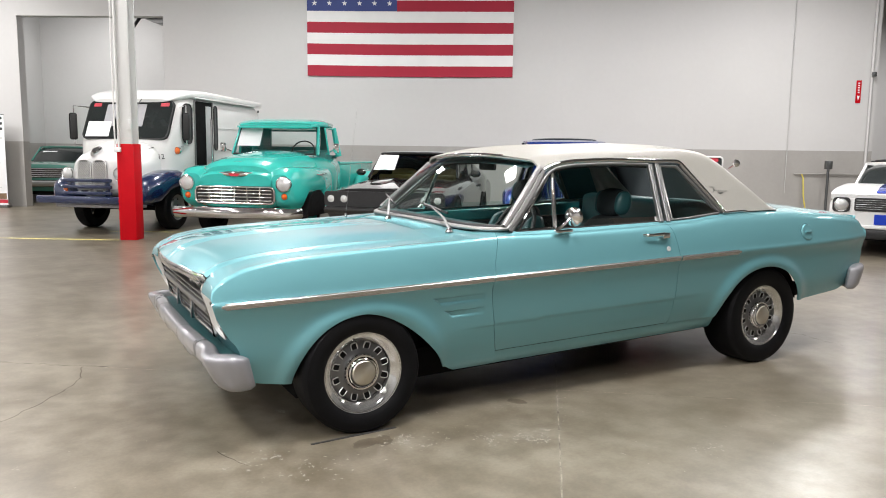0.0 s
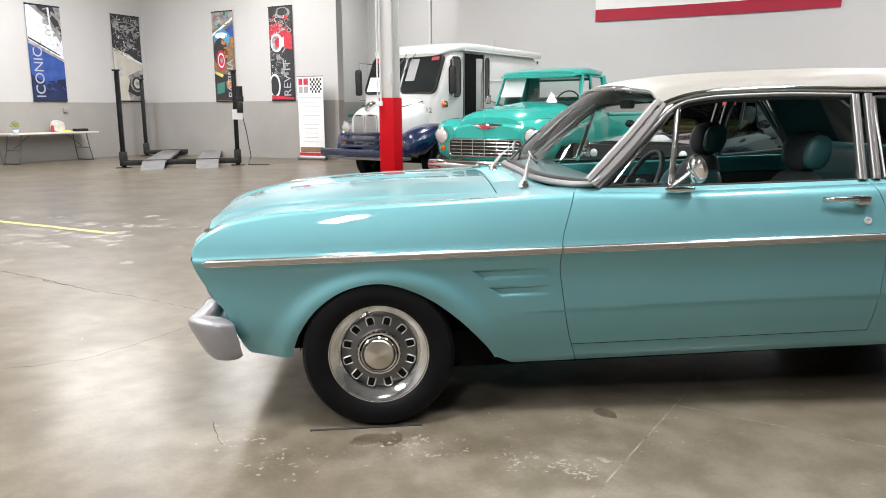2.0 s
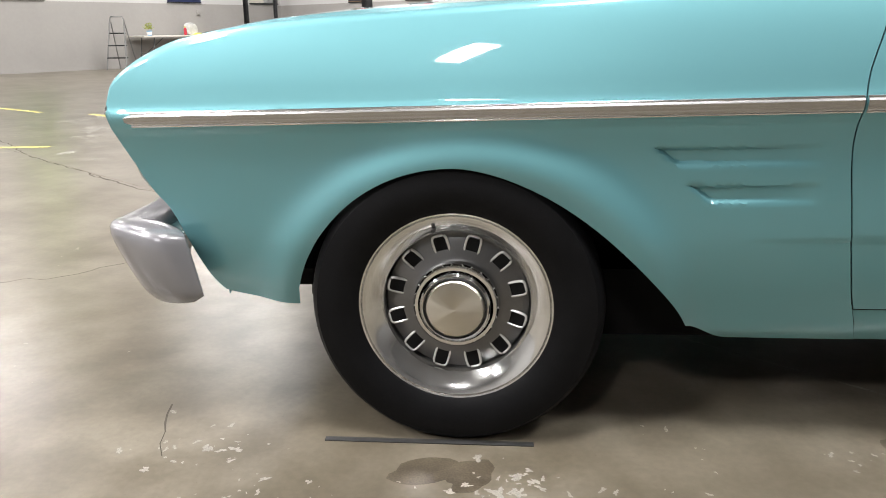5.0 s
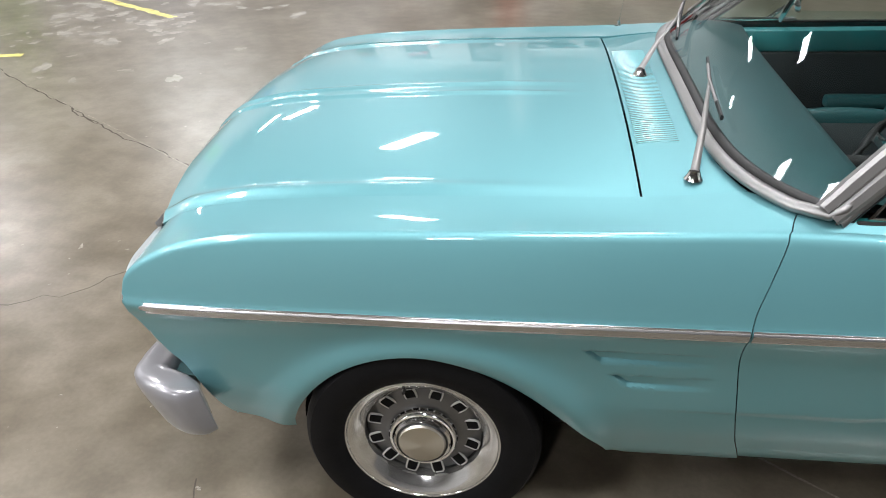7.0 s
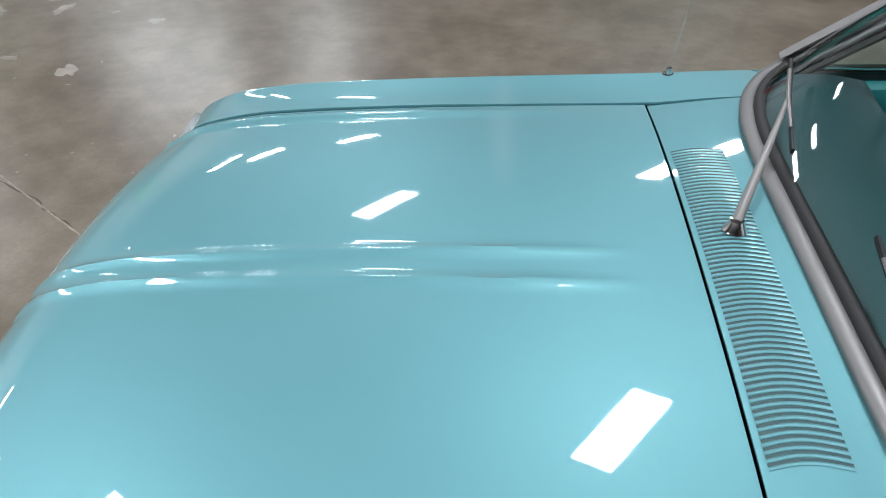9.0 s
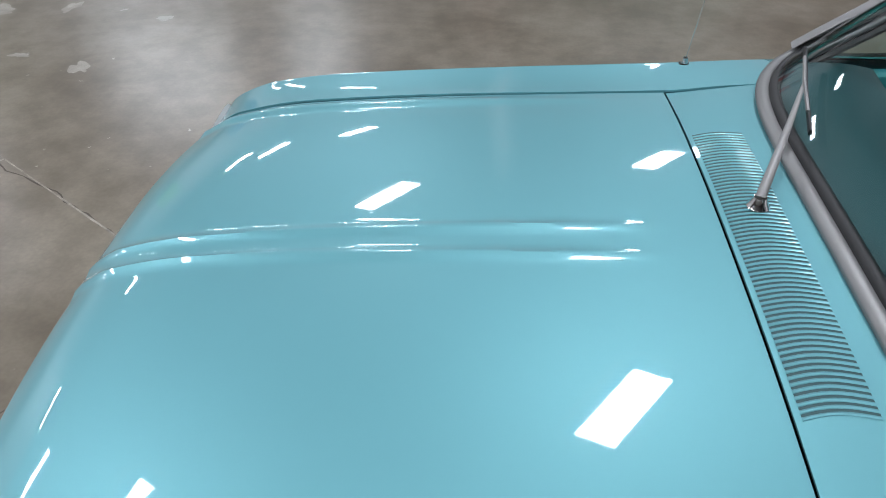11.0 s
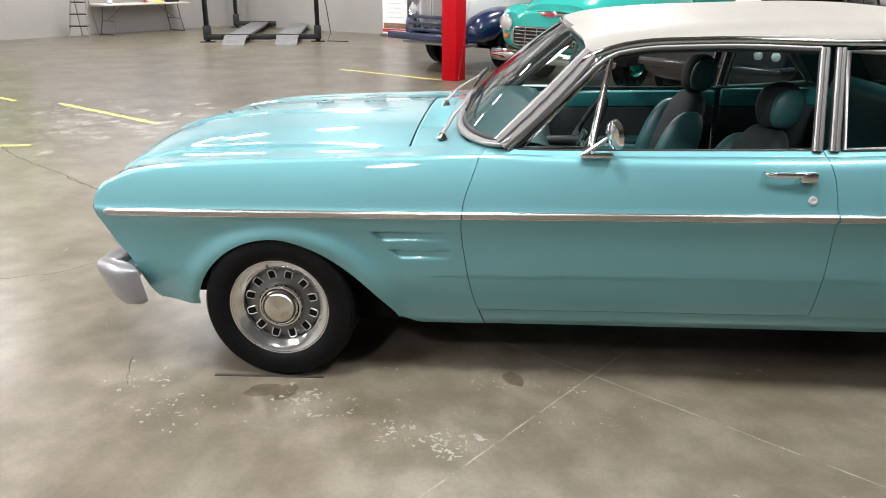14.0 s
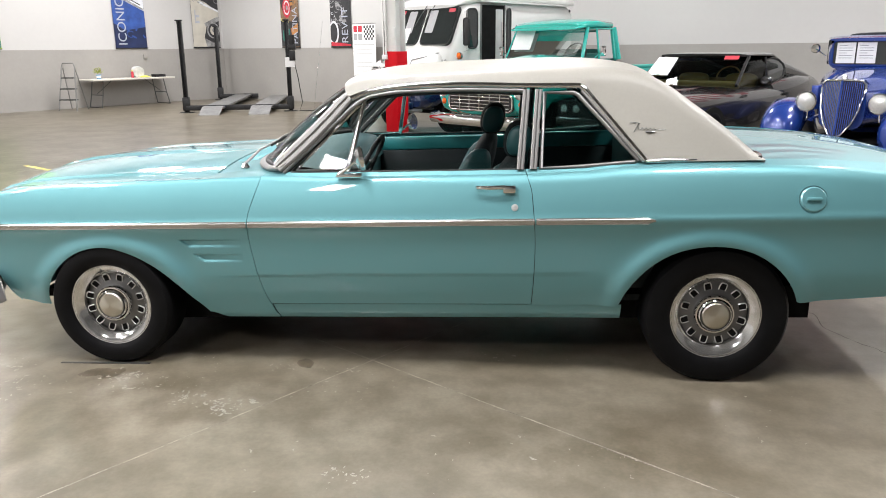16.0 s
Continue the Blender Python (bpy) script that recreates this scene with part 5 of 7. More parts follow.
BH = 2.38
LEFTWALL = lambda y: HALL @ pose(ax + 0.035, y, 1.53, 0, 0, 90)
M_PRNAVY = mat("print_navy", (0.012, 0.022, 0.075), 0.5, vary=0.3, scale=3)
M_PRTEXT = mat("print_text", (0.42, 0.45, 0.52), 0.5, vary=0.1, scale=5)
banner(LEFTWALL(-3.61), 0.96, BH, M_PRNAVY, [
    ([(0, 0.28), (0.35, 0.20), (1, 0.24), (1, 0.52), (0, 0.60)], M_PRBLUE), ([(0, 0.60), (1, 0.42), (1, 1), (0, 1)], M_PRWHITE), ([(0.12, 1), (0.62, 0.84), (0.95, 0.62), (1, 0.66), (1, 1)], M_PRGREY),
    ([(0.30, 1), (0.70, 0.85), (0.98, 0.68), (1, 0.76), (0.8, 1)], M_PRBLACK), ([(0.0, 0.60), (0.98, 0.425), (1.0, 0.445), (0.0, 0.635)], M_PRGREY), ([(0.02, 0.645), (0.9, 0.48), (0.9, 0.492), (0.02, 0.665)], M_PRBLACK),
    ([(0.62, 0.98), (0.66, 0.74), (0.70, 0.74), (0.68, 0.98)], M_PRWHITE)],
    "ICONIC", "tall printed banner with a blue and white car detail", 0.36, 0.03, 0.36,
    [((0.45, 0.12, 0.98, 0.40, 16, 0.10, 3), M_PRBLUE), ((0.05, 0.48, 0.9, 0.62, 14, 0.05, 4), M_PRGREY), ((0.55, 0.70, 0.98, 0.98, 16, 0.10, 5), M_PRGREY)])
banner(LEFTWALL(-1.10), 0.97, BH, M_PRBLACK, [
    (oval(0.45, 0.87, 0.40, 0.055), M_PRGREY), (oval(0.45, 0.878, 0.31, 0.038), M_PRBLACK), (oval(0.45, 0.868, 0.18, 0.018), M_PRGREY),
    ([(0.0, 0.62), (0.55, 0.55), (1.0, 0.44), (0.98, 0.36), (0.55, 0.30), (0.42, 0.12), (0.5, 0.0), (0, 0)], M_PRCREAM), ([(0.30, 0.57), (1.0, 0.46), (1.0, 0.44), (0.3, 0.54)], M_PRWHITE), ([(0.45, 0.30), (0.95, 0.385), (1, 0.36), (1, 0.33), (0.5, 0.26)], M_PRGREY),
    (oval(0.76, 0.215, 0.23, 0.10), M_PRGREY), (oval(0.77, 0.215, 0.19, 0.083), M_PRBLACK), (oval(0.775, 0.215, 0.13, 0.058), M_PRCREAM), (oval(0.78, 0.215, 0.06, 0.026), M_PRGREY), ([(0.42, 0.12), (0.75, 0.06), (1, 0.08), (1, 0.0), (0.5, 0.0)], M_PRGREY),
    ([(0.12, 0.30), (0.28, 0.30), (0.28, 0.325), (0.12, 0.325)], M_PRTEXT), ([(0.12, 0.37), (0.28, 0.37), (0.28, 0.395), (0.12, 0.395)], M_PRTEXT), ([(0.12, 0.30), (0.15, 0.30), (0.15, 0.46), (0.12, 0.46)], M_PRTEXT)],
    "", "tall printed banner with an engine and a cream car", 0, 0, 0.3,
    [((0.05, 0.55, 0.95, 0.97, 70, 0.09, 6), M_PRGREY), ((0.05, 0.58, 0.95, 0.95, 44, 0.07, 7), M_PRBLACK), ((0.1, 0.60, 0.95, 0.95, 22, 0.05, 8), M_PRWHITE), ((0.5, 0.03, 0.98, 0.14, 18, 0.07, 9), M_PRBLACK)])
banner(HALL @ pose(-10.76, -0.04, 1.51), 0.74, BH, M_PRBROWN, [
    ([(0, 0.80), (1, 0.90), (1, 1), (0, 1)], M_PRGREY), ([(0.0, 0.76), (1, 0.93), (1, 0.90), (0.0, 0.73)], M_PRWHITE), ([(0.55, 0.78), (1, 0.87), (1, 0.68), (0.75, 0.74)], M_PRBLUE), (oval(0.45, 0.70, 0.38, 0.10), M_PRSKY),
    (oval(0.42, 0.735, 0.30, 0.035), M_PRWHITE), (oval(0.36, 0.55, 0.34, 0.16), M_PRBLACK), (oval(0.36, 0.46, 0.22, 0.115), M_PRRED), (oval(0.37, 0.46, 0.16, 0.082), M_PRWHITE), (oval(0.37, 0.46, 0.13, 0.065), M_PRRED), (oval(0.38, 0.46, 0.06, 0.03), M_PRGREY),
    ([(0, 0.0), (1, 0.0), (1, 0.36), (0.6, 0.30), (0, 0.33)], M_PRBLACK), ([(0.02, 0.345), (0.45, 0.30), (0.40, 0.27), (0.02, 0.315)], M_YELLOW), ([(0.55, 0.22), (0.95, 0.28), (0.95, 0.18), (0.6, 0.14)], M_ORANGE), ([(0.1, 0.20), (0.5, 0.22), (0.45, 0.1), (0.1, 0.08)], M_GREEN)],
    "PATINA", "tall printed banner with a blue fender and red wheel", 0.92, 0.04, 0.29,
    [((0.5, 0.50, 0.98, 0.72, 26, 0.07, 12), M_ORANGE), ((0.1, 0.83, 0.9, 0.98, 20, 0.06, 13), M_GREEN), ((0.1, 0.84, 0.95, 0.98, 14, 0.05, 14), M_PRRED), ((0.05, 0.05, 0.95, 0.28, 30, 0.07, 15), M_PRGREY)])
banner(HALL @ pose(-8.78, -0.04, 1.51), 0.76, BH, M_PRBLACK, [
    ([(0.02, 0.80), (0.4, 0.84), (0.98, 0.70), (0.98, 0.54), (0.5, 0.57), (0.02, 0.68)], M_PRRED), (oval(0.30, 0.62, 0.26, 0.10), M_PRWHITE), (oval(0.28, 0.62, 0.19, 0.075), M_PRGREY), (oval(0.34, 0.62, 0.12, 0.05), M_PRRED),
    ([(0.42, 0.66), (0.62, 0.68), (0.62, 0.58), (0.42, 0.56)], M_PRWHITE), (oval(0.62, 0.93, 0.30, 0.06), M_PRGREY), (oval(0.60, 0.94, 0.22, 0.04), M_PRBLACK), (oval(0.16, 0.16, 0.24, 0.13), M_PRWHITE), (oval(0.15, 0.16, 0.19, 0.105), M_PRBLACK), ([(0.02, 0.0), (0.98, 0.0), (0.98, 0.03), (0.02, 0.06)], M_PRRED)],
    "REV IT", "tall printed banner with a black and red engine", 0.86, 0.04, 0.33,
    [((0.05, 0.25, 0.75, 0.55, 44, 0.07, 16), M_PRGREY), ((0.05, 0.74, 0.95, 0.98, 40, 0.08, 17), M_PRGREY), ((0.05, 0.70, 0.95, 0.95, 20, 0.07, 18), M_PRRED), ((0.05, 0.25, 0.7, 0.95, 20, 0.05, 19), M_PRWHITE)])

M_PRLIME = mat("print_lime", (0.32, 0.55, 0.03), 0.5, vary=0.12, scale=3)
banner(LEFTWALL(-7.58), 0.98, BH, M_PRLIME, [
    ([(0, 0.0), (1, 0.0), (1, 0.22), (0, 0.30)], M_GREEN), ([(0, 0.18), (1, 0.34), (1, 0.33), (0, 0.165)], M_PRBLACK), (oval(0.22, 0.14, 0.12, 0.03), M_PRBLACK),
    ([(0.4, 0.05), (0.95, 0.02), (0.95, 0.08), (0.7, 0.10)], M_PRGREY), ([(0, 0.62), (1, 0.52), (1, 0.58), (0, 0.70)], M_PRWHITE)],
    "", "tall printed banner with a lime green car detail", 0, 0, 0.3)

# roll-up stand beside the opening
ru = thing("rollup_stand", "white roll-up display with grey text lines", "display stand", HALL @ pose(-7.68, -0.35, 0) @ Matrix.Diagonal((0.93, 1, 1, 1)))
part("sheet", box(0, 0, 0.06, 0.85, 0.004, 2.09), M_PAPER, ru)
part("base", box(-0.03, -0.09, 0.0, 0.88, 0.09, 0.06, 0.012), M_ALU, ru)
part("rail", box(-0.005, -0.008, 2.08, 0.855, 0.012, 2.10, 0.004), M_ALU, ru)
part("backstay", tube([(0.42, 0.03, 0.05), (0.42, 0.03, 2.08)], 0.008, 6), M_ALU, ru)
part("print_band", box(0.0, -0.003, 0.10, 0.85, 0.0, 0.18), M_PRRED, ru)
part("print_photo", box(0.03, -0.003, 0.19, 0.82, 0.0, 0.32), M_PRBROWN, ru)
part("red_mark", boxes([(0.04, -0.003, 1.88, 0.17, 0, 2.04), (0.21, -0.003, 1.88, 0.36, 0, 2.04)]), M_PRRED, ru)
part("grey_mark", boxes([(0.04, -0.003, 1.68, 0.17, 0, 1.84), (0.21, -0.003, 1.68, 0.36, 0, 1.84)]), M_GREYINK, ru)
part("checker", boxes([(0.42 + 0.055 * i, -0.003, 1.68 + 0.06 * j, 0.475 + 0.055 * i, 0, 1.74 + 0.06 * j) for i in range(7) for j in range(6) if (i + j) % 2]), M_PRBLACK, ru)
random.seed(4)
for k in range(11):
    z = 1.55 - 0.11 * k
    x0 = 0.05 if k == 0 else 0.12 + 0.1 * random.random()
    part("text_line", box(x0, -0.003, z, 0.85 - x0, 0, z + 0.014 + 0.014 * (k == 0)), M_PALEINK, ru)

# four-post car lift
LIFT = pose(-6.06, 13.76, 0, 0, 0, 12)
lift = thing("car_lift", "black four-post car lift lowered to the floor", "car lift", LIFT)
LW, LL = 2.48, 4.85
for i, (x, y) in enumerate(((0, 0), (LW, 0), (0, LL), (LW, LL))):
    post = part("post", boxes([(x - 0.05, y - 0.05, 0, x - 0.038, y + 0.05, 2.13), (x + 0.038, y - 0.05, 0, x + 0.05, y + 0.05, 2.13), (x - 0.038, y + 0.035, 0, x + 0.038, y + 0.05, 2.13)], 0.004), M_BLACKM, lift)
    part("foot_plate", box(x - 0.16, y - 0.14, 0, x + 0.16, y + 0.14, 0.014, 0.004), M_BLACKM, post)
    part("top_cap", box(x - 0.09, y - 0.05, 2.125, x + 0.07, y + 0.05, 2.16, 0.006), M_BLACKM, post)
    sgn = 1 if x == 0 else -1
    part("carriage", boxes([(min(x, x + sgn * 0.30), y - 0.09, 0.05, max(x, x + sgn * 0.30), y + 0.09, 0.16), (x - 0.08, y - 0.08, 0.05, x + 0.08, y + 0.08, 0.36)], 0.012), M_BLACKM, lift)
for x0 in (0.42, LW - 0.42 - 0.50):
    part("runway", box(x0, -0.35, 0.10, x0 + 0.50, LL + 0.25, 0.155, 0.006), M_DIAMOND, lift, "grey steel runway")
    part("ramp", plate([(-0.95, 0.005), (-0.35, 0.15), (-0.35, 0.12), (-0.95, 0.0)], x0 + 0.01, x0 + 0.49, "x"), M_DIAMOND, lift, "grey steel ramp")
for y in (0.0, LL):
    part("crossbeam", box(0.08, y - 0.07, 0.05, LW - 0.08, y + 0.07, 0.17, 0.01), M_BLACKM, lift)
pu = part("power_unit", boxes([(LW + 0.02, -0.13, 1.45, LW + 0.2, 0.03, 1.58), (LW + 0.04, -0.11, 1.20, LW + 0.18, 0.0, 1.44)], 0.015), M_BLACKM, lift)
part("motor", tube([(LW + 0.11, -0.06, 1.56), (LW + 0.11, -0.06, 1.80)], 0.075, 16), M_BLACKM, pu)
part("notice", box(LW - 0.07, -0.075, 1.05, LW + 0.16, -0.07, 1.28), M_PAPER, pu, "white paper notice")
part("hose", tube([(LW + 0.14, -0.05, 1.2), (LW + 0.22, -0.1, 0.8), (LW + 0.30, -0.12, 0.2), (LW + 0.22, -0.12, 0.02), (LW + 0.7, -0.2, 0.012)], 0.01, 8), M_BLACK, pu)

# folding table with clutter, and the step ladder
TB = HALL @ pose(ax + 0.42, -3.58, 0, 0, 0, 90)
table = thing("folding_table", "long pale folding table against the wall", "table", TB)
part("tabletop", box(-1.22, -0.37, 0.705, 1.22, 0.37, 0.745, 0.012), M_TABLE, table)
for sx in (-1, 1):
    x = sx * 0.95
    part("leg", tube([(x - 0.05 * sx, -0.27, 0.70), (x, -0.28, 0.35), (x + 0.07 * sx, -0.30, 0.012)], 0.013, 8), M_STEELG, table)
    part("leg", tube([(x - 0.05 * sx, 0.27, 0.70), (x, 0.28, 0.35), (x + 0.07 * sx, 0.30, 0.012)], 0.013, 8), M_STEELG, table)
    part("foot_bar", tube([(x + 0.07 * sx, -0.30, 0.013), (x + 0.07 * sx, 0.30, 0.013)], 0.013, 8), M_STEELG, table)
    part("rung", tube([(x, -0.28, 0.33), (x, 0.28, 0.33)], 0.010, 8), M_STEELG, table)
    part("brace", tube([(x, 0, 0.36), (x - 0.45 * sx, 0, 0.69)], 0.009, 8), M_STEELG, table)
def on_table(x, y):
    return TB @ Matrix.Translation((x, y, 0.747))
pot = thing("plant_pot", "small plant in a blue and white pot", "plant", on_table(-0.88, -0.05))
part("pot", lathe([(0.0, 0), (0.05, 0), (0.065, 0.11), (0.058, 0.11), (0.05, 0.02)], 20, "z"), M_PRSKY, pot)
part("label", lathe([(0.056, 0.02), (0.066, 0.09)], 20, "z"), M_PAPER, pot)
random.seed(7)
lv = []
lf = []
for k in range(60):
    a, e, r = random.random() * 6.28, random.uniform(0.2, 1.4), random.uniform(0.06, 0.16)
    c = Vector((math.cos(a) * math.cos(e), math.sin(a) * math.cos(e), math.sin(e))) * r + Vector((0, 0, 0.12))
    t = Vector((-math.sin(a), math.cos(a), 0)) * 0.022
    u = Vector((math.cos(a), math.sin(a), 0.8)).normalized() * 0.05
    b0 = len(lv)
    lv += [c, c + t + u * 0.5, c + u, c - t + u * 0.5]
    lf.append((b0, b0 + 1, b0 + 2, b0 + 3))
part("leaves", mesh_of(lv, lf, 0), mat("plant_leaves", (0.30, 0.34, 0.05), 0.5, vary=0.3, scale=30), pot)
bt = thing("spray_can", "red and yellow can standing on the table", "can", on_table(0.10, -0.05))
part("body", lathe([(0.0, 0), (0.035, 0), (0.035, 0.15), (0.02, 0.17), (0.0, 0.17)], 18, "z"), M_PRRED, bt)
part("lid", lathe([(0.022, 0.165), (0.022, 0.21), (0.0, 0.212)], 14, "z"), M_YELLOW, bt)
cl = thing("yellow_cloth", "crumpled bright yellow cloth on the table", "cloth", on_table(0.45, -0.08))
part("cloth", grid(lambda u, v: (-0.16 + 0.32 * u, -0.12 + 0.24 * v, 0.004 + 0.07 * math.sin(math.pi * u) * math.sin(math.pi * v) * (0.6 + 0.5 * noise.noise((u * 5, v * 5, 1)))), 16, 16), mat("yellow_cloth", (0.75, 0.68, 0.10), 0.8, vary=0.1, scale=9), cl)
bg = thing("plastic_bag", "clear plastic bag of goods on the table", "bag", on_table(0.38, 0.16))
part("bag", loft([(-0.09, 0, 0.16, 0, 0.27, 2.6), (0.0, 0, 0.18, 0, 0.30, 2.6), (0.08, 0, 0.14, 0, 0.25, 2.4)], 20), mat("clear_plastic", (0.6, 0.6, 0.58), 0.25, vary=0.2, scale=9, bump=0.3, bump_scale=20), bg)
tr = thing("parts_tray", "shallow black tray on the table", "tray", on_table(0.90, -0.05))
part("tray", boxes([(-0.16, -0.10, 0, 0.16, 0.10, 0.012), (-0.16, -0.10, 0.012, 0.16, -0.085, 0.07), (-0.16, 0.085, 0.012, 0.16, 0.10, 0.07), (-0.16, -0.085, 0.012, -0.145, 0.085, 0.07), (0.145, -0.085, 0.012, 0.16, 0.085, 0.07)]), M_BLACKM, tr)

LD = HALL @ pose(ax + 0.60, -5.32, 0, 0, 0, 32)
ladder = thing("step_ladder", "small aluminium step ladder standing open", "ladder", LD)
for sx in (-1, 1):
    part("front_rail", tube([(0.24 * sx, -0.25, 0.0), (0.17 * sx, 0.0, 1.08)], 0.016, 8), M_ALU, ladder)
    part("rear_rail", tube([(0.22 * sx, 0.32, 0.0), (0.16 * sx, 0.03, 1.05)], 0.012, 8), M_ALU, ladder)
for k in range(3):
    t = (k + 1) * 0.25
    part("step", box(-0.22 + 0.03 * k, -0.29 + 0.25 * t, 0.27 * (k + 1) - 0.015, 0.22 - 0.03 * k, -0.15 + 0.25 * t, 0.27 * (k + 1) + 0.012, 0.006), M_BLACKM, ladder)
part("handle", tube([(-0.17, 0, 1.08), (-0.14, 0.0, 1.17), (0.14, 0.0, 1.17), (0.17, 0, 1.08)], 0.014, 8), M_ALU, ladder)
part("spreader", tube([(0.18, -0.10, 0.6), (0.18, 0.16, 0.62)], 0.006, 6), M_ALU, ladder)
ot = thing("wall_outlet", "grey outlet box with conduit on the wall", "outlet", HALL @ pose(ax + 0.03, -2.75, 1.30))
part("box", box(-0.03, -0.05, -0.06, 0.03, 0.05, 0.06, 0.008), M_WAIN, ot)

# garage track and ceiling parts seen through the opening
tk = thing("door_track", "steel overhead door track in the next room", "door track", HALL @ pose(-4.35, 0.55, 0))
part("rail", boxes([(0, 0, 0, 0.06, 0.05, 4.1), (0.55, 0.6, 0, 0.61, 0.65, 4.3)], 0.006), M_WHITEP, tk)
part("curve", tube([(0.03, 0.05, 4.1), (0.1, 0.4, 4.45), (0.3, 1.2, 4.6), (0.6, 3.5, 4.6)], 0.04, 8), M_STEELG, tk)
part("opener", box(0.75, 0.15, 3.15, 1.0, 0.4, 3.45, 0.02), M_BLACKM, tk)
part("door_panels", boxes([(0.1 + 0.02 * i, 0.7 + 0.55 * i, 4.45, 1.2, 1.2 + 0.55 * i, 4.5) for i in range(5)], 0.008), M_STEELG, tk)

# floor markings, joints and tape
def floor_strip(name, a, b, w, material, label, h=0.0014):
    d = Vector((b[0] - a[0], b[1] - a[1], 0))
    L = d.length
    ang = math.degrees(math.atan2(d.y, d.x))
    n = max(2, int(L / 0.06))
    random.seed(int(abs(a[0]) * 100))
    def f(u, v):
        e = (random.random() - 0.5) * w * 0.35
        return (L * u, (v - 0.5) * w + e, h)
    ob = part(name, grid(f, n, 1, flip=True), material, None, label, pose(a[0], a[1], 0, 0, 0, ang))
    return tagged(ob, label, "floor marking", kind="structure")


floor_strip("floor_joint", (-6.3, 4.72), (8.0, -5.66), 0.008, M_JOINT, "pale filled saw-cut floor joint")
floor_strip("floor_joint", (4.6, 3.80), (-1.8, -4.86), 0.0075, M_JOINT, "pale filled saw-cut floor joint", 0.0018)
floor_strip("floor_joint", (-9.0, 12.0), (-12.5, 7.2), 0.008, M_JOINT, "pale filled saw-cut floor joint")
for a, b in (((-6.4, 6.05), (-5.25, 5.44)), ((-4.6, 5.30), (-2.85, 4.19)), ((-1.95, 9.08), (-0.2, 8.0)), ((-4.05, 2.95), (-3.55, 3.05)), ((-0.2, 9.4), (1.6, 8.4))):
    floor_strip("floor_line", a, b, 0.075, M_YELLOW, "worn yellow painted floor line")
tape = thing("floor_tape", "strip of black tape on the concrete by the tyre", "tape", pose(-0.275, -0.893, 0, 0, 0, 3.0))
part("strip", box(0, -0.008, 0.0, 0.44, 0.008, 0.003, 0.001), M_TAPE, tape)


# flakes of pale coating and dark oil spots lying on the slab
def blotch(cx, cy, r, seed, n=30, rough=0.30):
    random.seed(seed)
    vs = [(0, 0, 0.0012)]
    ph = [random.uniform(0, 6.28) for _ in range(4)]
    for k in range(n):
        a = 2 * math.pi * k / n
        q = r * (1 + rough * (0.5 * math.sin(2 * a + ph[0]) + 0.35 * math.sin(3 * a + ph[1]) + 0.3 * math.sin(5 * a + ph[2]) + 0.2 * math.sin(7 * a + ph[3])))
        vs.append((cx * 0 + q * math.cos(a), q * 0.6 * math.sin(a), 0.0012))
    return vs, [(0, 1 + k, 1 + (k + 1) % n) for k in range(n)]


def flakes(name, spots2, material, label, category, jag=0.30):
    vs, fs = [], []
    for cx, cy, r, seed in spots2:
        v, f = blotch(0, 0, r, seed, 22, jag)
        a = seed * 1.7
        o = len(vs)
        vs += [(cx + x * math.cos(a) - y * math.sin(a), cy + x * math.sin(a) + y * math.cos(a), 0.0003 + 0.0000004 * (seed % 1200)) for x, y, z in v]
        fs += [tuple(i + o for i in t) for t in f]
    ob = part(name, mesh_of(vs, fs, 0), material, None, label)
    return tagged(ob, label, category, kind="stuff")


random.seed(11)
M_FLAKE = mat("pale_flakes", (0.31, 0.29, 0.25), 0.65, vary=0.2, scale=20, fine=0.2)
M_OIL = mat("oil_stain", (0.086, 0.070, 0.049), 0.28, vary=0.3, scale=14, fine=0.2)
M_SCUFF = mat("pale_scuff", (0.27, 0.25, 0.21), 0.40, vary=0.25, scale=9, fine=0.15)
clusters = [(0.12, -1.02, 0.12, 30, 1.3), (0.14, -1.13, 0.05, 4, 2.2), (-0.55, -0.95, 0.13, 26, 1.3), (0.83, -0.86, 0.08, 14, 1.0), (0.40, -1.07, 0.20, 18, 0.9), (0.54, -1.25, 0.10, 20, 1.2), (0.70, -1.25, 0.10, 26, 1.4), (1.03, -1.06, 0.30, 16, 0.8),
            (1.94, -0.64, 0.20, 16, 1.3), (1.27, -1.08, 0.25, 14, 0.8), (-0.30, -1.12, 0.25, 44, 0.9), (-0.35, -1.22, 0.20, 26, 1.0), (0.24, -1.15, 0.10, 10, 1.0), (1.10, -0.88, 0.10, 12, 1.2), (0.47, -0.82, 0.15, 8, 0.8), (2.2, -1.55, 0.4, 20, 0.8),
            (1.4, -1.75, 0.5, 22, 0.8), (-1.2, -0.6, 0.5, 18, 0.8), (-0.8, 1.0, 0.5, 10, 0.8), (2.9, -1.3, 0.4, 14, 0.8), (-1.7, 1.6, 0.5, 14, 1.2), (-2.5, 2.4, 0.7, 16, 1.4), (-1.6, 0.4, 0.4, 12, 1.0), (0.68, -1.31, 0.09, 28, 1.5), (0.10, -1.06, 0.09, 18, 1.4), (1.32, -1.76, 0.10, 24, 1.3), (0.50, -1.20, 0.10, 22, 1.4)]
fl_rows = []
for i, (cx, cy, sp2, n, big) in enumerate(clusters):
    for k in range(n):
        fl_rows.append((cx + random.gauss(0, sp2 * 0.5), cy + random.gauss(0, sp2 * 0.3), big * (abs(random.gauss(0.0014, 0.0040)) + 0.0011), i * 50 + k))
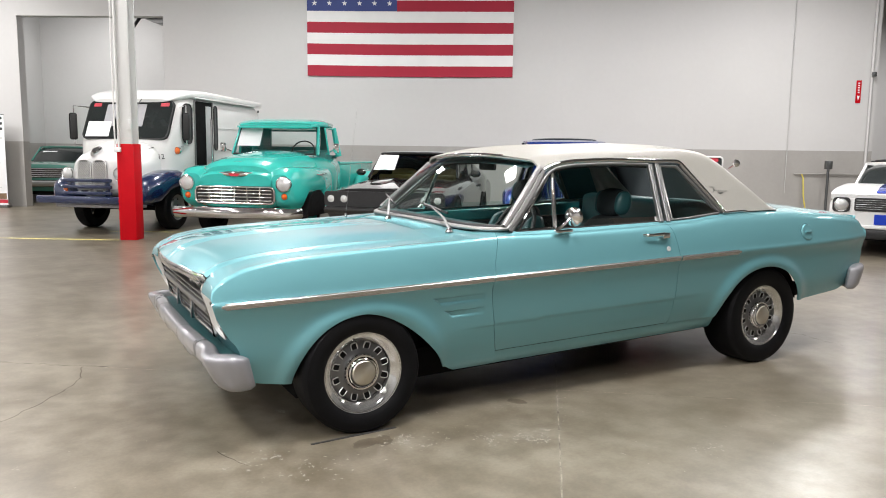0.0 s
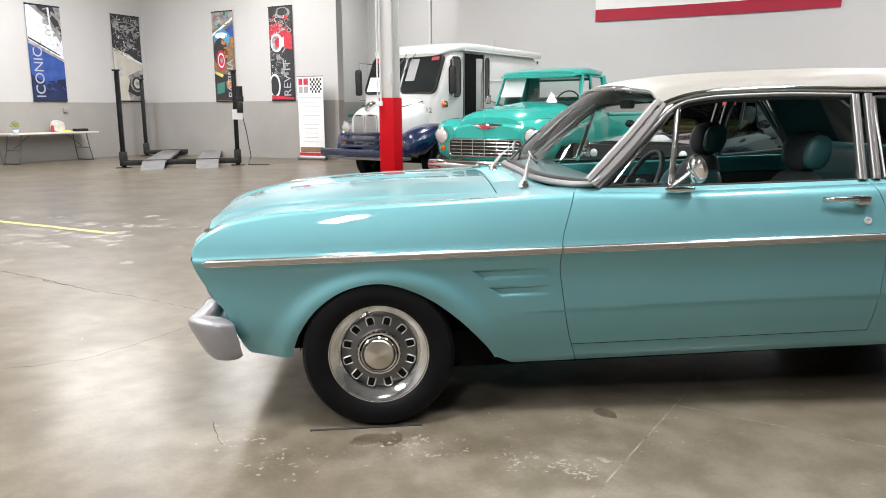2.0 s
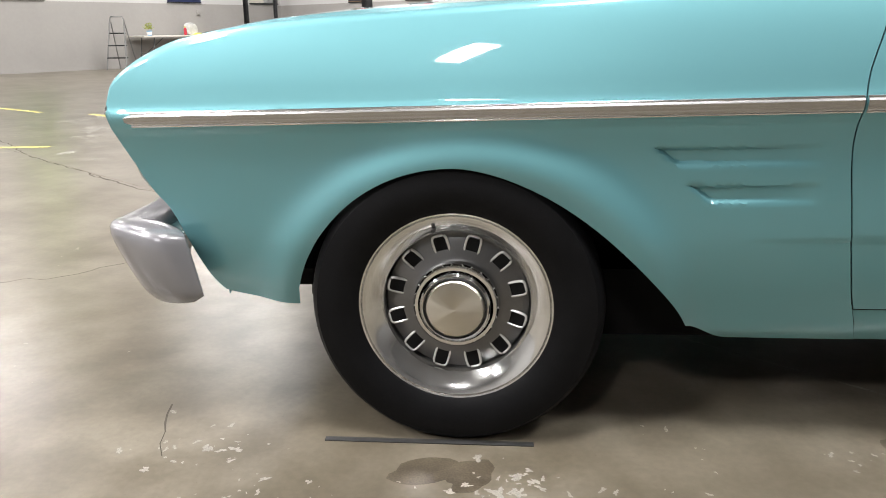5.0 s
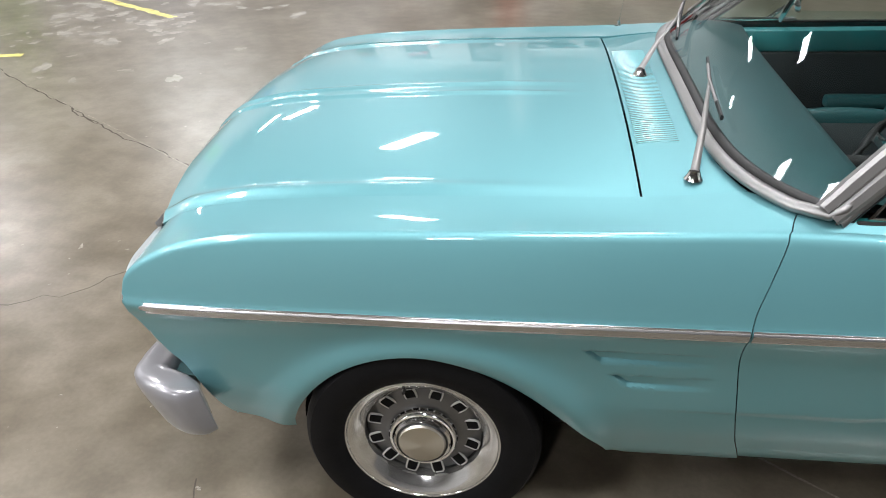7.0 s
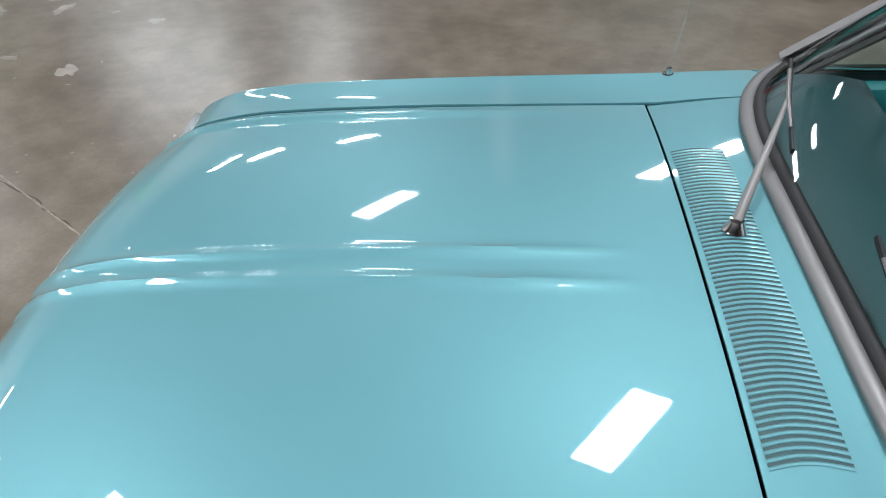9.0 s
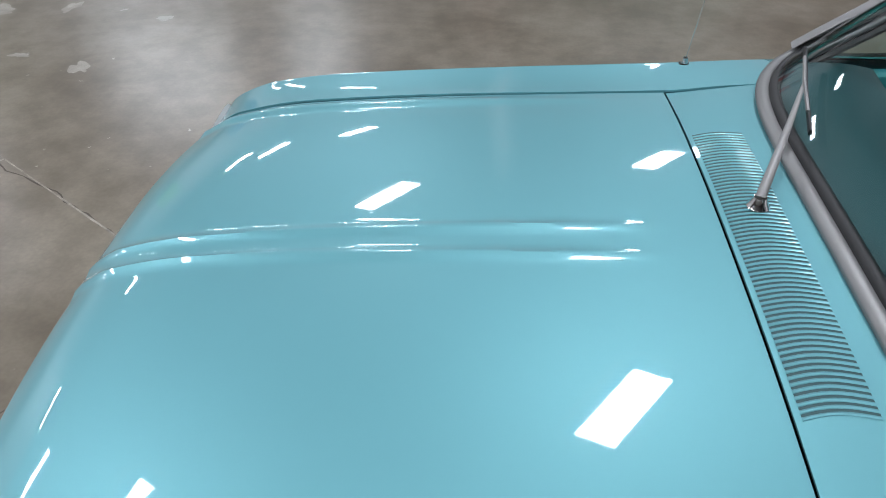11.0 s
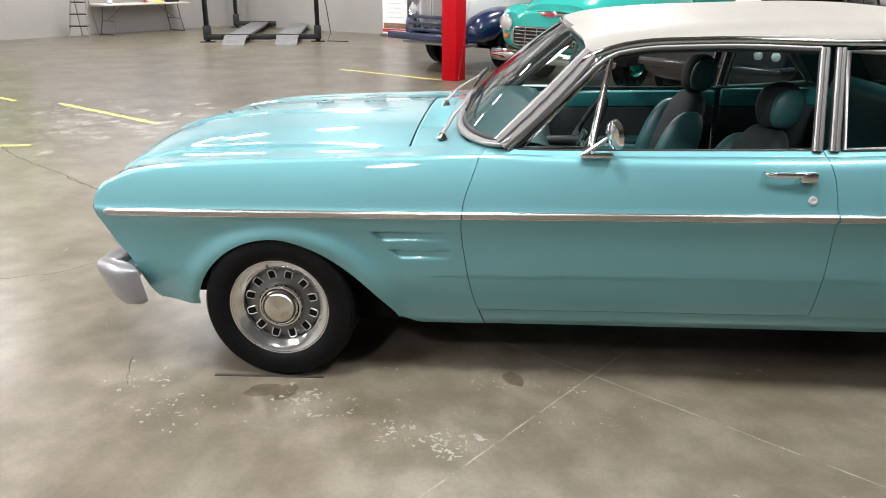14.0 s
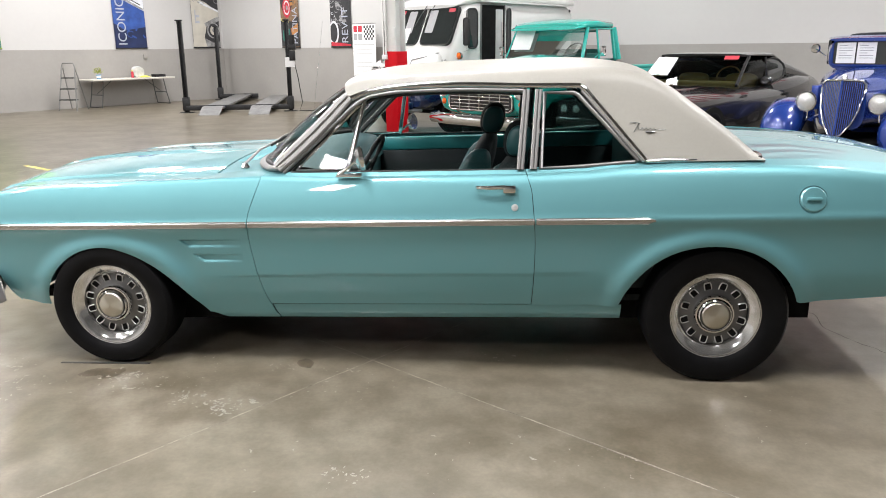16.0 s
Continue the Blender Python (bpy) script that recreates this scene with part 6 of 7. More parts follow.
flakes("coating_flakes", fl_rows, M_FLAKE, "pale flakes of worn coating on the concrete", "floor wear", 0.75)
flakes("pale_spot", [(-0.265, -0.385, 0.03, 3)], M_FLAKE, "single pale spot on the concrete", "floor wear")
scuffs = []
for k in range(120):
    scuffs.append((-3.7 + random.gauss(0, 0.8), 4.3 + random.gauss(0, 0.7), random.uniform(0.02, 0.11), 900 + k))
for k in range(60):
    scuffs.append((random.uniform(-6.5, -1.5), random.uniform(2.5, 11.0), random.uniform(0.01, 0.06), 1020 + k))
flakes("pale_scuffs", scuffs, M_SCUFF, "worn pale paint scuffs on the concrete", "floor wear", 0.5)
flakes("oil_stain", [(-0.044, -0.989, 0.075, 2), (0.04, -0.985, 0.06, 6), (0.92, -0.81, 0.06, 5), (0.05, -1.01, 0.05, 8)], M_OIL, "dark oil stain on the concrete", "stain", 0.16)


def crack(pts, width, seed):
    """A thin wandering crack through the given floor points."""
    random.seed(seed)
    fine = []
    for (xa, ya), (xb, yb) in zip(pts, pts[1:]):
        n = max(3, int(math.hypot(xb - xa, yb - ya) / 0.05))
        fine += [(xa + (xb - xa) * k / n + random.gauss(0, 0.008), ya + (yb - ya) * k / n + random.gauss(0, 0.008)) for k in range(n)]
    vs, fs = [], []
    for k, (x, y) in enumerate(fine):
        x1, y1 = fine[min(k + 1, len(fine) - 1)]
        x0, y0 = fine[max(k - 1, 0)]
        d = math.hypot(x1 - x0, y1 - y0) or 1
        w = width * random.uniform(0.4, 1.3) / 2
        vs += [(x - (y1 - y0) / d * w, y + (x1 - x0) / d * w, 0.0011), (x + (y1 - y0) / d * w, y - (x1 - x0) / d * w, 0.0011)]
        if k:
            fs.append((2 * k - 2, 2 * k - 1, 2 * k + 1, 2 * k))
    ob = part("floor_crack", mesh_of(vs, fs, 0), M_CRACK, None, "thin dark crack in the concrete")
    return tagged(ob, "thin dark crack in the concrete", "floor crack", kind="structure")


crack([(-2.6, 2.0), (-2.03, 1.57), (-1.80, 1.46), (-1.28, 1.08), (-0.80, 0.75)], 0.008, 1)
crack([(-1.13, 0.95), (-1.13, 0.70), (-1.26, 0.42), (-1.41, 0.20), (-1.56, 0.06), (-1.73, -0.01), (-2.0, -0.1)], 0.005, 2)
crack([(-3.43, 2.62), (-2.77, 2.15), (-2.26, 1.77)], 0.008, 3)
crack([(-0.59, -1.0), (-0.66, -0.86), (-0.67, -0.74)], 0.004, 4)
crack([(3.52, 0.23), (3.59, 0.09), (3.58, -0.17), (3.75, -0.5), (3.7, -0.9)], 0.005, 5)
crack([(-4.5, 3.6), (-3.9, 3.1), (-3.43, 2.62)], 0.007, 6)

# ---- the parked vehicles; each stands with its front axle at its origin and faces its own -y ----
def road_wheel(parent, x, y, r, w, rim, hub=None, side=1):
    """A tyre with a turned rim and hub; side: +1 outer face at +x."""
    t = part("wheel", lathe([(rim * 0.98, -w * 0.5), (rim * 0.80, -w * 0.30), (rim * 0.62, -w * 0.26), (rim * 0.55, -w * 0.38), (rim * 0.40, -w * 0.42), (rim * 0.16, -w * 0.46), (0.0, -w * 0.46)], 32, "x"), hub or M_ALU, parent)
    t.matrix_basis = pose(x, y, r, 0, 0, 180 if side > 0 else 0)
    part("tyre", lathe([(rim * 0.96, -w * 0.46), (rim * 1.06, -w * 0.52), ((r + rim) / 2, -w * 0.55), (r * 0.94, -w * 0.48), (r, -w * 0.36), (r, w * 0.36), (r * 0.94, w * 0.48), (rim, w * 0.5)], 40, "x"), M_RUBBER, t)
    for k in range(6):
        a = 2 * math.pi * k / 6
        # flat near-black disc on the rim stands for the shade in a hole
        part("rim_slot_shade", lathe([(0.0, -w * 0.30), (rim * 0.09, -w * 0.295)], 10, "x"), M_UNDERSHADE, t, "", Matrix.Translation((0, rim * 0.68 * math.cos(a), rim * 0.68 * math.sin(a))))
    return t


def lamp(parent, x, y, z, r, ringm=None, name="headlight"):
    h = part(name, lathe([(0.0, -0.035), (r * 0.5, -0.03), (r * 0.85, -0.012), (r, 0.0)], 24), M_LENS if name == "headlight" else M_AMBER, parent)
    h.location = (x, y, z)
    part("lamp_ring", lathe([(r * 0.98, -0.004), (r * 1.06, -0.012), (r * 1.16, -0.004), (r * 1.18, 0.03)], 24), ringm or M_CHROME, h)
    return h


def quad(a, b, c, d, n=6):
    a, b, c, d = Vector(a), Vector(b), Vector(c), Vector(d)
    return grid(lambda u, v: (a * (1 - u) + b * u) * (1 - v) + (d * (1 - u) + c * u) * v, n, n)


def rounded(x0, z0, x1, z1, r, n=5):
    pts = []
    for cx, cz, a0 in ((x1 - r, z1 - r, 0), (x0 + r, z1 - r, 90), (x0 + r, z0 + r, 180), (x1 - r, z0 + r, 270)):
        pts += [(cx + r * math.cos(radians(a0 + 90 * k / n)), cz + r * math.sin(radians(a0 + 90 * k / n))) for k in range(n + 1)]
    return pts


M_DKGLASS = mat("dark_window", (0.02, 0.024, 0.024), 0.05, coat=0.5, vary=0.2, scale=3)
M_GRILLE = mat("grille_black", (0.01, 0.01, 0.011), 0.5, vary=0.2, scale=30)
M_INWHITE = mat("van_inside", (0.45, 0.45, 0.45), 0.6, vary=0.15, scale=3)
M_GREENIN = mat("pickup_inside", (0.02, 0.12, 0.11), 0.5, vary=0.1, scale=4)

# the white step van
van = thing("delivery_van", "white old step van with navy fenders and bumper", "van", pose(0.215, 9.90, 0, 0, 0, -40))
part("body", loft([(-0.16, 0, 0.74, 0.62, 1.50, 5), (-0.06, 0, 0.86, 0.60, 1.70, 5), (0.16, 0, 0.91, 0.56, 2.17, 5), (0.26, 0, 0.93, 0.55, 2.30, 5), (0.60, 0, 0.95, 0.55, 2.36, 6), (3.05, 0, 0.95, 0.55, 2.33, 6), (3.18, 0, 0.92, 0.58, 2.28, 6)], 64), M_WHITEP, van)
part("hood", loft([(-1.00, 0, 0.30, 0.66, 1.16, 3.2), (-0.95, 0, 0.38, 0.60, 1.24, 3.0), (-0.80, 0, 0.46, 0.56, 1.30, 3.0), (-0.50, 0, 0.56, 0.52, 1.37, 3.0), (-0.06, 0, 0.72, 0.5, 1.49, 3.4)], 48), M_WHITEP, van)
part("hood_seam", tube([(0.47, -0.80, 0.98), (0.44, -0.78, 1.16), (0.40, -0.66, 1.27), (0.48, -0.30, 1.34), (0.58, -0.10, 1.40)], 0.006, 6), M_GRILLE, van)
part("roof_cap", loft([(0.10, 0, 0.70, 2.14, 2.20, 3), (0.20, 0, 0.84, 2.15, 2.31, 3.4), (0.50, 0, 0.93, 2.2, 2.385, 4), (0.90, 0, 0.955, 2.22, 2.40, 5), (3.18, 0, 0.955, 2.22, 2.36, 5)], 40), M_WHITEP, van)


def raked(pts, out, depth):
    """A plate on the van's leaning front, from outline points x and height."""
    vs, n = [], len(pts)
    for o in (out, out - depth):
        vs += [(x, -0.155 + 0.47 * (z - 1.5) - o, z + 0.3 * o) for x, z in pts]
    return mesh_of(vs, [tuple(range(n))[::-1], tuple(range(n, 2 * n))] + [(k, (k + 1) % n, (k + 1) % n + n, k + n) for k in range(n)], 30)


for sx in (-1, 1):
    w0, w1 = (0.05, 0.78) if sx > 0 else (-0.78, -0.05)
    gk = part("windshield_seal", raked(rounded(w0 - 0.02, 1.51, w1 + 0.02, 2.17, 0.10), 0.022, 0.05), M_BLACK, van)
    pn = part("windshield_pane", raked(rounded(w0, 1.53, w1, 2.15, 0.09), 0.028, 0.02), M_DKGLASS, van, "dark windshield pane")
    part("sticker", raked(rounded((0.56 if sx > 0 else -0.70), 2.06, (0.72 if sx > 0 else -0.56), 2.12, 0.01), 0.034, 0.005), M_PRRED, pn)
    # pale plate in front of the opaque pane; daylight put into its colour
    part("view_through", raked(rounded((0.10 if sx > 0 else -0.44), 1.72, (0.30 if sx > 0 else -0.24), 2.10, 0.02), 0.031, 0.003), M_GREYINK, pn, "pale plate on the pane, painted as daylight seen through")
    part("wiper", tube([(0.10 * sx + 0.1, 0.10, 2.20), (0.10 * sx + 0.02, 0.00, 2.02), (0.10 * sx - 0.07, -0.07, 1.84)], 0.008, 6), M_STEELG, van)
    road_wheel(van, 0.76 * sx, 0.0, 0.375, 0.22, 0.22, M_ALU if sx > 0 else M_STEELG, sx)
    road_wheel(van, 0.78 * sx, 2.35, 0.375, 0.24, 0.22, M_WHITEP, sx)
    part("front_fender", loft([(-0.86, 0.68 * sx, 0.14, 0.50, 0.72, 2.4), (-0.78, 0.70 * sx, 0.20, 0.46, 0.86, 2.4), (-0.55, 0.72 * sx, 0.23, 0.44, 0.96, 2.4), (-0.32, 0.74 * sx, 0.24, 0.62, 1.01, 2.4), (0.0, 0.75 * sx, 0.24, 0.72, 1.02, 2.4), (0.32, 0.76 * sx, 0.23, 0.60, 0.94, 2.4), (0.48, 0.78 * sx, 0.20, 0.46, 0.78, 2.4), (0.60, 0.82 * sx, 0.10, 0.46, 0.60, 2.4)], 32), M_NAVY, van, "navy rounded front fender")
    lamp(van, 0.46 * sx, -1.0, 0.95, 0.092)
    lamp(van, 0.50 * sx, -0.98, 0.72, 0.05, name="marker_light")
    ar = part("door_mirror", tube([(0.86 * sx, 0.16, 2.06), (1.06 * sx, 0.02, 2.08), (1.06 * sx, 0.02, 1.42), (0.88 * sx, 0.12, 1.40)], 0.012, 6), M_CHROME, van)
    part("mirror_glass", box(min(1.00 * sx, 1.13 * sx), -0.02, 1.50, max(1.00 * sx, 1.13 * sx), 0.02, 1.96, 0.04, 3), M_BLACK, ar)
for sx in (-1, 1):
    gp = part("grille_half", plate(rounded(min(0.02 * sx, 0.25 * sx), 0.66, max(0.02 * sx, 0.25 * sx), 1.17, 0.08), -1.03, -0.96), M_GRILLE, van)
    part("grille_rim", tube([(x, -1.03, z) for x, z in rounded(min(0.02 * sx, 0.25 * sx), 0.66, max(0.02 * sx, 0.25 * sx), 1.17, 0.08)], 0.010, 6, closed=True), M_WHITEP, gp)
    for k in range(-5, 12):
        for d in (-1, 1):
            za, zb = 0.68 + 0.042 * k, 0.68 + 0.042 * k + 0.23
            p, q = (0.03 * sx, za), (0.24 * sx, zb)
            if d < 0:
                p, q = (0.03 * sx, zb), (0.24 * sx, za)
            def cut(a, c, z):
                t = (z - a[1]) / (c[1] - a[1])
                return (a[0] + (c[0] - a[0]) * t, z)
            lo, hi = (p, q) if p[1] < q[1] else (q, p)
            if hi[1] < 0.72 or lo[1] > 1.12:
                continue
            lo = cut(lo, hi, 0.69) if lo[1] < 0.69 else lo
            hi = cut(lo, hi, 1.14) if hi[1] > 1.14 else hi
            part("grille_mesh", tube([(lo[0], -1.034, lo[1]), (hi[0], -1.034, hi[1])], 0.0065, 5), M_SILVER, gp)
part("ornament", loft([(-1.00, 0.0, 0.03, 1.22, 1.30, 2), (-0.93, 0, 0.06, 1.23, 1.36, 2), (-0.82, 0, 0.05, 1.26, 1.39, 2), (-0.74, 0, 0.01, 1.30, 1.36, 2)], 16), M_CHROME, van)
part("bumper", box(-0.90, -1.20, 0.48, 0.90, -1.10, 0.60, 0.02), M_NAVY, van, "navy steel bumper beam")
part("step_plate", box(-0.60, -1.12, 0.42, 0.80, -0.80, 0.47, 0.01), M_BUMPER, van)
for z in (0.62, 0.72, 0.82):
    part("guard_bar", box(-0.46, -1.14, z, 0.40, -1.09, z + 0.055, 0.012), M_NAVY, van)
for x in (-0.36, 0.30):
    part("guard_upright", box(x - 0.03, -1.10, 0.56, x + 0.03, -1.05, 0.88, 0.008), M_NAVY, van)
part("axle", tube([(-0.8, 0.0, 0.36), (0.8, 0.0, 0.36)], 0.05, 10), M_UNDERSHADE, van)
part("chassis", box(-0.6, -0.9, 0.40, 0.6, 3.1, 0.56), M_UNDERSHADE, van)
# the open doorway on its side, and the panes round it
# flush near-black plate on the closed body stands for the unlit inside
part("doorway", plate([(0.48, 0.60), (1.09, 0.60), (1.09, 2.19), (0.48, 2.19)], 0.94, 0.958, "x"), M_UNDERSHADE, van, "dark plate painted as the shaded open doorway")
part("doorway_frame", tube([(0.958, 0.48, 0.6), (0.958, 0.48, 2.20), (0.958, 1.10, 2.20), (0.958, 1.10, 0.6)], 0.016, 8), M_ALU, van)
part("door_inside", plate([(0.86, 0.62), (1.05, 0.62), (1.05, 2.12), (0.86, 2.12)], 0.958, 0.964, "x"), M_INWHITE, van)
part("grab_rail", tube([(0.985, 1.02, 1.0), (0.985, 1.00, 1.9)], 0.012, 6), M_CHROME, van)
part("side_window", plate(rounded(0.14, 1.46, 0.40, 2.12, 0.09), 0.915, 0.945, "x"), M_DKGLASS, van)
part("window_rim", tube([(0.945, y, z) for y, z in rounded(0.14, 1.46, 0.40, 2.12, 0.09)], 0.014, 6, closed=True), M_BLACK, van)
part("slim_window", plate(rounded(1.16, 1.35, 1.27, 2.14, 0.05), 0.945, 0.962, "x"), M_DKGLASS, van)
part("slim_rim", tube([(0.962, y, z) for y, z in rounded(1.16, 1.35, 1.27, 2.14, 0.05)], 0.012, 6, closed=True), M_BLACK, van)
for z in (0.95, 1.35, 1.75):
    part("body_bead", tube([(0.953, 1.32, z), (0.953, 3.02, z)], 0.008, 6), M_WHITEP, van)
lamp(van, 0.90, -0.02, 1.33, 0.055, name="marker_light")
num = part("fleet_number", text_mesh("12", 0.12, 0.002), M_BLACKM, van, "small black fleet number")
num.matrix_basis = pose(0.66, -0.235, 1.19, 78, 0, 40)
part("notice", raked(rounded(-0.72, 1.545, -0.28, 1.80, 0.005), 0.040, 0.004), M_PAPER, van, "white paper notice")
part("roof_gutter", tube([(0.955, 0.5, 2.245), (0.962, 3.14, 2.23)], 0.014, 6), M_WHITEP, van)
part("rear_lamp", box(0.945, 3.02, 2.12, 0.965, 3.06, 2.17, 0.004), M_BLACKM, van)

# the turquoise pickup
pk = thing("pickup_truck", "turquoise fifties pickup with chrome grille and bumper", "pickup", pose(1.90, 7.94, 0, 0, 0, -40) @ Matrix.Scale(1.02, 4))
part("hood", loft([(-0.72, 0, 0.50, 0.86, 1.10, 2.6), (-0.64, 0, 0.60, 0.80, 1.17, 2.6), (-0.40, 0, 0.64, 0.75, 1.23, 2.6), (0.0, 0, 0.68, 0.7, 1.28, 2.8), (0.55, 0, 0.74, 0.66, 1.32, 3)], 40), M_TURQ, pk)
part("hood_peak", loft([(-0.66, 0, 0.20, 1.02, 1.16, 2.2), (-0.3, 0, 0.28, 1.08, 1.25, 2.2), (0.4, 0, 0.40, 1.1, 1.325, 2.4)], 28), M_TURQ, pk)
for sx in (-1, 1):
    part("front_fender", loft([(-0.80, 0.70 * sx, 0.16, 0.62, 0.98, 2.6), (-0.72, 0.70 * sx, 0.23, 0.52, 1.06, 2.8), (-0.50, 0.72 * sx, 0.25, 0.44, 1.09, 2.8), (-0.34, 0.74 * sx, 0.24, 0.62, 1.09, 2.8), (0.30, 0.74 * sx, 0.24, 0.66, 1.08, 2.8), (0.40, 0.72 * sx, 0.24, 0.40, 1.08, 3), (0.80, 0.68 * sx, 0.24, 0.38, 1.06, 3.4)], 32), M_TURQ, pk)
    hl = lamp(pk, 0.76 * sx, -0.84, 0.84, 0.10)
    lamp(pk, 0.76 * sx, -0.80, 0.66, 0.042, name="marker_light")
    road_wheel(pk, 0.78 * sx, 0.0, 0.36, 0.2, 0.2, M_TURQ, sx)
    road_wheel(pk, 0.78 * sx, 2.9, 0.36, 0.2, 0.2, M_TURQ, sx)
    # near-black plate fills the wheel opening, its shade put into the colour
    part("arch_shade", plate([(0.02 + 0.43 * math.cos(math.pi * k / 14), 0.34 + 0.40 * math.sin(math.pi * k / 14)) for k in range(15)], sx * 0.80, sx * 0.955, "x"), M_UNDERSHADE, pk)
    part("side_spear", tube([(0.972 * sx, -0.05, 0.97), (0.98 * sx, 0.12, 0.96), (0.972 * sx, 0.42, 0.985)], [0.006, 0.016, 0.008], 8), M_CHROME, pk)
    part("rear_fender", loft([(2.30, 0.84 * sx, 0.06, 0.5, 0.7, 2.4), (2.45, 0.86 * sx, 0.12, 0.42, 0.88, 2.6), (2.9, 0.87 * sx, 0.14, 0.40, 1.0, 2.6), (3.3, 0.86 * sx, 0.12, 0.42, 0.9, 2.6), (3.5, 0.84 * sx, 0.05, 0.5, 0.7, 2.4)], 26), M_TURQ, pk)
    part("bed_side", box(min(0.68 * sx, 0.75 * sx), 1.66, 0.62, max(0.68 * sx, 0.75 * sx), 3.65, 1.10, 0.02), M_TURQ, pk)
    part("bed_rail", tube([(0.73 * sx, 1.66, 1.12), (0.73 * sx, 3.65, 1.12)], 0.035, 10), M_TURQ, pk)
    mrk = part("door_mirror", tube([(0.80 * sx, 0.85, 1.28), (0.98 * sx, 0.78, 1.36)], 0.01, 6), M_CHROME, pk)
    part("mirror_glass", box(min(0.95 * sx, 1.05 * sx), 0.76, 1.30, max(0.95 * sx, 1.05 * sx), 0.80, 1.45, 0.02), M_CHROME, mrk)
part("nose_panel", loft([(-0.80, 0, 0.58, 0.50, 0.98, 4), (-0.74, 0, 0.64, 0.46, 1.02, 4), (-0.4, 0, 0.66, 0.45, 1.02, 4)], 36), M_TURQ, pk)
gr = part("grille", plate(rounded(-0.62, 0.55, 0.62, 0.79, 0.07), -0.825, -0.78), M_GRILLE, pk)
part("grille_frame", tube([(x, -0.835, z) for x, z in rounded(-0.62, 0.55, 0.62, 0.79, 0.07)], 0.016, 8, closed=True), M_CHROME, gr)
for k in range(4):
    part("grille_bar", tube([(-0.58, -0.84, 0.595 + 0.05 * k), (0.58, -0.84, 0.595 + 0.05 * k)], 0.011, 8), M_CHROME, gr)
for k in range(5):
    part("grille_post", tube([(-0.40 + 0.20 * k, -0.845, 0.56), (-0.40 + 0.20 * k, -0.845, 0.785)], 0.008, 8), M_CHROME, gr)
bd = part("badge", tube([(-0.30, -0.76, 0.985), (-0.10, -0.80, 0.975), (0.10, -0.80, 0.975), (0.30, -0.76, 0.985)], [0.008, 0.03, 0.03, 0.008], 10, flat=1.4), M_CHROME, pk, "chrome winged badge")
part("badge_field", plate([(-0.09, 0.985), (0.09, 0.985), (0.05, 0.945), (-0.05, 0.945)], -0.845, -0.82), M_PRRED, bd)
part("bumper", tube([(-0.98, -0.74, 0.42), (-0.90, -0.92, 0.42), (-0.5, -0.98, 0.42), (0.0, -1.0, 0.42), (0.5, -0.98, 0.42), (0.90, -0.92, 0.42), (0.98, -0.74, 0.42)], 0.055, 12, flat=1.5), M_CHROME, pk, "curved chrome bumper")
part("cab_lower", loft([(0.55, 0, 0.78, 0.42, 1.26, 4), (0.80, 0, 0.82, 0.40, 1.28, 4.4), (1.50, 0, 0.82, 0.40, 1.26, 4.4), (1.60, 0, 0.79, 0.44, 1.24, 4)], 40), M_TURQ, pk)
part("cab_roof", loft([(0.66, 0, 0.62, 1.70, 1.78, 3), (0.76, 0, 0.70, 1.68, 1.82, 3), (1.05, 0, 0.73, 1.67, 1.86, 3.2), (1.46, 0, 0.71, 1.68, 1.84, 3), (1.58, 0, 0.60, 1.69, 1.76, 3)], 36), M_TURQ, pk)
part("visor", loft([(0.58, 0, 0.64, 1.685, 1.72, 3), (0.74, 0, 0.72, 1.70, 1.76, 3)], 28), M_TURQ, pk)
for sx in (-1, 1):
    part("front_post", tube([(0.74 * sx, 0.62, 1.26), (0.68 * sx, 0.82, 1.72)], 0.03, 8), M_TURQ, pk)
    part("rear_post", tube([(0.78 * sx, 1.52, 1.24), (0.70 * sx, 1.46, 1.72)], 0.06, 8), M_TURQ, pk)
    part("door_frame", tube([(0.80 * sx, 0.98, 1.26), (0.735 * sx, 0.98, 1.70), (0.735 * sx, 1.38, 1.70), (0.80 * sx, 1.42, 1.26)], 0.02, 8), M_TURQ, pk)
    sg = part("side_glass", quad((0.79 * sx, 0.98, 1.26), (0.79 * sx, 1.42, 1.26), (0.73 * sx, 1.40, 1.70), (0.73 * sx, 0.98, 1.70)), M_GLASS, pk)
    sg.visible_shadow = False
wg = part("windshield", quad((-0.72, 0.60, 1.27), (0.72, 0.60, 1.27), (0.66, 0.80, 1.71), (-0.66, 0.80, 1.71), 8), M_GLASS, pk, "wide clear windshield")
part("windshield_edge", tube([(-0.72, 0.60, 1.27), (0.72, 0.60, 1.27), (0.66, 0.80, 1.71), (-0.66, 0.80, 1.71)], 0.016, 8, closed=True), M_BLACK, wg)
part("cab_back", boxes([(-0.74, 1.50, 1.2, 0.74, 1.54, 1.40), (-0.72, 1.50, 1.66, 0.72, 1.54, 1.72), (-0.74, 1.50, 1.40, -0.46, 1.54, 1.66), (0.46, 1.50, 1.40, 0.74, 1.54, 1.66)]), M_GREENIN, pk)
part("cab_seat", box(-0.70, 1.20, 0.9, 0.70, 1.47, 1.34, 0.05, 3), M_GREENIN, pk)
part("steering_wheel", tube([(0.35 + 0.2 * math.cos(2 * math.pi * q / 24), 0.98 + 0.06 * math.sin(2 * math.pi * q / 24), 1.32 + 0.17 * math.sin(2 * math.pi * q / 24)) for q in range(24)], 0.012, 6, closed=True), M_BLACK, pk)
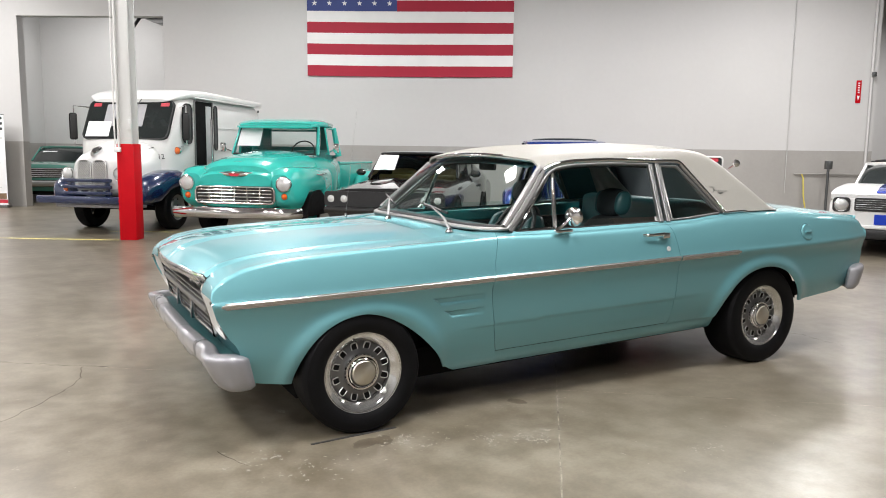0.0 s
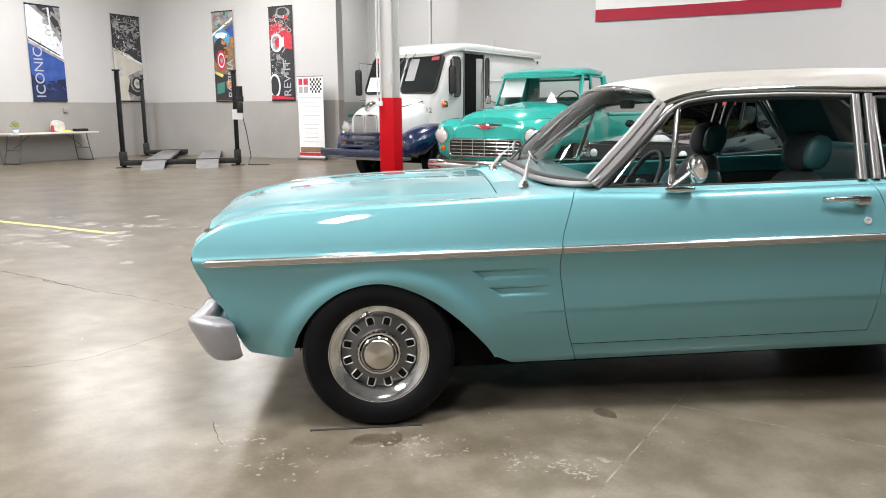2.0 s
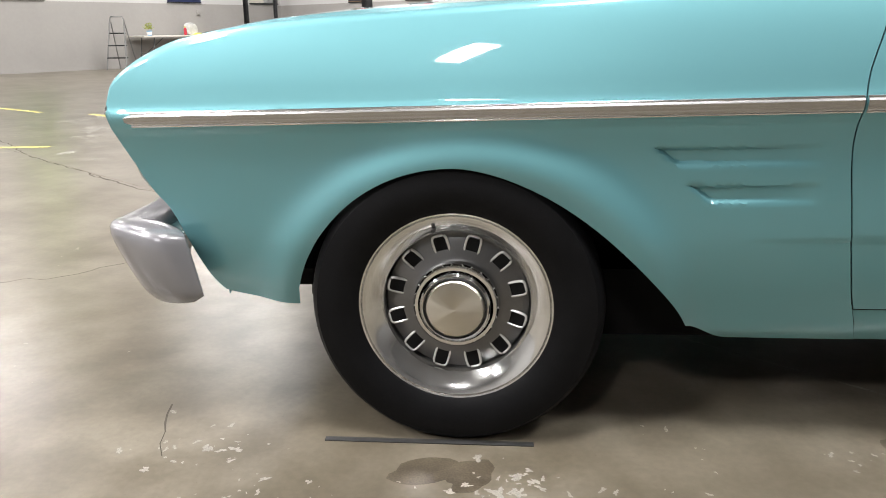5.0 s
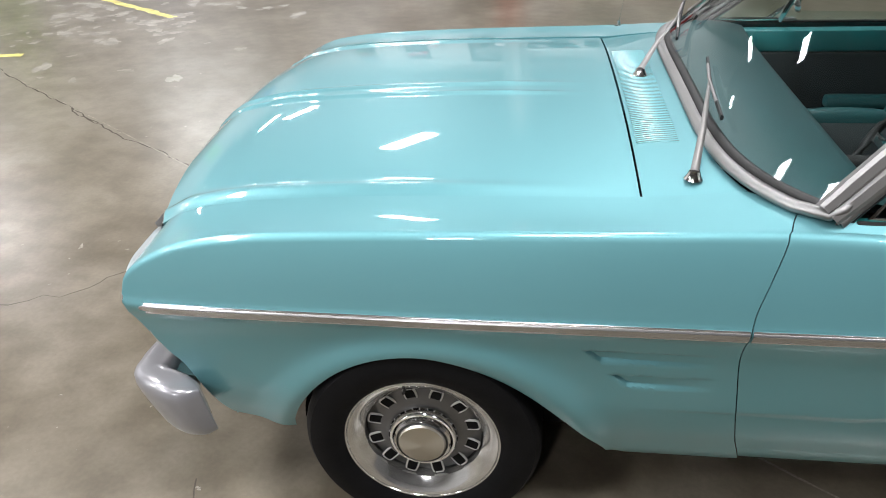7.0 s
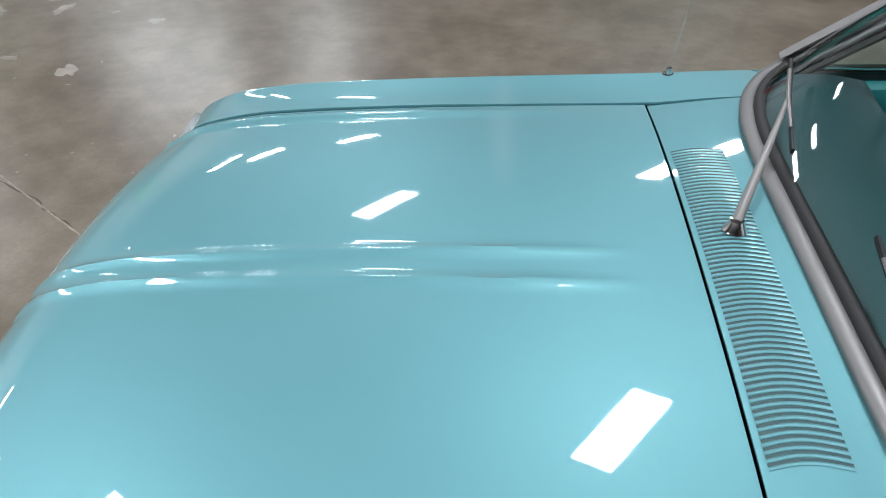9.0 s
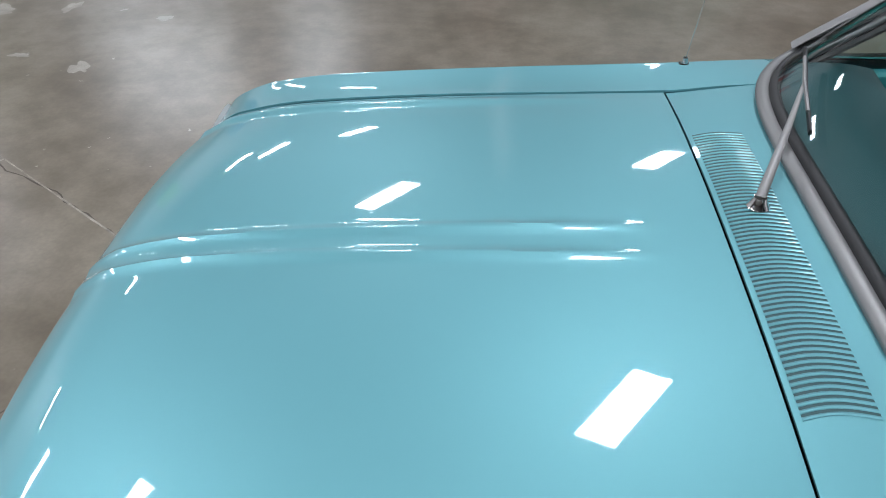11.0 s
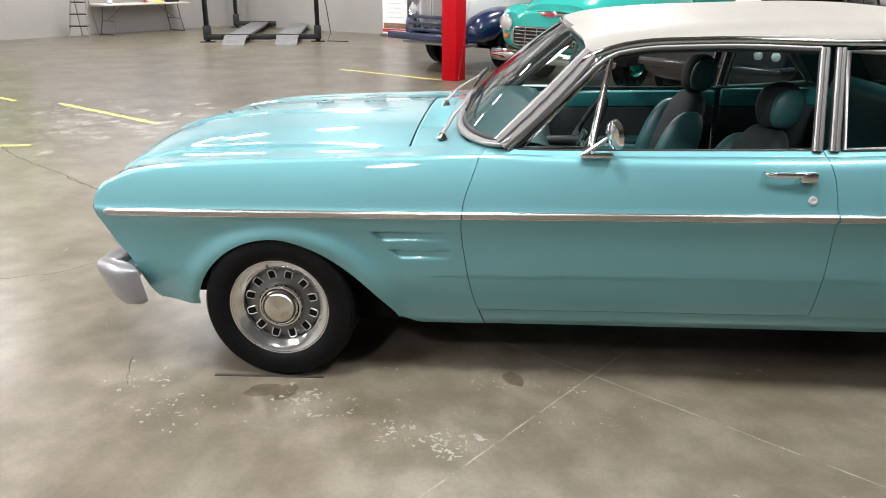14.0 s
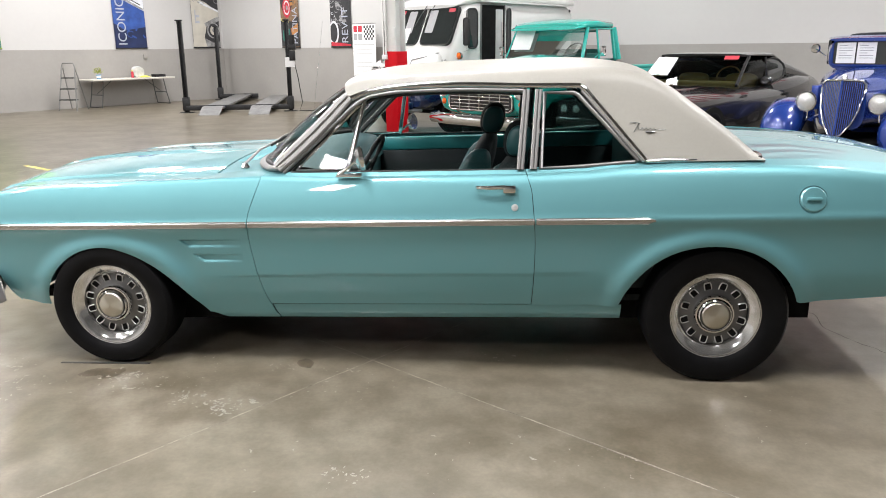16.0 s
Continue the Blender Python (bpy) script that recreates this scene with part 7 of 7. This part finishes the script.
for x0 in (-0.40, 0.15):
    part("wiper", tube([(x0, 0.58, 1.29), (x0 + 0.45, 0.585, 1.33)], 0.007, 6), M_STEELG, pk)
part("notice", quad((-0.66, 0.615, 1.40), (-0.26, 0.615, 1.40), (-0.25, 0.74, 1.69), (-0.63, 0.74, 1.69)), M_PAPER, pk, "white paper notice")
part("bed_floor", box(-0.70, 1.66, 0.60, 0.70, 3.65, 0.66), M_TURQ, pk)
part("tailgate", box(-0.70, 3.62, 0.62, 0.70, 3.67, 1.10, 0.01), M_TURQ, pk)
part("bed_front", box(-0.70, 1.66, 0.62, 0.70, 1.69, 1.12, 0.01), M_TURQ, pk)
part("chassis", box(-0.5, -0.6, 0.32, 0.5, 3.5, 0.44), M_UNDERSHADE, pk)


def road_car(name, label, m, paint, L, hw, hood_h, belt_h, roof_h, cab, nose=0.08, wheel_r=0.33, two_tone_paint=None, roof_paint=None, glass_mat=None, long_tail=False, mirrors=True):
    """A sixties coupe or sedan. cab: y of windshield foot, windshield top, roof end and rear-window foot, from the nose."""
    c = thing(name, label, "car", m)
    y0, y1, y2, y3 = cab
    wa, wb = 0.78, 0.78 + L * 0.58
    part("body", loft([(0.0, 0, hw * 0.80, 0.36, hood_h * 0.86, 4), (0.06, 0, hw * 0.93, 0.28, hood_h * 0.95, 4), (0.5, 0, hw * 0.985, 0.22, hood_h, 4.2), (y0 - 0.1, 0, hw, 0.2, belt_h * 0.985, 4.4), (y0 + 0.4, 0, hw, 0.2, belt_h, 4.4),
                       (y2, 0, hw, 0.2, belt_h, 4.4), (y3, 0, hw, 0.22, belt_h * 1.01, 4.2), (L - 0.15, 0, hw * 0.95, 0.3, belt_h * 0.97, 4), (L, 0, hw * 0.86, 0.38, belt_h * 0.9, 4)], 44), paint, c)
    g = roof_h - belt_h
    part("cabin", loft([(y0, 0, hw * 0.80, belt_h - 0.10, belt_h + 0.0, 3), (y0 + (y1 - y0) * 0.5, 0, hw * 0.80, belt_h - 0.1, belt_h + g * 0.55, 3.4), (y1, 0, hw * 0.78, belt_h - 0.1, roof_h - 0.02, 3.6), ((y1 + y2) / 2, 0, hw * 0.79, belt_h - 0.1, roof_h, 3.8),
                        (y2, 0, hw * 0.78, belt_h - 0.1, roof_h - 0.03, 3.6), ((y2 + y3) / 2, 0, hw * 0.78, belt_h - 0.1, belt_h + g * 0.52, 3.2), (y3, 0, hw * 0.74, belt_h - 0.1, belt_h + 0.01, 3)], 40), glass_mat or M_DKGLASS, c, "dark cabin glass")
    rp = roof_paint or paint
    part("roof", loft([(y1 - 0.02, 0, hw * 0.72, roof_h - 0.06, roof_h - 0.005, 2.6), (y1 + 0.25, 0, hw * 0.755, roof_h - 0.07, roof_h + 0.012, 2.8), (y2 - 0.2, 0, hw * 0.755, roof_h - 0.08, roof_h + 0.012, 2.8), (y2 + 0.1, 0, hw * 0.70, roof_h - 0.14, roof_h - 0.03, 2.6)], 30), rp, c)
    for sx in (-1, 1):
        part("front_post", tube([(hw * 0.80 * sx, y0 + 0.05, belt_h), (hw * 0.70 * sx, y1 + 0.02, roof_h - 0.04)], 0.024, 8), rp, c)
        if not long_tail:
            part("rear_pillar", grid(lambda u, v, sx=sx: (sx * (hw * 0.86 - hw * 0.13 * v + 0.01), (y2 - 0.35 + 0.55 * v * 0 + (y3 - y2 + 0.3) * u * (1 - v) + (0.42 * u) * v), belt_h - 0.02 + (roof_h - belt_h - 0.02) * v), 8, 8, flip=(sx > 0)), rp, c)
        road_wheel(c, hw * 0.90 * sx, wa, wheel_r, 0.2, wheel_r * 0.62, M_ALU, sx)
        road_wheel(c, hw * 0.90 * sx, wb, wheel_r, 0.2, wheel_r * 0.62, M_ALU, sx)
        for yw in (wa, wb):
            # dark plate just proud of the uncut body, painted as the shaded wheel opening
            part("arch_shade", plate([(yw + (wheel_r + 0.06) * math.cos(math.pi * k / 14), wheel_r - 0.04 + (wheel_r + 0.07) * math.sin(math.pi * k / 14)) for k in range(15)], sx * hw * 0.72, sx * (hw + 0.006), "x"), M_UNDERSHADE, c)
        part("sill", box(min(sx * hw * 0.90, sx * hw), wa + 0.45, 0.16, max(sx * hw * 0.90, sx * hw), wb - 0.42, 0.26, 0.02), paint, c)
        if not mirrors:
            continue
        mo = part("door_mirror", lathe([(0.0, -0.05), (0.04, -0.045), (0.06, -0.01), (0.055, 0.02), (0.0, 0.02)], 16), paint, c)
        mo.location = (sx * (hw + 0.06), y0 + 0.42, belt_h + 0.07)
        mo.scale = (1.5, 1, 1)
    part("chassis", box(-hw * 0.7, 0.2, 0.2, hw * 0.7, L - 0.2, 0.34), M_UNDERSHADE, c)
    return c


# the charcoal fastback
fb2 = road_car("fastback_coupe", "charcoal grey fastback coupe with tan seats", pose(3.17, 5.92, 0, 0, 0, -40), M_CHAR, 4.75, 0.95, 0.86, 0.93, 1.36, (1.72, 2.28, 3.20, 4.55), wheel_r=0.34, glass_mat=M_GLASST, long_tail=True)
part("fast_back", loft([(3.02, 0, 0.725, 0.88, 1.372, 3.0), (3.30, 0, 0.735, 0.88, 1.345, 3.0), (3.65, 0, 0.75, 0.88, 1.27, 2.8), (4.05, 0, 0.78, 0.86, 1.15, 2.8), (4.45, 0, 0.82, 0.8, 1.02, 2.8), (4.70, 0, 0.80, 0.7, 0.92, 2.8)], 40), M_CHAR, fb2, "sloping charcoal fastback panel")
for sx in (-1, 1):
    part("haunch", loft([(2.75, 0.80 * sx, 0.08, 0.55, 0.92, 2.4), (3.1, 0.80 * sx, 0.15, 0.5, 0.98, 2.4), (3.6, 0.80 * sx, 0.175, 0.48, 1.02, 2.4), (4.2, 0.78 * sx, 0.15, 0.5, 0.99, 2.4), (4.7, 0.72 * sx, 0.08, 0.55, 0.92, 2.4)], 26), M_CHAR, fb2)
    qg = [(2.74, 0.96), (2.76, 1.26), (2.95, 1.285), (3.18, 1.26), (3.34, 1.19), (3.38, 1.12), (3.30, 1.02), (3.12, 0.97)]
    q1 = part("quarter_window", mesh_of([(sx * (0.775 - 0.06 * max(0, (z - 0.96) / 0.32)), y, z) for y, z in qg] + [(sx * 0.70, y, z) for y, z in qg], [tuple(range(8)), tuple(range(8, 16))[::-1]] + [(n, (n + 1) % 8, (n + 1) % 8 + 8, n + 8) for n in range(8)]), M_DKGLASS, fb2)
    part("quarter_rim", tube([(sx * (0.778 - 0.06 * max(0, (z - 0.96) / 0.32)), y, z) for y, z in qg], 0.013, 6, closed=True), M_BLACK, q1)
    part("door_post", tube([(sx * 0.775, 2.70, 0.93), (sx * 0.715, 2.72, 1.30)], 0.02, 8), M_CHAR, fb2)
    part("side_scoop", box(min(0.93 * sx, 0.965 * sx), 2.95, 0.76, max(0.93 * sx, 0.965 * sx), 3.10, 0.80, 0.012), M_GRILLE, fb2)
    part("front_seat", blob(0.38 * sx, 2.75, 0.97, 0.24, 0.08, 0.10, 3.0), M_ORANGE, fb2, "tan leather seat")
    part("roll_bar", tube([(0.60 * sx, 3.05, 0.93), (-0.55 * sx, 3.0, 1.30)], 0.022, 8), M_BLACK, fb2)
    for k, x in enumerate((0.60, 0.80)):
        lamp(fb2, x * sx, 0.0, 0.66, 0.075)
    part("hood_scoop", loft([(0.55, 0.28 * sx, 0.10, 0.84, 0.88, 2.4), (0.75, 0.28 * sx, 0.13, 0.84, 0.905, 2.4), (1.6, 0.28 * sx, 0.10, 0.86, 0.93, 2.4)], 20), M_CHAR, fb2)
part("rear_bench", box(-0.62, 2.95, 0.88, 0.62, 3.03, 0.99, 0.03, 3), M_ORANGE, fb2, "tan leather rear bench")
part("dash_pad", box(-0.66, 2.02, 0.90, 0.66, 2.16, 0.975, 0.03, 3), M_ORANGE, fb2, "tan dash top")
part("wheel_rim", tube([(0.36 + 0.18 * math.cos(2 * math.pi * q / 24), 2.36 + 0.05 * math.sin(2 * math.pi * q / 24), 1.02 + 0.15 * math.sin(2 * math.pi * q / 24)) for q in range(24)], 0.011, 6, closed=True), M_ORANGE, fb2)
part("grille", plate(rounded(-0.90, 0.55, 0.90, 0.77, 0.05), -0.02, 0.04), M_GRILLE, fb2)
part("bumper", tube([(-0.94, 0.15, 0.50), (-0.88, -0.04, 0.50), (0.0, -0.10, 0.50), (0.88, -0.04, 0.50), (0.94, 0.15, 0.50)], 0.035, 10, flat=1.5), M_CHAR, fb2)
part("notice", quad((-0.72, 1.90, 1.05), (-0.34, 1.86, 1.05), (-0.32, 2.12, 1.30), (-0.66, 2.15, 1.30)), M_PAPER, fb2, "white paper notice")
part("sticker", quad((0.40, 2.09, 1.275), (0.60, 2.11, 1.275), (0.59, 2.17, 1.325), (0.39, 2.15, 1.325)), M_PRRED, fb2)


# the blue and the white thirties cars
def thirties_car(label, m, paint, fender_paint, top, open_top=False):
    c = thing("hot_rod", label, "car", m)
    dz = -0.15 if open_top else 0.0
    part("hood", loft([(0.05, 0, 0.235, 0.55, 1.09, 4), (0.30, 0, 0.29, 0.55, 1.12, 3.4), (1.15, 0, 0.50, 0.50, 1.18, 3.2), (1.35, 0, 0.58, 0.46, 1.20, 3.4)], 36), paint, c)
    part("body", loft([(1.25, 0, 0.60, 0.40, 1.16, 4), (1.45, 0, 0.70, 0.36, 1.20, 4.4), (2.9, 0, 0.76, 0.36, 1.20, 4.4), (3.5, 0, 0.68, 0.45, 1.12, 3.6), (3.75, 0, 0.50, 0.60, 0.95, 3)], 40), paint, c)
    if not open_top:
        part("cabin", loft([(1.42, 0, 0.62, 1.14, 1.50, 4), (1.50, 0, 0.66, 1.14, 1.55, 4), (2.8, 0, 0.68, 1.14, 1.56, 4), (3.2, 0, 0.60, 1.10, 1.46, 3.4)], 36), paint, c)
    if not open_top:
        part("roof", loft([(1.34, 0, 0.60, 1.505, 1.545, 3), (1.50, 0, 0.67, 1.50, 1.578, 3), (2.7, 0, 0.67, 1.50, 1.583, 3), (3.1, 0, 0.55, 1.45, 1.53, 3)], 32), paint, c)
    if not open_top:
        part("roof_insert", loft([(1.62, 0, 0.46, 1.54, 1.600, 2.6), (1.9, 0, 0.54, 1.54, 1.616, 2.6), (2.6, 0, 0.52, 1.54, 1.612, 2.6), (2.8, 0, 0.40, 1.52, 1.58, 2.4)], 28), top, c, "dark cloth roof insert")
    wsd = part("windshield", plate(rounded(-0.56, 1.23 + dz, 0.56, 1.50 + dz, 0.04), 1.385, 1.415), M_DKGLASS, c)
    part("windshield_frame", tube([(x, 1.385, z) for x, z in rounded(-0.57, 1.21 + dz, 0.57, 1.515 + dz, 0.05)], 0.014, 6, closed=True), paint, wsd)
    shell = [(0.0, 0.48), (0.06, 0.50), (0.14, 0.62), (0.195, 0.78), (0.225, 1.0), (0.222, 1.05), (0.18, 1.085), (0.0, 1.095), (-0.18, 1.085), (-0.222, 1.05), (-0.225, 1.0), (-0.195, 0.78), (-0.14, 0.62), (-0.06, 0.50)]
    def nose(x, z):
        return 0.05 - 0.085 * (1 - abs(x) / 0.225) - 0.17 * (1.095 - z)

    def half(z):
        return lin([(0.48, 0.03), (0.50, 0.06), (0.62, 0.14), (0.78, 0.195), (1.0, 0.225), (1.05, 0.222), (1.09, 0.17)], z)

    gr = part("grille", grid(lambda u, v: ((2 * u - 1) * half(0.48 + 0.61 * v), nose((2 * u - 1) * half(0.48 + 0.61 * v), 0.48 + 0.61 * v) + 0.012, 0.48 + 0.61 * v), 8, 16), M_DKBLUE, c)
    part("grille_shell", tube([(x, nose(x, z), z) for x, z in shell], 0.012, 8, closed=True), M_CHROME, gr, "chrome radiator shell")
    part("grille_spine", tube([(0, nose(0, 0.5), 0.5), (0, nose(0, 1.09), 1.09)], 0.010, 6), paint, gr)
    part("grille_case", grid(lambda u, v: ((1 if u < 0.5 else -1) * (half(0.48 + 0.61 * v) + 0.004), 0.30 * abs(1 - 2 * u) * 0 + (nose(0.2, 0.48 + 0.61 * v) + (0.25 if 0.2 < u < 0.8 else 0.0)), 0.48 + 0.61 * v), 5, 14), paint, gr)
    for k in range(22):
        x = -0.20 + 0.4 * k / 21
        zb = lin([(0.0, 0.50), (0.06, 0.51), (0.14, 0.63), (0.195, 0.79), (0.21, 0.90)], abs(x))
        part("grille_bar", tube([(x, nose(x, zb) - 0.002, zb), (x, nose(x, 1.075) - 0.002, 1.075)], 0.0045, 5), M_BLUEP if paint is M_BLUEP else M_ALU, gr)
    part("ornament", loft([(-0.03, 0, 0.012, 1.0, 1.10, 2), (0.02, 0, 0.03, 1.06, 1.15, 2), (0.10, 0, 0.01, 1.10, 1.14, 2)], 14), M_CHROME, c)
    for sx in (-1, 1):
        part("front_fender", loft([(-0.20, 0.62 * sx, 0.10, 0.34, 0.58, 2.2), (-0.12, 0.62 * sx, 0.19, 0.34, 0.72, 2.2), (0.08, 0.63 * sx, 0.235, 0.36, 0.83, 2.2), (0.34, 0.65 * sx, 0.245, 0.58, 0.865, 2.2), (0.64, 0.68 * sx, 0.22, 0.52, 0.79, 2.2), (0.95, 0.70 * sx, 0.17, 0.36, 0.62, 2.2), (1.35, 0.73 * sx, 0.12, 0.30, 0.42, 2.4)], 28), fender_paint, c)
        part("fender_apron", quad((0.30 * sx, 0.05, 0.62), (0.50 * sx, 0.05, 0.70), (0.55 * sx, 0.95, 0.60), (0.42 * sx, 0.95, 0.70)), fender_paint, c)
        part("running_board", box(min(0.62 * sx, 0.86 * sx), 1.3, 0.28, max(0.62 * sx, 0.86 * sx), 2.7, 0.33, 0.01), M_BLACK, c)
        part("rear_fender", loft([(2.45, 0.74 * sx, 0.08, 0.3, 0.45, 2.2), (2.7, 0.76 * sx, 0.15, 0.34, 0.76, 2.2), (3.05, 0.77 * sx, 0.16, 0.5, 0.86, 2.2), (3.45, 0.75 * sx, 0.14, 0.36, 0.7, 2.2), (3.65, 0.72 * sx, 0.05, 0.34, 0.5, 2.2)], 24), fender_paint, c)
        road_wheel(c, 0.66 * sx, 0.32, 0.34, 0.17, 0.2, M_ALU, sx)
        road_wheel(c, 0.70 * sx, 3.02, 0.36, 0.2, 0.2, M_ALU, sx)
        lh = lamp(c, 0.375 * sx, 0.02, 0.845, 0.098)
        part("lamp_shell", loft([(0.0, 0, 0.115, -0.115, 0.115, 2), (0.08, 0, 0.10, -0.10, 0.10, 2), (0.20, 0, 0.03, -0.03, 0.03, 2)], 20), M_CHROME, lh)
        part("lamp_stalk", tube([(0, 0.08, -0.08), (0, 0.10, -0.20)], 0.016, 8), M_CHROME, lh)
        if not open_top:
            part("side_window", plate(rounded(1.58, 1.22, 2.25, 1.53, 0.04), sx * 0.655, sx * 0.69, "x"), M_DKGLASS, c)
        part("louvres", boxes([(min(0.42 * sx, 0.50 * sx), 0.55 + 0.05 * k, 0.72, max(0.42 * sx, 0.50 * sx), 0.57 + 0.05 * k, 1.0) for k in range(10)], 0.004), paint, c)
        om = part("door_mirror", lathe([(0.0, -0.03), (0.05, -0.025), (0.06, 0.0), (0.0, 0.005)], 16), M_CHROME, c)
        om.location = (0.80 * sx, 1.45, 1.42 + dz)
        part("mirror_arm", tube([(0, 0, 0), (-0.12 * sx, 0.05, -0.10)], 0.008, 6), M_CHROME, om)
    part("chassis", box(-0.4, 0.0, 0.3, 0.4, 3.5, 0.42), M_UNDERSHADE, c)
    return c


hr = thirties_car("royal blue thirties sedan with tall chrome-edged grille", pose(5.46, 4.72, 0, 0, 0, -38), M_BLUEP, M_BLUEP, M_SEATD)
for x0 in (-0.52, -0.285):
    pn = part("notice", plate(rounded(x0, 1.24, x0 + 0.216, 1.49, 0.004), 1.372, 1.376), M_PAPER, hr, "white paper notice")
    for q in range(6):
        part("print_line", box(x0 + 0.03, 1.370, 1.45 - 0.03 * q, x0 + (0.185 if q % 3 else 0.12), 1.372, 1.458 - 0.03 * q), M_GREYINK, pn)
rd = thirties_car("white open thirties car with dark red fenders", pose(7.26, 3.80, -0.03, 0, 0, -38), M_WHITEP, mat("dark_red_paint", (0.30, 0.012, 0.02), 0.25, coat=1.0, vary=0.05), M_SEATD, True)
part("sticker", plate(rounded(0.26, 1.29, 0.50, 1.34, 0.01), 1.374, 1.378), M_PRRED, rd)

# the white car with blue stripes
ms = road_car("striped_coupe", "white sixties coupe with two blue stripes", pose(8.98, 1.86, 0, 0, 0, -62), M_WHITEP, 4.6, 0.88, 0.88, 0.93, 1.28, (1.75, 2.35, 3.1, 3.9), mirrors=False)
part("hood", loft([(-0.05, 0, 0.84, 0.76, 0.85, 9), (0.02, 0, 0.86, 0.74, 0.885, 9), (0.5, 0, 0.865, 0.76, 0.925, 9), (1.7, 0, 0.86, 0.8, 0.95, 9)], 48), M_WHITEP, ms, "long white hood")
part("nose", loft([(-0.09, 0, 0.82, 0.42, 0.60, 5), (-0.05, 0, 0.86, 0.40, 0.80, 6), (0.1, 0, 0.87, 0.40, 0.82, 6)], 40), M_WHITEP, ms, "white nose panel")
for sx in (-1, 1):
    part("stripe", grid(lambda u, v, sx=sx: (sx * (0.06 + 0.24 * u), -0.03 + 1.68 * v, lin([(-0.03, 0.872), (0.02, 0.890), (0.5, 0.930), (1.7, 0.956)], -0.03 + 1.68 * v)), 3, 30, flip=(sx < 0)), M_STRIPE, ms, "blue hood stripe")
    part("nose_stripe", box(min(0.06 * sx, 0.30 * sx), -0.102, 0.44, max(0.06 * sx, 0.30 * sx), -0.092, 0.58), M_STRIPE, ms)
    part("lamp_recess", plate(rounded(min(0.60 * sx, 0.82 * sx), 0.60, max(0.60 * sx, 0.82 * sx), 0.80, 0.05), -0.10, -0.04), M_GRILLE, ms)
    lamp(ms, 0.71 * sx, -0.105, 0.70, 0.08)
gr2 = part("grille", plate(rounded(-0.55, 0.62, 0.55, 0.80, 0.03), -0.105, -0.04), M_GRILLE, ms)
for k in range(5):
    part("grille_slat", tube([(-0.53, -0.108, 0.65 + 0.03 * k), (0.53, -0.108, 0.65 + 0.03 * k)], 0.005, 5), M_STEELG, gr2)
part("spoiler", box(-0.80, -0.11, 0.24, 0.80, 0.05, 0.38, 0.02), M_BLACKM, ms)
part("lip", box(-0.84, -0.12, 0.38, 0.84, 0.05, 0.43, 0.015), M_WHITEP, ms)

# the green sedan in the next room and the black car beyond the passage
gs = road_car("green_sedan", "green sixties sedan with a wide chrome grille", HALL @ pose(-7.2, 1.4, 0, 0, 0, 12), M_GREEN, 4.9, 0.96, 1.0, 1.02, 1.42, (1.9, 2.4, 3.4, 3.9))
part("grille", plate(rounded(-0.62, 0.62, 0.62, 0.86, 0.04), -0.03, 0.03), M_GRILLE, gs)
for k in range(5):
    part("grille_bar", tube([(-0.9, -0.035, 0.64 + 0.05 * k), (0.9, -0.035, 0.64 + 0.05 * k)], 0.010, 6), M_CHROME, gs)
for sx in (-1, 1):
    lamp(gs, 0.68 * sx, -0.02, 0.76, 0.08)
    lamp(gs, 0.86 * sx, 0.0, 0.76, 0.08)
part("bumper", tube([(-0.98, 0.2, 0.48), (-0.92, -0.08, 0.48), (0.0, -0.12, 0.48), (0.92, -0.08, 0.48), (0.98, 0.2, 0.48)], 0.06, 10, flat=1.4), M_CHROME, gs)
part("notice", quad((-0.6, 2.02, 1.08), (-0.2, 2.0, 1.08), (-0.18, 2.2, 1.28), (-0.55, 2.22, 1.28)), M_PAPER, gs)
bk = road_car("black_coupe", "black coupe parked beyond the passage", HALL @ pose(15.2, 1.0, 0, 0, 0, 0), M_BLACKM, 4.6, 0.9, 0.93, 0.96, 1.32, (1.6, 2.15, 3.0, 3.9))
for sx in (-1, 1):
    lamp(bk, 0.70 * sx, -0.02, 0.70, 0.085)
part("bumper", tube([(-0.88, 0.12, 0.42), (-0.82, -0.06, 0.42), (0.82, -0.06, 0.42), (0.88, 0.12, 0.42)], 0.04, 10), M_CHROME, bk)
